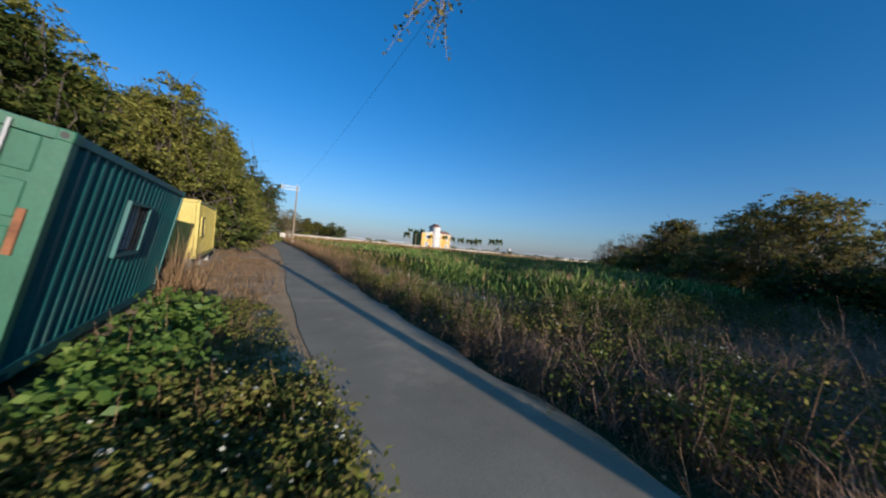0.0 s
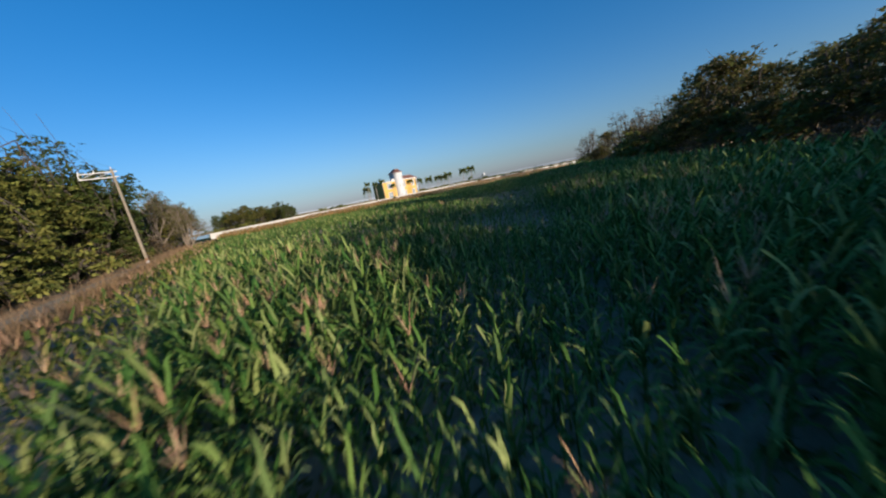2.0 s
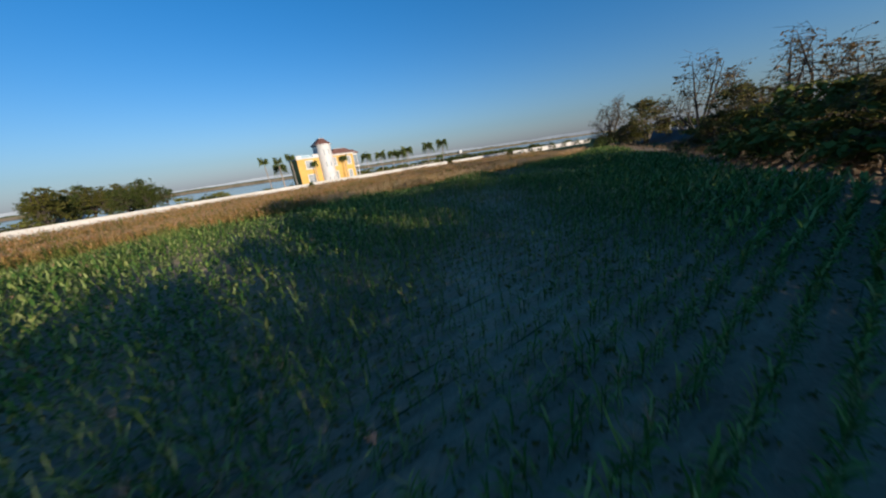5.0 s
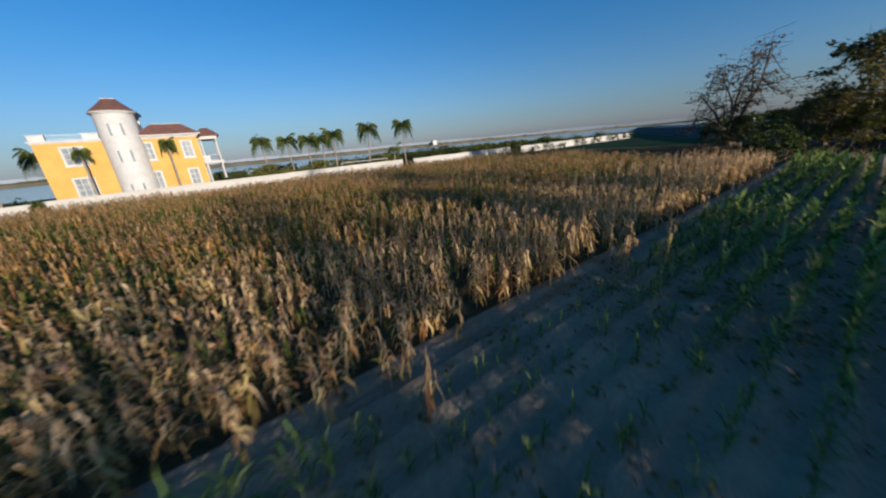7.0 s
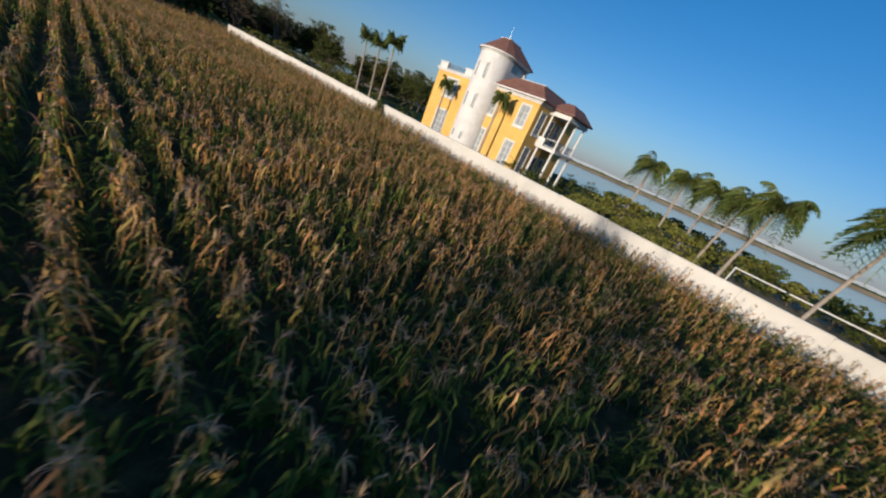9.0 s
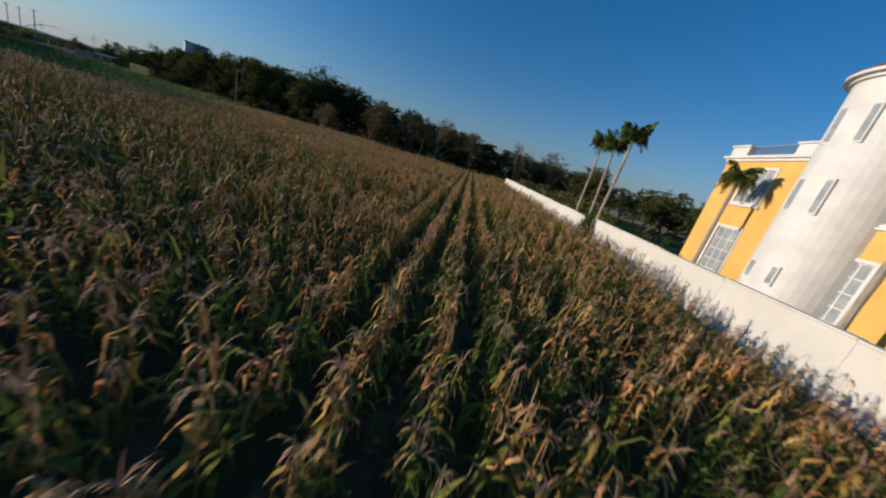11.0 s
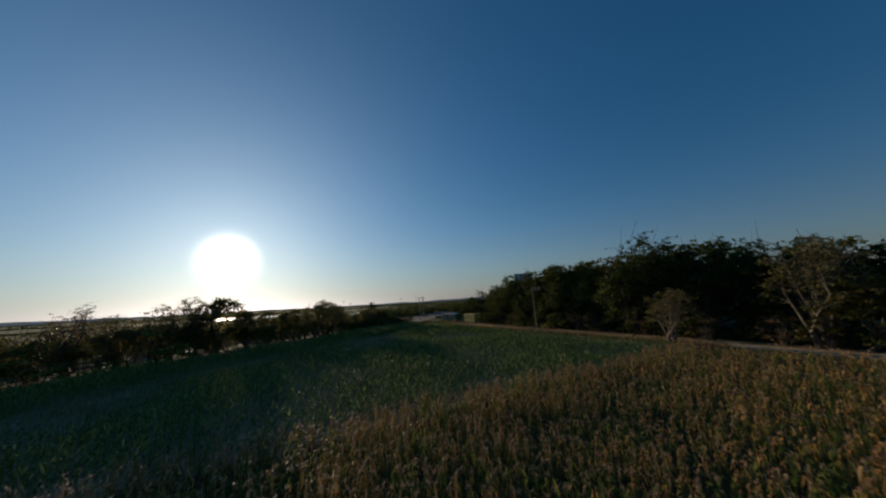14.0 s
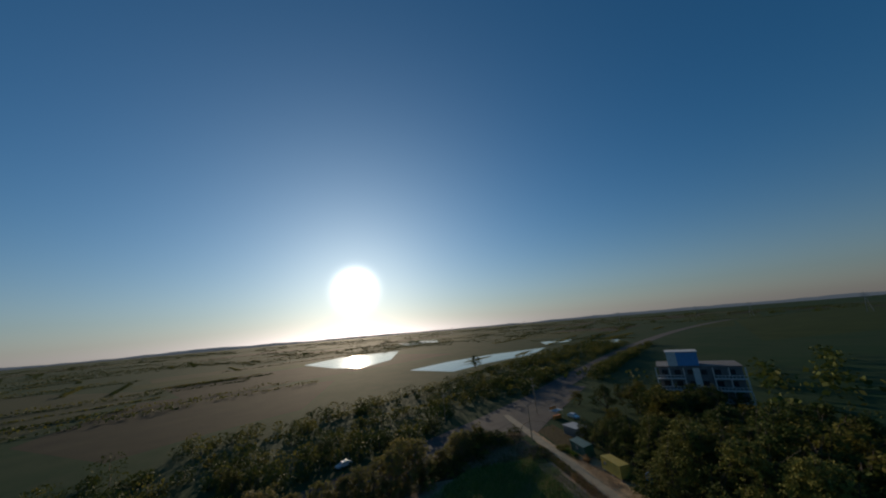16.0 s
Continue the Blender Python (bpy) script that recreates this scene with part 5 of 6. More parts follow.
# ---- containers by the lane ----
TEAL_PAINT = surface("teal_container_paint", [(0.3, (0.012, 0.085, 0.085)), (0.7, (0.02, 0.125, 0.115))], 1.2, 22, 0.55, 0.2, stain=((0.08, 0.11, 0.10), 0.5), depth=0.004)
GREEN_PAINT = surface("green_container_paint", [(0.3, (0.014, 0.082, 0.044)), (0.7, (0.026, 0.115, 0.066))], 1.2, 22, 0.55, 0.2, stain=((0.10, 0.14, 0.09), 0.5), depth=0.004)
YELLOW_PAINT = surface("yellow_cabin_paint", [(0.3, (0.40, 0.31, 0.06)), (0.7, (0.50, 0.40, 0.09))], 1.2, 22, 0.6, 0.2, stain=((0.40, 0.33, 0.13), 0.5), depth=0.004)
RUST = surface("rust", [(0.3, (0.12, 0.05, 0.025)), (0.7, (0.26, 0.11, 0.05))], 5, 40, 0.9, 0.5)
BLOCK = surface("concrete_block", [(0.3, (0.24, 0.23, 0.21)), (0.7, (0.36, 0.34, 0.31))], 4, 40, 0.95, 0.5)
BLACK = plain("black_iron", (0.03, 0.03, 0.03), 0.5, 0.4)
BLUE_SHEET = surface("blue_sheet", [(0.3, (0.04, 0.20, 0.42)), (0.7, (0.07, 0.28, 0.55))], 2, 30, 0.5, 0.2)
GREY_STEEL = plain("grey_steel", (0.30, 0.31, 0.32), 0.5, 0.6)
CURTAIN = surface("pale_curtain", [(0.3, (0.42, 0.38, 0.36)), (0.7, (0.62, 0.58, 0.56))], 3, 30, 0.9, 0.3, stretch=(1, 6, 0.4))


def corrugated(bm, axis, at, u0, u1, z0, z1, depth=0.045, pitch=0.28, holes=()):
    """A trapezoid-profiled steel sheet, 3 mm thick in effect, with gaps left for openings."""
    n = max(1, round((u1 - u0) / pitch))
    step = (u1 - u0) / n
    profile = []
    for i in range(n):
        a = u0 + i * step
        profile += [(a, 0.0), (a + step * 0.28, 0.0), (a + step * 0.45, -depth), (a + step * 0.78, -depth)]
    profile.append((u1, 0.0))
    for (a, da), (b, db) in zip(profile, profile[1:]):
        spans = [(z0, z1)]
        for h in holes:
            if a >= h[0] - 0.05 and b <= h[1] + 0.05:
                spans = [(z0, h[2]), (h[3], z1)]
        for c, d in spans:
            pts = [(a, da, c), (b, db, c), (b, db, d), (a, da, d)]
            if axis == "y":
                q = [bm.verts.new((at + o, u, z)) for u, o, z in pts]
            else:
                q = [bm.verts.new((u, at - o, z)) for u, o, z in pts]
            bm.faces.new(q)
    bmesh.ops.remove_doubles(bm, verts=bm.verts[:], dist=0.0005)
    bmesh.ops.solidify(bm, geom=bm.faces[:], thickness=0.004)
    return bm


def container(name, at, turn, length, width, height, z, side, end, window, label, doors, lean=0.0):
    """Local frame: x across (0 to -width from the lane side), y along."""
    c = thing(name, at, turn, label=label, category="container")
    c.matrix_basis = pose(*at, 0, lean, turn)
    hole = (window[0], window[1], z + window[2], z + window[3])
    part("side_wall", corrugated(bmesh.new(), "y", -0.02, 0.12, length - 0.12, z + 0.16, z + height - 0.1, holes=[hole]), side, c)
    part("side_wall", corrugated(bmesh.new(), "y", -width + 0.06, 0.12, length - 0.12, z + 0.16, z + height - 0.1), side, c)
    part("end_wall", corrugated(bmesh.new(), "x", length - 0.06, -width + 0.12, -0.12, z + 0.16, z + height - 0.1), end, c)
    for x in (0.0, -width):
        for y in (0.0, length):
            sx, sy = (-0.12 if x == 0 else 0.12), (0.12 if y == 0 else -0.12)
            part("corner_post", a_box(min(x, x + sx), min(y, y + sy), z + 0.12, max(x, x + sx), max(y, y + sy), z + height - 0.12), end if y == 0 else side, c)
            for zz in (z, z + height - 0.12):
                cast = part("corner_casting", a_box(min(x - (0.01 if sx > 0 else 0), x + sx), min(y - (0.01 if sy > 0 else 0), y + sy * 1.4), zz, max(x + (0.01 if sx < 0 else 0), x + sx), max(y + (0.01 if sy < 0 else 0), y + sy * 1.4), zz + 0.12, bevel=0.01), end if y == 0 else side, c)
                part("casting_hole", a_rod((x + sx * 0.5, y - sy * 0.12 - 0.0, zz + 0.06), (x + sx * 0.5, y + sy * 0.3, zz + 0.06), 0.035, sides=10), BLACK, cast)
    for x0, x1 in ((-0.07, 0.0), (-width, -width + 0.07)):
        part("top_rail", a_box(x0, 0.12, z + height - 0.1, x1, length - 0.12, z + height - 0.02), side, c)
        part("bottom_rail", a_box(x0, 0.12, z, x1, length - 0.12, z + 0.16), side, c)
    for y0, y1 in ((0.0, 0.08), (length - 0.08, length)):
        part("header", a_box(-width + 0.12, y0, z + height - 0.12, -0.12, y1, z + height - 0.01), end, c)
        part("end_sill", a_box(-width + 0.12, y0, z, -0.12, y1, z + 0.16), end, c)
    part("roof_sheet", a_box(-width + 0.03, 0.05, z + height - 0.03, -0.03, length - 0.05, z + height), side, c)
    part("floor_deck", a_box(-width + 0.07, 0.08, z + 0.05, -0.07, length - 0.08, z + 0.15), RUST, c)
    if doors:
        for x0, x1 in ((-width + 0.13, -width / 2 - 0.01), (-width / 2 + 0.01, -0.13)):
            leaf = part("door_leaf", a_box(x0, 0.03, z + 0.17, x1, 0.08, z + height - 0.13), end, c)
            for k in range(5):
                zz = z + 0.3 + k * 0.45
                part("door_panel", a_box(x0 + 0.07, 0.012, zz, x1 - 0.07, 0.03, zz + 0.36, bevel=0.008), end, leaf)
            for bx in (x0 + 0.28, x1 - 0.28):
                part("locking_bar", a_rod((bx, -0.02, z + 0.1), (bx, -0.02, z + height - 0.05), 0.018), GREY_STEEL, leaf)
            part("hinge", a_box(x1 - 0.06 if x1 > -0.5 else x0, -0.005, z + 1.3, x1 if x1 > -0.5 else x0 + 0.06, 0.03, z + 1.75), RUST, leaf)
    else:
        for k in range(4):
            x0 = -width + 0.13 + k * (width - 0.26) / 4
            part("end_panel", a_box(x0 + 0.006, 0.02, z + 0.17, x0 + (width - 0.26) / 4 - 0.006, 0.06, z + height - 0.13), end, c)
    # barred window
    u0, u1, a, b = hole
    w = bpy.data.objects.new("window", None)
    scene.collection.objects.link(w)
    w.parent = c
    bm = bmesh.new()
    for y0, y1, z0, z1 in ((u0 - 0.06, u0, a - 0.06, b + 0.06), (u1, u1 + 0.06, a - 0.06, b + 0.06), (u0, u1, a - 0.06, a), (u0, u1, b, b + 0.06)):
        box(bm, -0.06, y0, z0, 0.03, y1, z1)
    part("frame", bm, side, w)
    part("curtain", a_box(-0.12, u0, a, -0.1, u1, b), CURTAIN, w, "pale drawn curtain")
    for k in range(1, 6):
        y = u0 + (u1 - u0) * k / 6
        part("bar", a_rod((0.005, y, a), (0.005, y, b), 0.009, sides=6), BLACK, w)
    for zz in (a + (b - a) * 0.3, a + (b - a) * 0.7):
        part("bar", a_rod((0.005, u0, zz), (0.005, u1, zz), 0.009, sides=6), BLACK, w)
    # blocks underneath
    for x in (-0.35, -width + 0.35):
        for y in (0.35, length / 2, length - 0.35):
            part("support_block", a_box(x - 0.2, y - 0.2, -0.1 - 0.5 * (lean > 0), x + 0.2, y + 0.2, z + 0.001, bevel=0.01), BLOCK, c)
    return c


container("green_container", (-2.12, 4.55, 0), 1.2, 6.0, 2.44, 2.59, 0.16, TEAL_PAINT, GREEN_PAINT, (2.2, 3.3, 1.2, 2.0), "teal steel shipping container leaning towards the lane, with light green doors", True, 10.0)
container("yellow_cabin", (-2.2, 16.2, 0), 0.6, 6.06, 2.44, 2.42, 0.5, YELLOW_PAINT, YELLOW_PAINT, (0.75, 1.6, 0.98, 1.7), "mustard yellow site cabin container raised on concrete blocks", False)


def water_tank():
    t = thing("water_tank", (-5.6, 26.0, 0), label="blue plastic water tank on a steel stand beside the cabin", category="tank")
    for x in (-0.6, 0.6):
        for y in (-0.6, 0.6):
            part("leg", a_box(x - 0.04, y - 0.04, -0.1, x + 0.04, y + 0.04, 0.9), GREY_STEEL, t)
    part("platform", a_box(-0.75, -0.75, 0.9, 0.75, 0.75, 0.98), GREY_STEEL, t)
    bm = bmesh.new()
    rod(bm, (0, 0, 0.98), (0, 0, 2.4), 0.62, 0.62, 20)
    rod(bm, (0, 0, 2.4), (0, 0, 2.65), 0.62, 0.2, 20)
    part("barrel", bm, BLUE_SHEET, t)
    part("lid", a_rod((0, 0, 2.65), (0, 0, 2.72), 0.22, sides=16), BLUE_SHEET, t)


water_tank()

# ---- poles and cables ----
POLE_CONCRETE = surface("pole_concrete", [(0.3, (0.18, 0.145, 0.10)), (0.7, (0.27, 0.22, 0.16))], 2, 40, 0.9, 0.3)
GALVANISED = plain("galvanised_steel", (0.52, 0.50, 0.46), 0.6, 0.2)
CABLE = plain("cable_black", (0.02, 0.02, 0.02), 0.6)


def pole(x, y, height, lean=(0.0, 0.0), arm="bar", radius=0.15, turn=0.0, bands=False):
    p = thing("utility_pole", (x, y, 0), turn, label="weathered concrete utility pole with a steel crossarm" if arm else "bare leaning concrete utility pole", category="pole", group="utility poles along the lane")
    top = (lean[0], lean[1], height)
    part("shaft", a_rod((0, 0, -0.4), top, radius, radius * 0.62, 10), POLE_CONCRETE, p)
    if bands:
        for k, m in enumerate((RUST, WHITE_PAINT, RUST)):
            part("band", a_rod((lean[0] * 0.03 * (k + 1), lean[1] * 0.03 * (k + 1), 0.25 + 0.26 * k), (lean[0] * 0.03 * (k + 2), lean[1] * 0.03 * (k + 2), 0.5 + 0.26 * k), radius + 0.012, radius + 0.01, 12), m, p, "faded painted warning band")
    if arm == "frame":
        # an angle-iron frame that reaches out to one side
        frame_arm = part("crossarm", a_box(top[0] - 2.3, top[1] - 0.04, height - 0.3, top[0] + 0.35, top[1] + 0.04, height - 0.22), GALVANISED, p)
        part("lower_rail", a_box(top[0] - 2.3, top[1] - 0.04, height - 0.78, top[0] + 0.35, top[1] + 0.04, height - 0.7), GALVANISED, frame_arm)
        part("end_strut", a_box(top[0] - 2.3, top[1] - 0.035, height - 0.7, top[0] - 2.23, top[1] + 0.035, height - 0.3), GALVANISED, frame_arm)
        for a, b in ((-2.25, -1.25), (-1.2, -0.15)):
            part("diagonal", a_rod((top[0] + a, top[1], height - 0.7), (top[0] + b, top[1], height - 0.3), 0.025, sides=6), GALVANISED, frame_arm)
        for dx in (-2.2, -1.2, 0.0):
            part("insulator", a_rod((top[0] + dx, top[1], height - 0.22 if dx else height), (top[0] + dx, top[1], height if dx else height + 0.2), 0.05, 0.03, 8), WHITE_PAINT, p)
    elif arm:
        part("crossarm", a_box(top[0] - 0.8, top[1] - 0.05, height - 0.45, top[0] + 0.8, top[1] + 0.05, height - 0.36), GREY_STEEL, p)
        for dx in (-0.7, 0.0, 0.7):
            z = height - 0.36 if dx else height
            part("insulator", a_rod((top[0] + dx, top[1], z), (top[0] + dx, top[1], z + 0.18), 0.045, 0.03, 8), WHITE_PAINT, p)
        part("brace", a_rod((top[0], top[1] + 0.09, height - 1.0), (top[0] + 0.6, top[1] + 0.06, height - 0.42), 0.02, sides=6), GREY_STEEL, p)
    return p


def cable(a, b, sag):
    curve = bpy.data.curves.new("overhead_cable", "CURVE")
    curve.dimensions, curve.bevel_depth, curve.bevel_resolution = "3D", 0.006, 1
    s = curve.splines.new("POLY")
    n = 24
    s.points.add(n)
    for i in range(n + 1):
        f = i / n
        p = Vector(a).lerp(Vector(b), f)
        s.points[i].co = (p.x, p.y, p.z - sag * 4 * f * (1 - f), 1)
    ob = new("overhead_cable", curve)
    curve.materials.append(CABLE)
    return tagged(ob, "thin black overhead cable hanging between utility poles", "cable", "overhead cables")


pole(3.85, -6.5, 9.6, radius=0.17)
pole(4.6, 56.6, 9.7, (0.0, -0.3), arm="frame", bands=True)
pole(1.6, 112.0, 8.6, (-0.9, 0.4), arm="")
pole(-14.0, -42.0, 10.5)
pole(-9.0, -30.0, 10.0)
pole(24.0, -36.5, 9.0)
cable((3.85, -6.5, 9.75), (4.6, 56.3, 9.8), 0.9)
cable((3.85, -6.5, 9.75), (-14.0, -42.0, 10.6), 0.5)


# ---- verge plants ----
def tufts(name, points, blades_each, length, width, materials, seed, label, category, upright=(0.5, 2.0)):
    rng = np.random.default_rng(seed)
    n = len(points) * blades_each
    who = np.repeat(np.arange(len(points)), blades_each)
    base = np.column_stack([points[who] + rng.normal(0, 0.06, (n, 2)), np.full(n, -0.04)])
    size = rng.uniform(0.6, 1.3, len(points))[who] * rng.uniform(0.5, 1.2, n) * length
    b = Blades()
    v, t = arc_blades(rng, base, rng.uniform(0, 2 * np.pi, n), size * rng.uniform(0.5, 0.9, n), np.full(n, width) * rng.uniform(0.6, 1.3, n), rng.uniform(*upright, n), rng.uniform(0.2, 1.5, n), 3, length * 0.05)
    b.add(v, t, 0)
    return tagged(b.mesh(name, materials), label, category, kind="stuff")


def weeds(name, points, leaves_each, height, leaf, materials, seed, label, flowers=0.0, spread=0.3):
    """Low leafy weeds: stems, many small leaves, some white flower heads."""
    rng = np.random.default_rng(seed)
    m = len(points)
    tall = rng.uniform(0.55, 1.2, m) * height
    n = m * leaves_each
    who = np.repeat(np.arange(m), leaves_each)
    f = rng.random(n) ** 0.6
    off = rng.normal(0, 1, (n, 2)) * (spread * (1.15 - 0.5 * f))[:, None]
    spot = np.column_stack([points[who] + off, f * tall[who] + rng.normal(0, 0.03, n)])
    spot[:, 2] = np.maximum(spot[:, 2], 0.02)
    b = Blades()
    v, t = quad_leaves(rng, spot, rng.uniform(0.5, 1.3, n) * leaf, 0.5, 0.55)
    b.add(v, t, 0)
    k = m * 5
    who = np.repeat(np.arange(m), 5)
    base = np.column_stack([points[who] + rng.normal(0, 0.05, (k, 2)), np.full(k, -0.05)])
    v, t = arc_blades(rng, base, rng.uniform(0, 2 * np.pi, k), tall[who] * rng.uniform(0.5, 0.8, k), np.full(k, 0.016), rng.uniform(1.2, 2.2, k), rng.uniform(0, 0.5, k), 2)
    b.add(v, t, 1)
    if flowers:
        q = int(m * flowers)
        who = rng.integers(0, m, q)
        spot = np.column_stack([points[who] + rng.normal(0, spread, (q, 2)), tall[who] * rng.uniform(0.85, 1.15, q)])
        for z in range(2):
            v, t = quad_leaves(rng, spot, rng.uniform(0.012, 0.024, q), 0.3, 0.9)
            b.add(v, t, 2)
    return tagged(b.mesh(name, materials), label, "weeds", kind="stuff")


PETAL = foliage("white_petal", [(0.45, 0.45, 0.40), (0.6, 0.6, 0.54)], 1.0, 0.3)
BROAD_LEAF = foliage("broad_leaf", [(0.06, 0.12, 0.022), (0.10, 0.165, 0.032), (0.15, 0.21, 0.045)], 0.6, 0.4)


def brush(name, points, seed, height, label, each=17, wood=None):
    """Dead brush: bunches of thin forking stems with a few shrivelled leaves."""
    rng = np.random.default_rng(seed)
    m = len(points)
    who = np.repeat(np.arange(m), each)
    n = len(who)
    tall = (rng.uniform(0.55, 1.2, m) * height)[who] * rng.uniform(0.6, 1.1, n)
    base = np.column_stack([points[who] + rng.normal(0, 0.06, (n, 2)), np.full(n, -0.05)])
    az = rng.uniform(0, 2 * np.pi, n)
    rise, droop = rng.uniform(0.45, 1.7, n), rng.uniform(0.1, 0.9, n)
    b = Blades()
    v, t = arc_blades(rng, base, az, tall * 0.7, rng.uniform(0.004, 0.009, n), rise, droop, 3, 0.05, 0.6)
    b.add(v, t, 0)
    for k in range(3):
        f = rng.uniform(0.35, 0.85, n)
        out = tall * 0.7 * 0.6 * f ** 0.9
        up = tall * 0.7 * (rise * f - droop * f * f)
        root = base + np.column_stack([np.cos(az) * out, np.sin(az) * out, up])
        v, t = arc_blades(rng, root, az + rng.normal(0, 0.9, n), tall * rng.uniform(0.15, 0.38, n), np.full(n, 0.0045), rng.uniform(-0.4, 1.5, n), rng.uniform(0, 0.9, n), 2, 0.03)
        b.add(v, t, 0)
        tip = root + np.column_stack([rng.normal(0, 0.09, n), rng.normal(0, 0.09, n), rng.normal(0.06, 0.06, n)])
        v, t = quad_leaves(rng, tip, rng.uniform(0.012, 0.03, n), 0.6, 0.4)
        b.add(v, t, 1)
    return tagged(b.mesh(name, [wood or DRY_STEM, BRUSH]), label, "brush", kind="stuff")


def scatter(rng, n, x0, x1, y0, y1):
    return np.column_stack([rng.uniform(x0, x1, n), rng.uniform(y0, y1, n)])


def lane_side(rng, n, y0, y1, a, b):
    """Points beside the lane, between a and b metres east of its middle."""
    y = rng.uniform(y0, y1, n)
    return np.column_stack([np.interp(y, [-40, 0, 10, 25, 40, 60, 84, 110, 200], [1.6, 2.05, 2.15, 2.8, 3.0, 2.9, 3.2, 4.0, 4.6]) + rng.uniform(a, b, n), y])


def verges():
    rng = np.random.default_rng(51)
    tan = [DRY_GRASS]
    tufts("dry_grass", np.concatenate([lane_side(rng, 450, -3, 6, 1.25, 4.6), lane_side(rng, 600, 6, 22, 1.25, 3.6)]), 11, 0.42, 0.008, tan, 52, "tall dry tan grass along the lane's field side", "grass")
    tufts("dry_grass", lane_side(rng, 2100, 16, 90, 1.35, 3.4), 11, 1.0, 0.017, tan, 65, "thigh-high brown grass strip between lane and maize", "grass", (0.9, 2.2))
    tufts("dry_grass", np.concatenate([lane_side(rng, 1900, 20, 128, -4.8, -1.4), lane_side(rng, 900, 10.5, 24, -4.6, -1.5), lane_side(rng, 330, 2.2, 11, -3.2, -1.9)]), 11, 0.24, 0.012, tan, 53, "short rust-brown grass between lane and trees", "grass")
    tufts("dry_grass", np.concatenate([scatter(rng, 900, 6.0, 26, -6.5, 5.9), scatter(rng, 400, 5.2, 13, -2.5, 5.9)]), 12, 0.6, 0.01, tan, 54, "matted dry grass at the corner of the field", "grass")
    straw = scatter(rng, 40, -2.3, -1.2, 10.5, 11.8)
    tufts("straw_clump", straw, 16, 1.1, 0.016, tan, 55, "tall pale straw leaning beside the container", "grass", (1.3, 2.8))
    kinds = [WEED_GREEN, DRY_GRASS, PETAL]
    near = scatter(rng, 300, -2.6, 0.75, 0.6, 4.1)
    near = near[(near[:, 0] < 0.55 + 0.05 * near[:, 1]) & ~((near[:, 0] < -1.0) & (near[:, 1] > 3.4))]
    weeds("weed_patch", near, 150, 0.42, 0.032, kinds, 56, "low leafy green weeds with tiny white flowers", 0.8, 0.16)
    weeds("weed_patch", scatter(rng, 60, -1.5, -0.7, 3.5, 8.0), 60, 0.55, 0.07, [BROAD_LEAF, DRY_GRASS, PETAL], 57, "broad-leaved green weeds against the container", 0.0, 0.2)
    brush("dead_brush", np.concatenate([lane_side(rng, 200, -1, 6, 1.3, 5.4), lane_side(rng, 200, 5.5, 26, 1.3, 3.7)]), 58, 0.7, "tangled dead brown brush beside the lane")
    brush("dead_brush", np.concatenate([scatter(rng, 330, 6.5, 26, -7.0, 5.8), scatter(rng, 130, 6.2, 22, 4.4, 5.9), scatter(rng, 45, 5.6, 9.0, 4.8, 6.4)]), 59, 0.85, "tangled dead brown brush in the field corner")
    twiggy = np.concatenate([lane_side(rng, 90, -1, 6, 1.5, 5.4), lane_side(rng, 30, 6, 24, 1.4, 3.4), scatter(rng, 160, 6.5, 26, -6.5, 5.8)])
    twiggy = twiggy[smooth_field(twiggy[:, 0], twiggy[:, 1], 23, 2.4) > 0.3]
    brush("twig_brush", twiggy, 68, 1.25, "pale pinkish bare-twigged brush standing in clumps", 50, PALE_STEM)
    arching = np.concatenate([lane_side(rng, 60, -2, 7, 1.5, 5.4), scatter(rng, 110, 6, 20, -6, 5.5)])
    tufts("dry_stalks", arching, 5, 1.3, 0.008, [PALE_STEM], 69, "long arching dry stalks fallen over the brush", "grass", (0.6, 1.5))
    low = np.concatenate([lane_side(rng, 280, -0.5, 6, 1.5, 5.4), lane_side(rng, 170, 5.8, 24, 1.5, 3.6), scatter(rng, 500, 7, 26, -6.0, 5.9)])
    leafy = smooth_field(low[:, 0], low[:, 1], 21, 2.6)
    weeds("weed_patch", low[leafy > 0.68], 150, 0.78, 0.03, [BRUSH_GREEN, DRY_STEM, PETAL], 67, "dark green weeds among the dead brush with white seed heads", 0.8, 0.2)
    weeds("weed_patch", np.concatenate([scatter(rng, 90, 6.4, 22, 4.3, 5.8), scatter(rng, 26, 5.6, 9.5, 4.8, 6.3)]), 130, 0.95, 0.034, [BRUSH_GREEN, DRY_STEM, PETAL], 71, "tall dark green weeds along the edge of the maize", 0.8, 0.22)
    weeds("weed_patch", low[leafy < 0.12], 130, 0.85, 0.034, [WEED_GREEN, DRY_STEM, PETAL], 70, "yellow-green leafy weeds among the dead brush", 0.8, 0.2)
    weeds("weed_patch", lane_side(rng, 90, 6.8, 14, 1.7, 3.9), 150, 0.5, 0.03, kinds, 64, "low green flowering weeds between lane and field", 0.8, 0.22)
    weeds("weed_patch", lane_side(rng, 140, 26, 90, 1.6, 2.8), 60, 0.45, 0.04, kinds, 60, "low green weeds along the lane", 0.6, 0.25)
    p = scatter(rng, 1400, 10, 150, 0, 1)
    p[:, 1] = 0.73 * p[:, 0] - 16 + rng.uniform(-3, 4.5, len(p))
    tufts("dry_grass", p, 10, 0.75, 0.03, [DRY_GRASS], 61, "brown grass at the foot of the tree line", "grass")
    weeds("weed_patch", scatter(rng, 130, -1.3, 0.45, 4.2, 9.5), 60, 0.13, 0.028, kinds, 63, "short green grass and weeds beside the container", 0.1, 0.14)
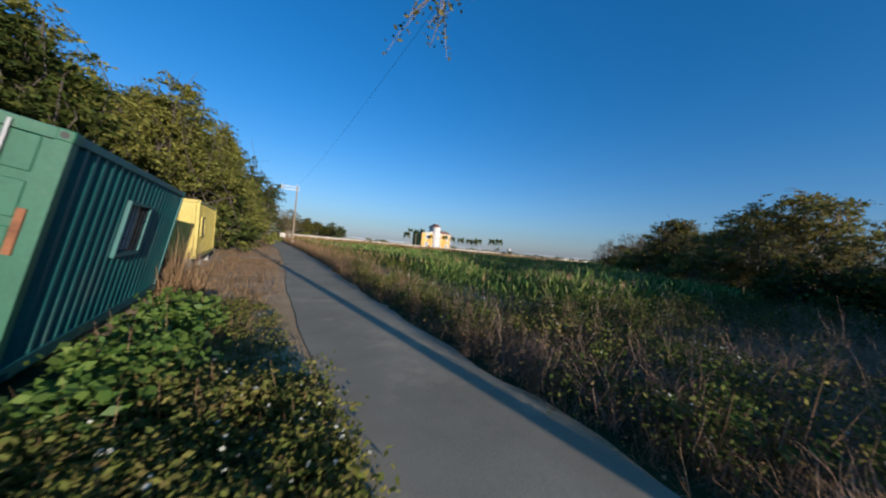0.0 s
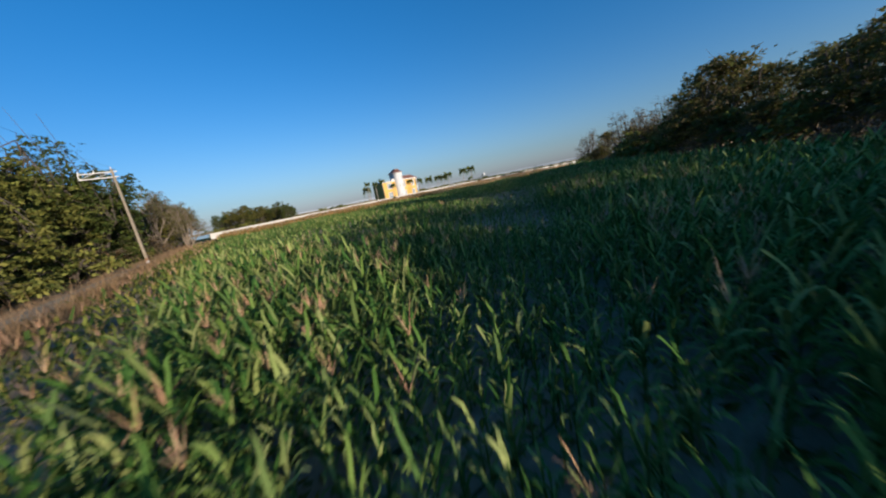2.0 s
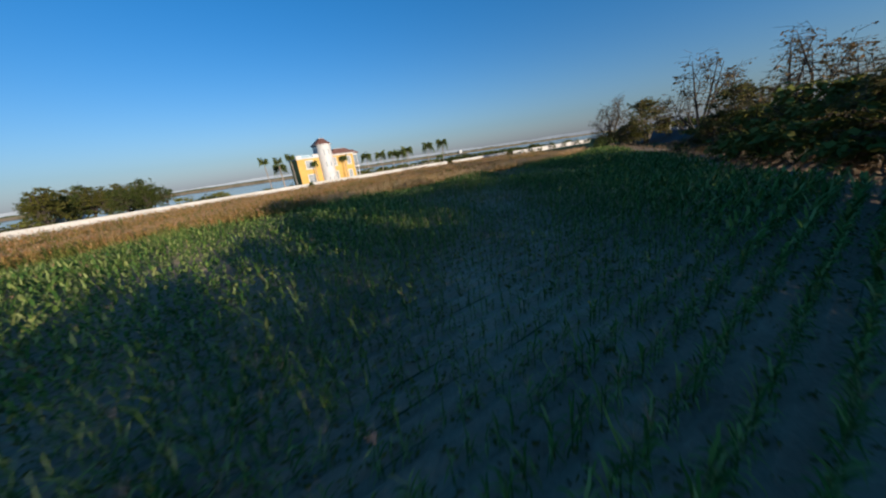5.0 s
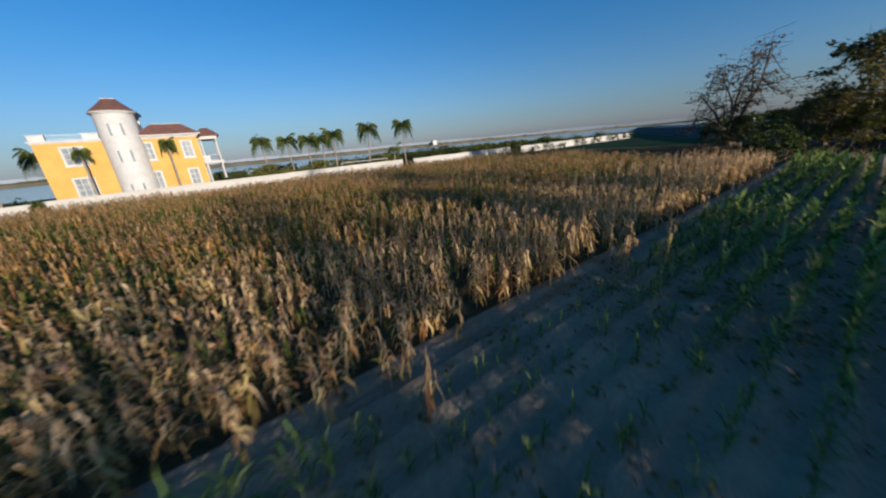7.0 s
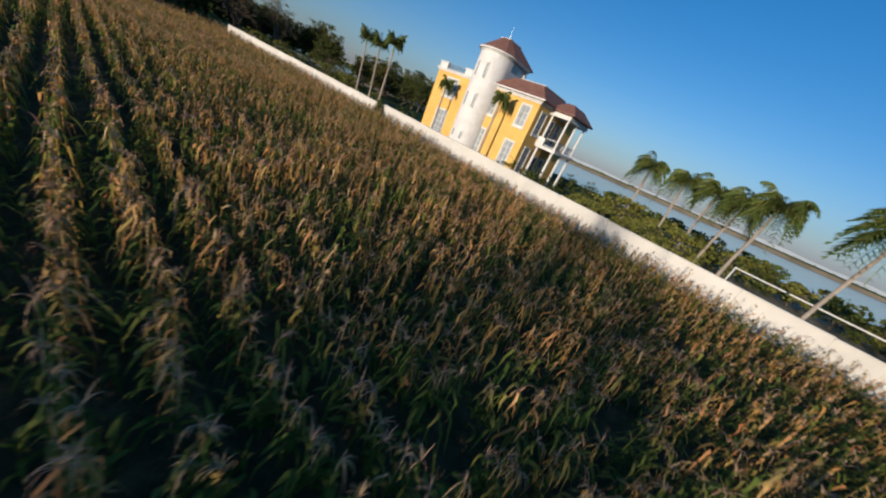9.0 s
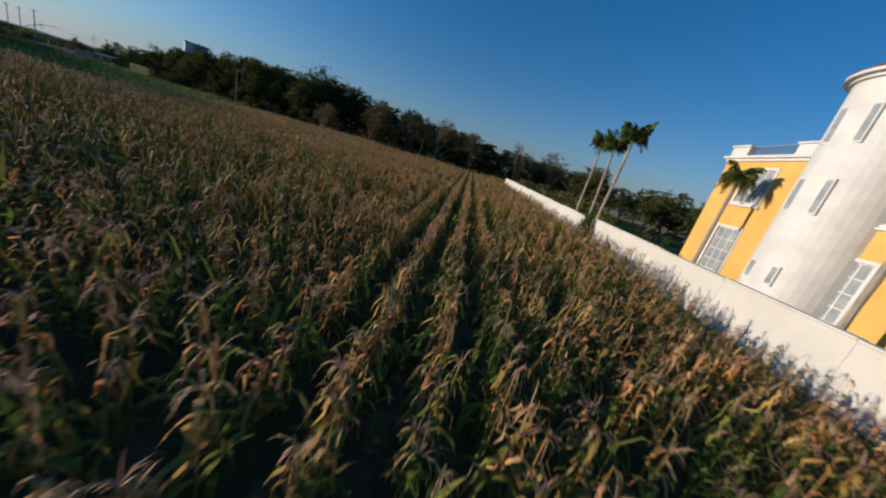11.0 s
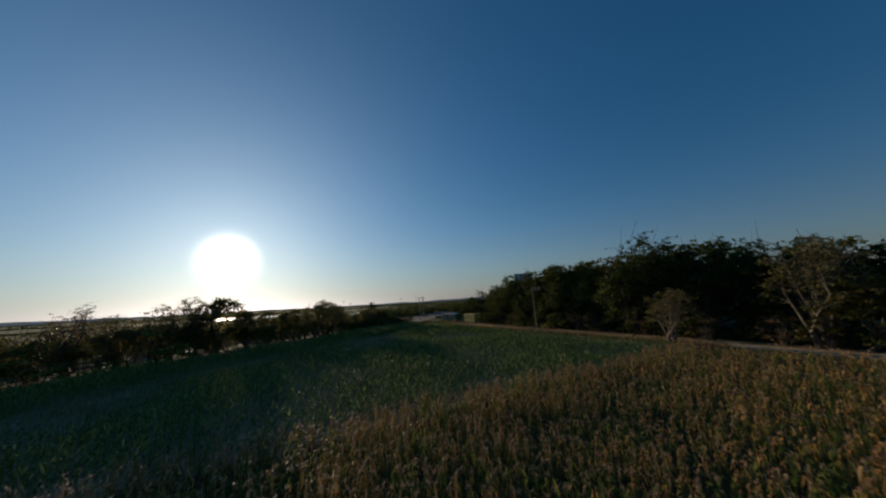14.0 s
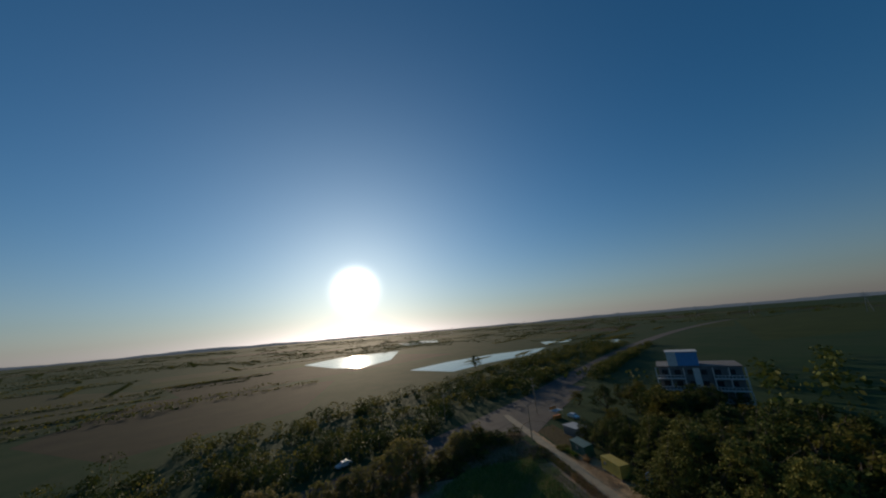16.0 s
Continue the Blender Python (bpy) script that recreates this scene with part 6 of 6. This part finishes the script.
    ivy = scatter(rng, 26, 72.2, 73.6, 138.1, 138.45)
    weeds("creeper", ivy, 90, 1.9, 0.09, [TREE_GREEN, BARK, PETAL], 62, "dark green creeper climbing over the white wall", 0.0, 0.16)


verges()


def broad_weed(x, y, turn, size):
    """One large-leaved plant by the verge."""
    w = thing("broadleaf_plant", (x, y, -0.03), turn, label="bright green plant with a few large broad leaves", category="plant")
    rng = np.random.default_rng(int(abs(x * 100 + y * 10)))
    for i in range(7):
        az = i * 0.9 + rng.normal(0, 0.2)
        bm = bmesh.new()
        limb(bm, [(0, 0, 0), (0.1 * math.cos(az) * size, 0.1 * math.sin(az) * size, 0.25 * size), (0.25 * math.cos(az) * size, 0.25 * math.sin(az) * size, (0.36 + 0.05 * i) * size)], [0.012, 0.009, 0.006], 5)
        stem = part("stem", bm, WEED_GREEN, w)
        bm = bmesh.new()
        c = Vector((0.25 * math.cos(az), 0.25 * math.sin(az), 0.36 + 0.05 * i)) * size
        out, side = Vector((math.cos(az), math.sin(az), -0.25)), Vector((-math.sin(az), math.cos(az), 0.0))
        mid = [c + out * (0.22 * size * k / 4) - Vector((0, 0, 0.02 * k * k * size / 4)) for k in range(5)]
        wide = [0.02, 0.085, 0.1, 0.065, 0.004]
        l = [bm.verts.new(p + side * q * size + Vector((0, 0, 0.02 * size))) for p, q in zip(mid, wide)]
        m = [bm.verts.new(p) for p in mid]
        r = [bm.verts.new(p - side * q * size + Vector((0, 0, 0.02 * size))) for p, q in zip(mid, wide)]
        for k in range(4):
            bm.faces.new((l[k], m[k], m[k + 1], l[k + 1]))
            bm.faces.new((m[k], r[k], r[k + 1], m[k + 1]))
        part("leaf", bm, BROAD_LEAF, stem)


broad_weed(4.3, 1.35, 20, 1.0)
broad_weed(4.75, 0.9, 140, 0.8)
broad_weed(-0.9, 3.9, 60, 0.7)


def pebbles():
    """Loose stones on the lane's shoulders."""
    rng = np.random.default_rng(66)
    n = 900
    y = rng.uniform(-1.0, 26.0, n)
    side = np.where(rng.random(n) < 0.6, rng.uniform(-1.95, -1.3, n), rng.uniform(1.3, 1.9, n))
    c = np.column_stack([np.interp(y, [0, 10, 25, 40], [2.0, 2.1, 2.85, 3.4]) + side, y, np.full(n, 0.012)])
    r = rng.uniform(0.008, 0.03, n)
    way = np.array([(1, 0, 0), (-0.4, 0.9, 0), (-0.5, -0.8, 0), (0.1, 0.1, 0.7)])
    v = c[:, None] + way[None] * r[:, None, None] * rng.uniform(0.6, 1.3, (n, 4, 1))
    b = Blades()
    b.add(v, [(0, 1, 3), (1, 2, 3), (2, 0, 3)], 0)
    tagged(b.mesh("pebbles", [DUST]), "loose pebbles along the sandy lane edge", "pebbles", kind="stuff")


pebbles()


# ---- the distance ----
WATER = bpy.data.materials.new("still_water")
WATER.use_nodes = True
_p = WATER.node_tree.nodes["Principled BSDF"]
_p.inputs["Base Color"].default_value, _p.inputs["Roughness"].default_value, _p.inputs["IOR"].default_value = (0.10, 0.10, 0.085, 1), 0.1, 1.33
# Pale base colour adds painted sky reflection to the lagoon's own gloss.
LAGOON = surface("sky_pale_lagoon", [(0.3, (0.30, 0.33, 0.34)), (0.7, (0.38, 0.41, 0.41))], 0.01, 0.3, 0.12, 0.0, specular=0.9)
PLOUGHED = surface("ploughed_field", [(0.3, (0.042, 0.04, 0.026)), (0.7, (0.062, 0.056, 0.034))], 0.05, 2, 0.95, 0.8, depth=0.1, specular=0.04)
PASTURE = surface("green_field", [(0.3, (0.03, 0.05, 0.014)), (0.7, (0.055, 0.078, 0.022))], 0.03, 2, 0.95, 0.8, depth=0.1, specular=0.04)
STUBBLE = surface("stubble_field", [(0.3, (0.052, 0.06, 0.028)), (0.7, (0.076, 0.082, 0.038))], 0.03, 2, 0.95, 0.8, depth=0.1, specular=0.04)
BANK = surface("dry_grass_bank", [(0.3, (0.15, 0.12, 0.07)), (0.7, (0.26, 0.21, 0.14))], 0.05, 2, 0.95, 0.6, depth=0.1, specular=0.03)
CONCRETE = surface("grey_concrete", [(0.3, (0.10, 0.10, 0.10)), (0.7, (0.165, 0.165, 0.165))], 0.6, 20, 0.9, 0.3, stain=((0.2, 0.2, 0.2), 0.5))


def distance():
    for outline in ([(27, -202), (-13, -238), (-70, -267), (-142, -283), (-97, -224), (-41, -194), (-4, -164)], [(158, -384), (124, -468), (28, -499), (43, -331), (72, -272), (104, -293)], [(19, -834), (-98, -932), (-78, -735), (4, -674)], [(-182, -378), (-238, -384), (-210, -339), (-164, -325)], [(-216, -315), (-254, -297), (-223, -258), (-191, -270)], [(-260, 196), (700, 196), (900, 530), (-500, 530)]):
        tagged(sheet("pond", outline, -0.03, LAGOON if outline[0][1] > 0 else WATER), "still shallow pond reflecting the sky", "pond", kind="structure")
    for bar in ([(-22, -213), (-36, -219), (-58, -241), (-66, -254), (-48, -243), (-30, -226)], [(-76, -219), (-92, -232), (-110, -256), (-121, -270), (-100, -256), (-84, -236)], [(-14, -196), (-24, -203), (-40, -209), (-26, -200)]):
        tagged(sheet("mud_bar", bar, -0.02, PASTURE), "low weedy mud bar in the pond", "mud", kind="structure")
    rng = random.Random(9)
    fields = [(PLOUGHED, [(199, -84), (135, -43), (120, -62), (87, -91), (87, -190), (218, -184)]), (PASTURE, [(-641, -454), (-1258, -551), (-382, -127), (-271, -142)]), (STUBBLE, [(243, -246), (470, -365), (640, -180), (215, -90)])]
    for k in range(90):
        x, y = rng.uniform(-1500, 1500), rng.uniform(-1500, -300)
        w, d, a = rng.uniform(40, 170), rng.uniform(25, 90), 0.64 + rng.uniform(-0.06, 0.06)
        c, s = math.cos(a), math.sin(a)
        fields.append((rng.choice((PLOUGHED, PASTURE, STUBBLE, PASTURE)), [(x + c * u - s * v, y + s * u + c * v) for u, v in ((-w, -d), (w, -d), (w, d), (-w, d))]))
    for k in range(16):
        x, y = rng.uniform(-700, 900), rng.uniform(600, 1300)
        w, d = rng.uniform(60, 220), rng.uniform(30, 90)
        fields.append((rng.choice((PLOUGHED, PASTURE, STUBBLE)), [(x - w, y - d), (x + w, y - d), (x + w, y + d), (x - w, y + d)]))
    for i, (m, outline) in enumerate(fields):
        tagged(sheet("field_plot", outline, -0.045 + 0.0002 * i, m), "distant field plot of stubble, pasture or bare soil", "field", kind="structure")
    # embankment beyond the villa
    bm = bmesh.new()
    rows = []
    for i in range(121):
        x = -1500 + i * 28
        h = 3.0 + 0.25 * math.sin(i * 0.7)
        rows.append([bm.verts.new((x, 545 + q, z)) for q, z in ((0, -0.1), (7, h), (13, h), (21, -0.1))])
    for a, b in zip(rows, rows[1:]):
        for k in range(3):
            bm.faces.new((a[k], b[k], b[k + 1], a[k + 1]))
    tagged(link_mesh("embankment", bm, BANK), "long low dry-grass embankment across the plain", "embankment", kind="structure")


distance()


def far_woods():
    """Tree belts of the plain, too far to tell singly."""
    rng = np.random.default_rng(71)
    b = Blades()
    for k in range(400):
        if k % 4:
            x0, y0 = rng.uniform(-1500, 1500), -rng.uniform(480, 2300)
        else:
            x0, y0 = rng.uniform(-1200, 1500), rng.uniform(600, 1700)
        if k < 26:
            x0, y0 = rng.uniform(-360, -90), rng.uniform(-60, 330)
        a, n, run = rng.choice((0.64, 2.2, 0.1)) + rng.normal(0, 0.1), 240, rng.uniform(20, 140)
        u = rng.uniform(-run, run, n)
        h = rng.uniform(2.5, 7)
        spot = np.column_stack([x0 + np.cos(a) * u + rng.normal(0, 3, n), y0 + np.sin(a) * u + rng.normal(0, 3, n), rng.random(n) ** 0.7 * h * (0.6 + 0.4 * np.sin(u * 0.21 + k))])
        spot[:, 2] = np.maximum(spot[:, 2], 0.3)
        v, t = quad_leaves(rng, spot, rng.uniform(0.7, 1.5, n), 0.6, 0.7)
        b.add(v, t, 0)
    tagged(b.mesh("far_woods", [TREE_GREEN]), "dark belts of distant trees across the plain", "woods", kind="stuff")


far_woods()

# Aerial haze put into the colour: pale blue-grey with a weak glow.
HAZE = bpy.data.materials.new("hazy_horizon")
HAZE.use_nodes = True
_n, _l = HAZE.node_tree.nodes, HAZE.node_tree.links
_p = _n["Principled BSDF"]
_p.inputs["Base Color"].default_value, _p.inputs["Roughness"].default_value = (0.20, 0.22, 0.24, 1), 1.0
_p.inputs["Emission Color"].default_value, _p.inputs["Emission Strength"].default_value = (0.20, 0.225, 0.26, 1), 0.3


def skyline():
    """A low uneven rim of far woods, its haze painted in, where the plain ends."""
    bm = bmesh.new()
    rng = random.Random(3)
    n, low, high = 360, [], []
    h = 18.0
    for i in range(n):
        a = 2 * math.pi * i / n
        h = min(30, max(10, h + rng.uniform(-5, 5)))
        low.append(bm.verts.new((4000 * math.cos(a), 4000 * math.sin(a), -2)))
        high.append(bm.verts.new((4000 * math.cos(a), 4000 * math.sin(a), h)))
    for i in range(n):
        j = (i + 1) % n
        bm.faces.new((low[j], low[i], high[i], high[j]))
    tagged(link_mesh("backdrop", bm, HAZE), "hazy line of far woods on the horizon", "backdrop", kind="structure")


skyline()


def pylon(x, y, height):
    p = thing("pylon", (x, y, 0), math.degrees(math.atan2(y, x)) + 90, label="distant steel lattice power pylon", category="pylon", group="power pylons on the plain")
    bm = bmesh.new()
    r = 0.16
    base, waist = height * 0.11, height * 0.025
    for sx in (-1, 1):
        for sy in (-1, 1):
            rod(bm, (sx * base, sy * base, -0.5), (sx * waist, sy * waist, height * 0.7), r, r, 4)
            rod(bm, (sx * waist, sy * waist, height * 0.7), (0, 0, height), r, r, 4)
    part("mast", bm, GREY_STEEL, p)
    bm = bmesh.new()
    for k in range(6):
        f, g = k / 6, (k + 1) / 6
        a, b = base + (waist - base) * f, base + (waist - base) * g
        for sx in (-1, 1):
            rod(bm, (sx * a, a, height * 0.7 * f), (sx * b, -b, height * 0.7 * g), r * 0.6, r * 0.6, 4)
            rod(bm, (a, sx * a, height * 0.7 * f), (-b, sx * b, height * 0.7 * g), r * 0.6, r * 0.6, 4)
    part("lattice", bm, GREY_STEEL, p)
    for z, w in ((0.7, 0.2), (0.8, 0.16), (0.9, 0.12)):
        part("crossarm", a_box(-height * w, -0.2, height * z, height * w, 0.2, height * z + 0.5), GREY_STEEL, p)


for bearing, distance_m, tall in ((-117.3, 900, 34), (-126.6, 1050, 34), (-132.1, 1250, 36), (-141.8, 1150, 38), (-145.4, 1400, 32), (-156.5, 1300, 36), (-159.2, 1500, 34), (-169.2, 1500, 34), (179.6, 1700, 34), (170.5, 1700, 34), (146.9, 2000, 28)):
    q = radians(bearing)
    pylon(41 + math.sin(q) * distance_m, 87 + math.cos(q) * distance_m, tall)


# ---- buildings and things at the lane's mouth ----
def apartment_block():
    h = thing("apartment_block", (-50.4, -10.6, 0), math.degrees(math.atan2(0.678, -0.735)), label="unfinished grey four-storey block with white balconies and a blue roof room", category="building")
    wide, deep, floors, rise = 22.0, 12.0, 4, 3.5
    x0 = -3.5
    part("floor_slab", a_box(x0 + 0.3, 0.3, 10.3, x0 + wide - 0.3, deep - 0.3, 10.5), CONCRETE, h)
    holes = []
    for f in range(floors):
        for k in range(6):
            a = x0 + 1.0 + k * 3.5
            holes.append((a, a + 1.7, f * rise + 1.0, f * rise + 2.6))
    bm = bmesh.new()
    holed_wall(bm, "x", 0.0, 0.3, x0, x0 + wide, -0.3, floors * rise, holes)
    part("front_wall", bm, CONCRETE, h)
    part("side_wall", a_box(x0, 0.3, -0.3, x0 + 0.3, deep, floors * rise), CONCRETE, h)
    part("side_wall", a_box(x0 + wide - 0.3, 0.3, -0.3, x0 + wide, deep, floors * rise), CONCRETE, h)
    part("back_wall", a_box(x0 + 0.3, deep - 0.3, -0.3, x0 + wide - 0.3, deep, floors * rise), CONCRETE, h)
    part("roof", a_box(x0 - 0.3, -0.3, floors * rise, x0 + wide + 0.3, deep + 0.3, floors * rise + 0.25), CONCRETE, h)
    for a, b, c, d in holes:
        part("pane", a_box(a, 0.15, c, b, 0.2, d), DARK_PANE, h)
    for f in range(1, floors):
        for a, b in ((x0 - 0.8, x0 + 7.2), (x0 + 14.5, x0 + wide + 0.6)):
            bal = part("balcony", a_box(a, -1.5, f * rise - 0.18, b, 0.0, f * rise), WHITE_PAINT, h)
            part("handrail", a_box(a, -1.5, f * rise + 0.95, b, -1.42, f * rise + 1.08), WHITE_PAINT, bal)
            n = int((b - a) / 0.9)
            for k in range(n + 1):
                x = a + (b - a - 0.16) * k / n
                part("baluster", a_box(x, -1.48, f * rise, x + 0.16, -1.36, f * rise + 0.95), WHITE_PAINT, bal)
            for k in range(3):
                x = a + (b - a - 0.3) * k / 2
                part("post", a_box(x, -1.48, f * rise + 1.08, x + 0.3, -1.2, (f + 1) * rise - 0.18), WHITE_PAINT, bal)
    part("stair_panel", a_box(x0 + 9.6, -0.12, 4.0, x0 + 11.4, 0.0, 13.6), WHITE_PAINT, h)
    part("roof_room", a_box(-0.2, 0.4, floors * rise + 0.25, 8.2, 6.4, 18.6), BLUE_SHEET, h)
    part("roof_room_front", a_box(-0.3, 0.3, floors * rise + 0.25, 2.4, 0.4, 18.7), WHITE_PAINT, h)
    part("roof_room_lid", a_box(-0.5, 0.1, 18.6, 8.5, 6.7, 18.8), WHITE_PAINT, h)


apartment_block()
CAR_WHITE = plain("car_paint_white", (0.75, 0.75, 0.74), 0.25)
TYRE = plain("tyre_rubber", (0.02, 0.02, 0.02), 0.85)
ORANGE = plain("orange_board", (0.75, 0.24, 0.04), 0.5)
TARP = surface("grey_tarpaulin", [(0.3, (0.30, 0.33, 0.33)), (0.7, (0.45, 0.47, 0.46))], 2, 30, 0.7, 0.3)


def car(x, y, turn, label):
    c = thing("car", (x, y, 0.0), turn, label=label, category="car", group="cars parked by the road")
    bm = bmesh.new()
    side = [(-2.1, 0.35), (2.1, 0.35), (2.15, 0.75), (1.2, 0.95), (0.55, 1.42), (-1.1, 1.45), (-1.75, 1.0), (-2.12, 0.9)]
    l = [bm.verts.new((u, -0.85, z)) for u, z in side]
    r = [bm.verts.new((u, 0.85 if z < 1.2 else 0.7, z)) for u, z in side]
    for v, (u, z) in zip(l, side):
        if z > 1.2:
            v.co.y = -0.7
    bm.faces.new(l)
    bm.faces.new(r[::-1])
    for i in range(8):
        j = (i + 1) % 8
        bm.faces.new((l[j], l[i], r[i], r[j]))
    bmesh.ops.recalc_face_normals(bm, faces=bm.faces[:])
    bmesh.ops.bevel(bm, geom=bm.edges[:], offset=0.06, segments=2, affect="EDGES")
    body = part("body", bm, CAR_WHITE, c)
    for s in (-1, 1):
        part("side_window", a_box(-1.2, s * 0.79 - 0.02, 0.98, 0.7, s * 0.79 + 0.02, 1.3), DARK_PANE, body)
    part("windscreen", a_box(0.82, -0.6, 1.0, 0.86, 0.6, 1.36), DARK_PANE, body)
    for u in (-1.3, 1.3):
        for s in (-0.8, 0.8):
            w = part("wheel", a_rod((u, s - 0.1, 0.32), (u, s + 0.1, 0.32), 0.32, sides=18), TYRE, c)
            part("rim", a_rod((u, s - 0.11 if s < 0 else s + 0.09, 0.32), (u, s - 0.09 if s < 0 else s + 0.11, 0.32), 0.19, sides=14), GREY_STEEL, w)
    for s in (-0.6, 0.6):
        part("headlight", a_box(2.08, s - 0.16, 0.66, 2.14, s + 0.16, 0.76), PANE, body)


car(56.0, -8.6, 37, "white hatchback parked on the road beyond the trees")
car(78.0, 9.0, 37, "white hatchback standing on the road beyond the trees")
car(-17.5, -20.0, 100, "white hatchback parked on the apron")


def stall():
    s = thing("roadside_stall", (-12.5, -22.0, 0), 20, label="small roadside stall with an orange board and grey awning", category="stall")
    part("counter", a_box(-1.6, -0.5, -0.02, 1.6, 0.5, 1.05, bevel=0.03), ORANGE, s, "orange painted counter")
    for x in (-1.7, 1.7):
        for y in (-1.0, 1.2):
            part("post", a_rod((x, y, -0.05), (x, y, 2.6), 0.04), GREY_STEEL, s)
    part("awning", a_box(-2.0, -1.3, 2.6, 2.0, 1.5, 2.66), TARP, s)
    part("sign_board", a_box(-1.5, -1.35, 2.7, 1.5, -1.3, 3.5), ORANGE, s)


stall()


def shed():
    s = thing("tin_shed", (-9.5, -6.0, 0), 12, label="low grey sheet-metal shed beside the container", category="shed")
    part("wall", corrugated(bmesh.new(), "y", 2.0, -2.5, 2.5, -0.05, 2.3), GREY_STEEL, s)
    part("wall", corrugated(bmesh.new(), "y", -2.0, -2.5, 2.5, -0.05, 2.3), GREY_STEEL, s)
    part("wall", corrugated(bmesh.new(), "x", 2.5, -2.0, 2.0, -0.05, 2.3), GREY_STEEL, s)
    part("roof", a_box(-2.2, -2.8, 2.3, 2.2, 2.8, 2.36), TARP, s)


shed()


# ---- in the villa's garden ----


SAND = surface("yard_earth", [(0.3, (0.13, 0.125, 0.075)), (0.5, (0.20, 0.175, 0.115)), (0.7, (0.36, 0.32, 0.25))], 0.7, 12, 0.95, 0.6, depth=0.04, specular=0.05)
tagged(sheet("garden_yard", [(107, 139.1), (150, 139.1), (165, 160), (160, 178), (128, 181), (104, 179), (106, 150)], -0.03, SAND), "patchy weedy earth yard behind the boundary wall", "soil", kind="structure")
def garden():
    g = thing("goal_frame", (112.2, 149.0, 0), 0, label="white tubular goal frame standing in the villa garden", category="goal")
    for x in (0.0, 10.4):
        part("upright", a_rod((x, 0, -0.05), (x, 0, 2.1), 0.06, sides=10), WHITE_PAINT, g)
    part("crossbar", a_rod((-0.06, 0, 2.1), (10.46, 0, 2.1), 0.06, sides=10), WHITE_PAINT, g)
    lamp = thing("camera_mast", (137.0, 150.6, 0), 0, label="white box on a steel mast behind the hedge", category="mast")
    part("mast", a_rod((0, 0, -0.1), (0, 0, 3.9), 0.07), GREY_STEEL, lamp)
    part("cabinet", a_box(-0.5, -0.4, 3.9, 0.7, 0.4, 5.0, bevel=0.05), WHITE_PAINT, lamp)
    part("panel", a_box(-1.1, -0.3, 4.0, -0.52, 0.3, 4.6, bevel=0.03), DARK_PANE, lamp)
    rng = random.Random(2)
    for i in range(5):
        c = thing("garden_seat", (97.0 + i * 1.4 + rng.uniform(-0.3, 0.3), 141.4 + rng.uniform(-0.4, 0.4), 0), rng.uniform(0, 360), label="white garden chair on the villa lawn", category="chair", group="chairs in the villa garden")
        part("seat", a_box(-0.25, -0.25, 0.42, 0.25, 0.25, 0.47, bevel=0.01), WHITE_PAINT, c)
        part("backrest", a_box(-0.25, 0.22, 0.47, 0.25, 0.26, 0.95, bevel=0.01), WHITE_PAINT, c)
        for x in (-0.22, 0.22):
            for y in (-0.22, 0.22):
                part("leg", a_rod((x, y, -0.05), (x, y, 0.42), 0.025, sides=6), WHITE_PAINT, c)


garden()


def road_posts():
    proto = None
    for i in range(2, 7):
        (xa, ya, za), (xb, yb, zb) = RAMP[i], RAMP[i + 1]
        for k in range(3 if i < 6 else 6):
            f = k / (3 if i < 6 else 6)
            side = ramp_side(i)
            x, y, z = xa + (xb - xa) * f + side.x * 4.7, ya + (yb - ya) * f + side.y * 4.7, za + (zb - za) * f
            if proto is None:
                proto = thing("guard_post", (x, y, z), 37, label="white-painted concrete guard post along the raised road", category="post", group="guard posts along the road")
                part("post", a_box(-0.12, -0.12, -0.1, 0.12, 0.12, 1.25, bevel=0.02), WHITE_PAINT, proto)
                part("band", a_box(-0.125, -0.125, 0.85, 0.125, 0.125, 1.02), RUST, proto)
            else:
                copy_thing(proto, pose(x, y, z, 0, 0, 37))


road_posts()
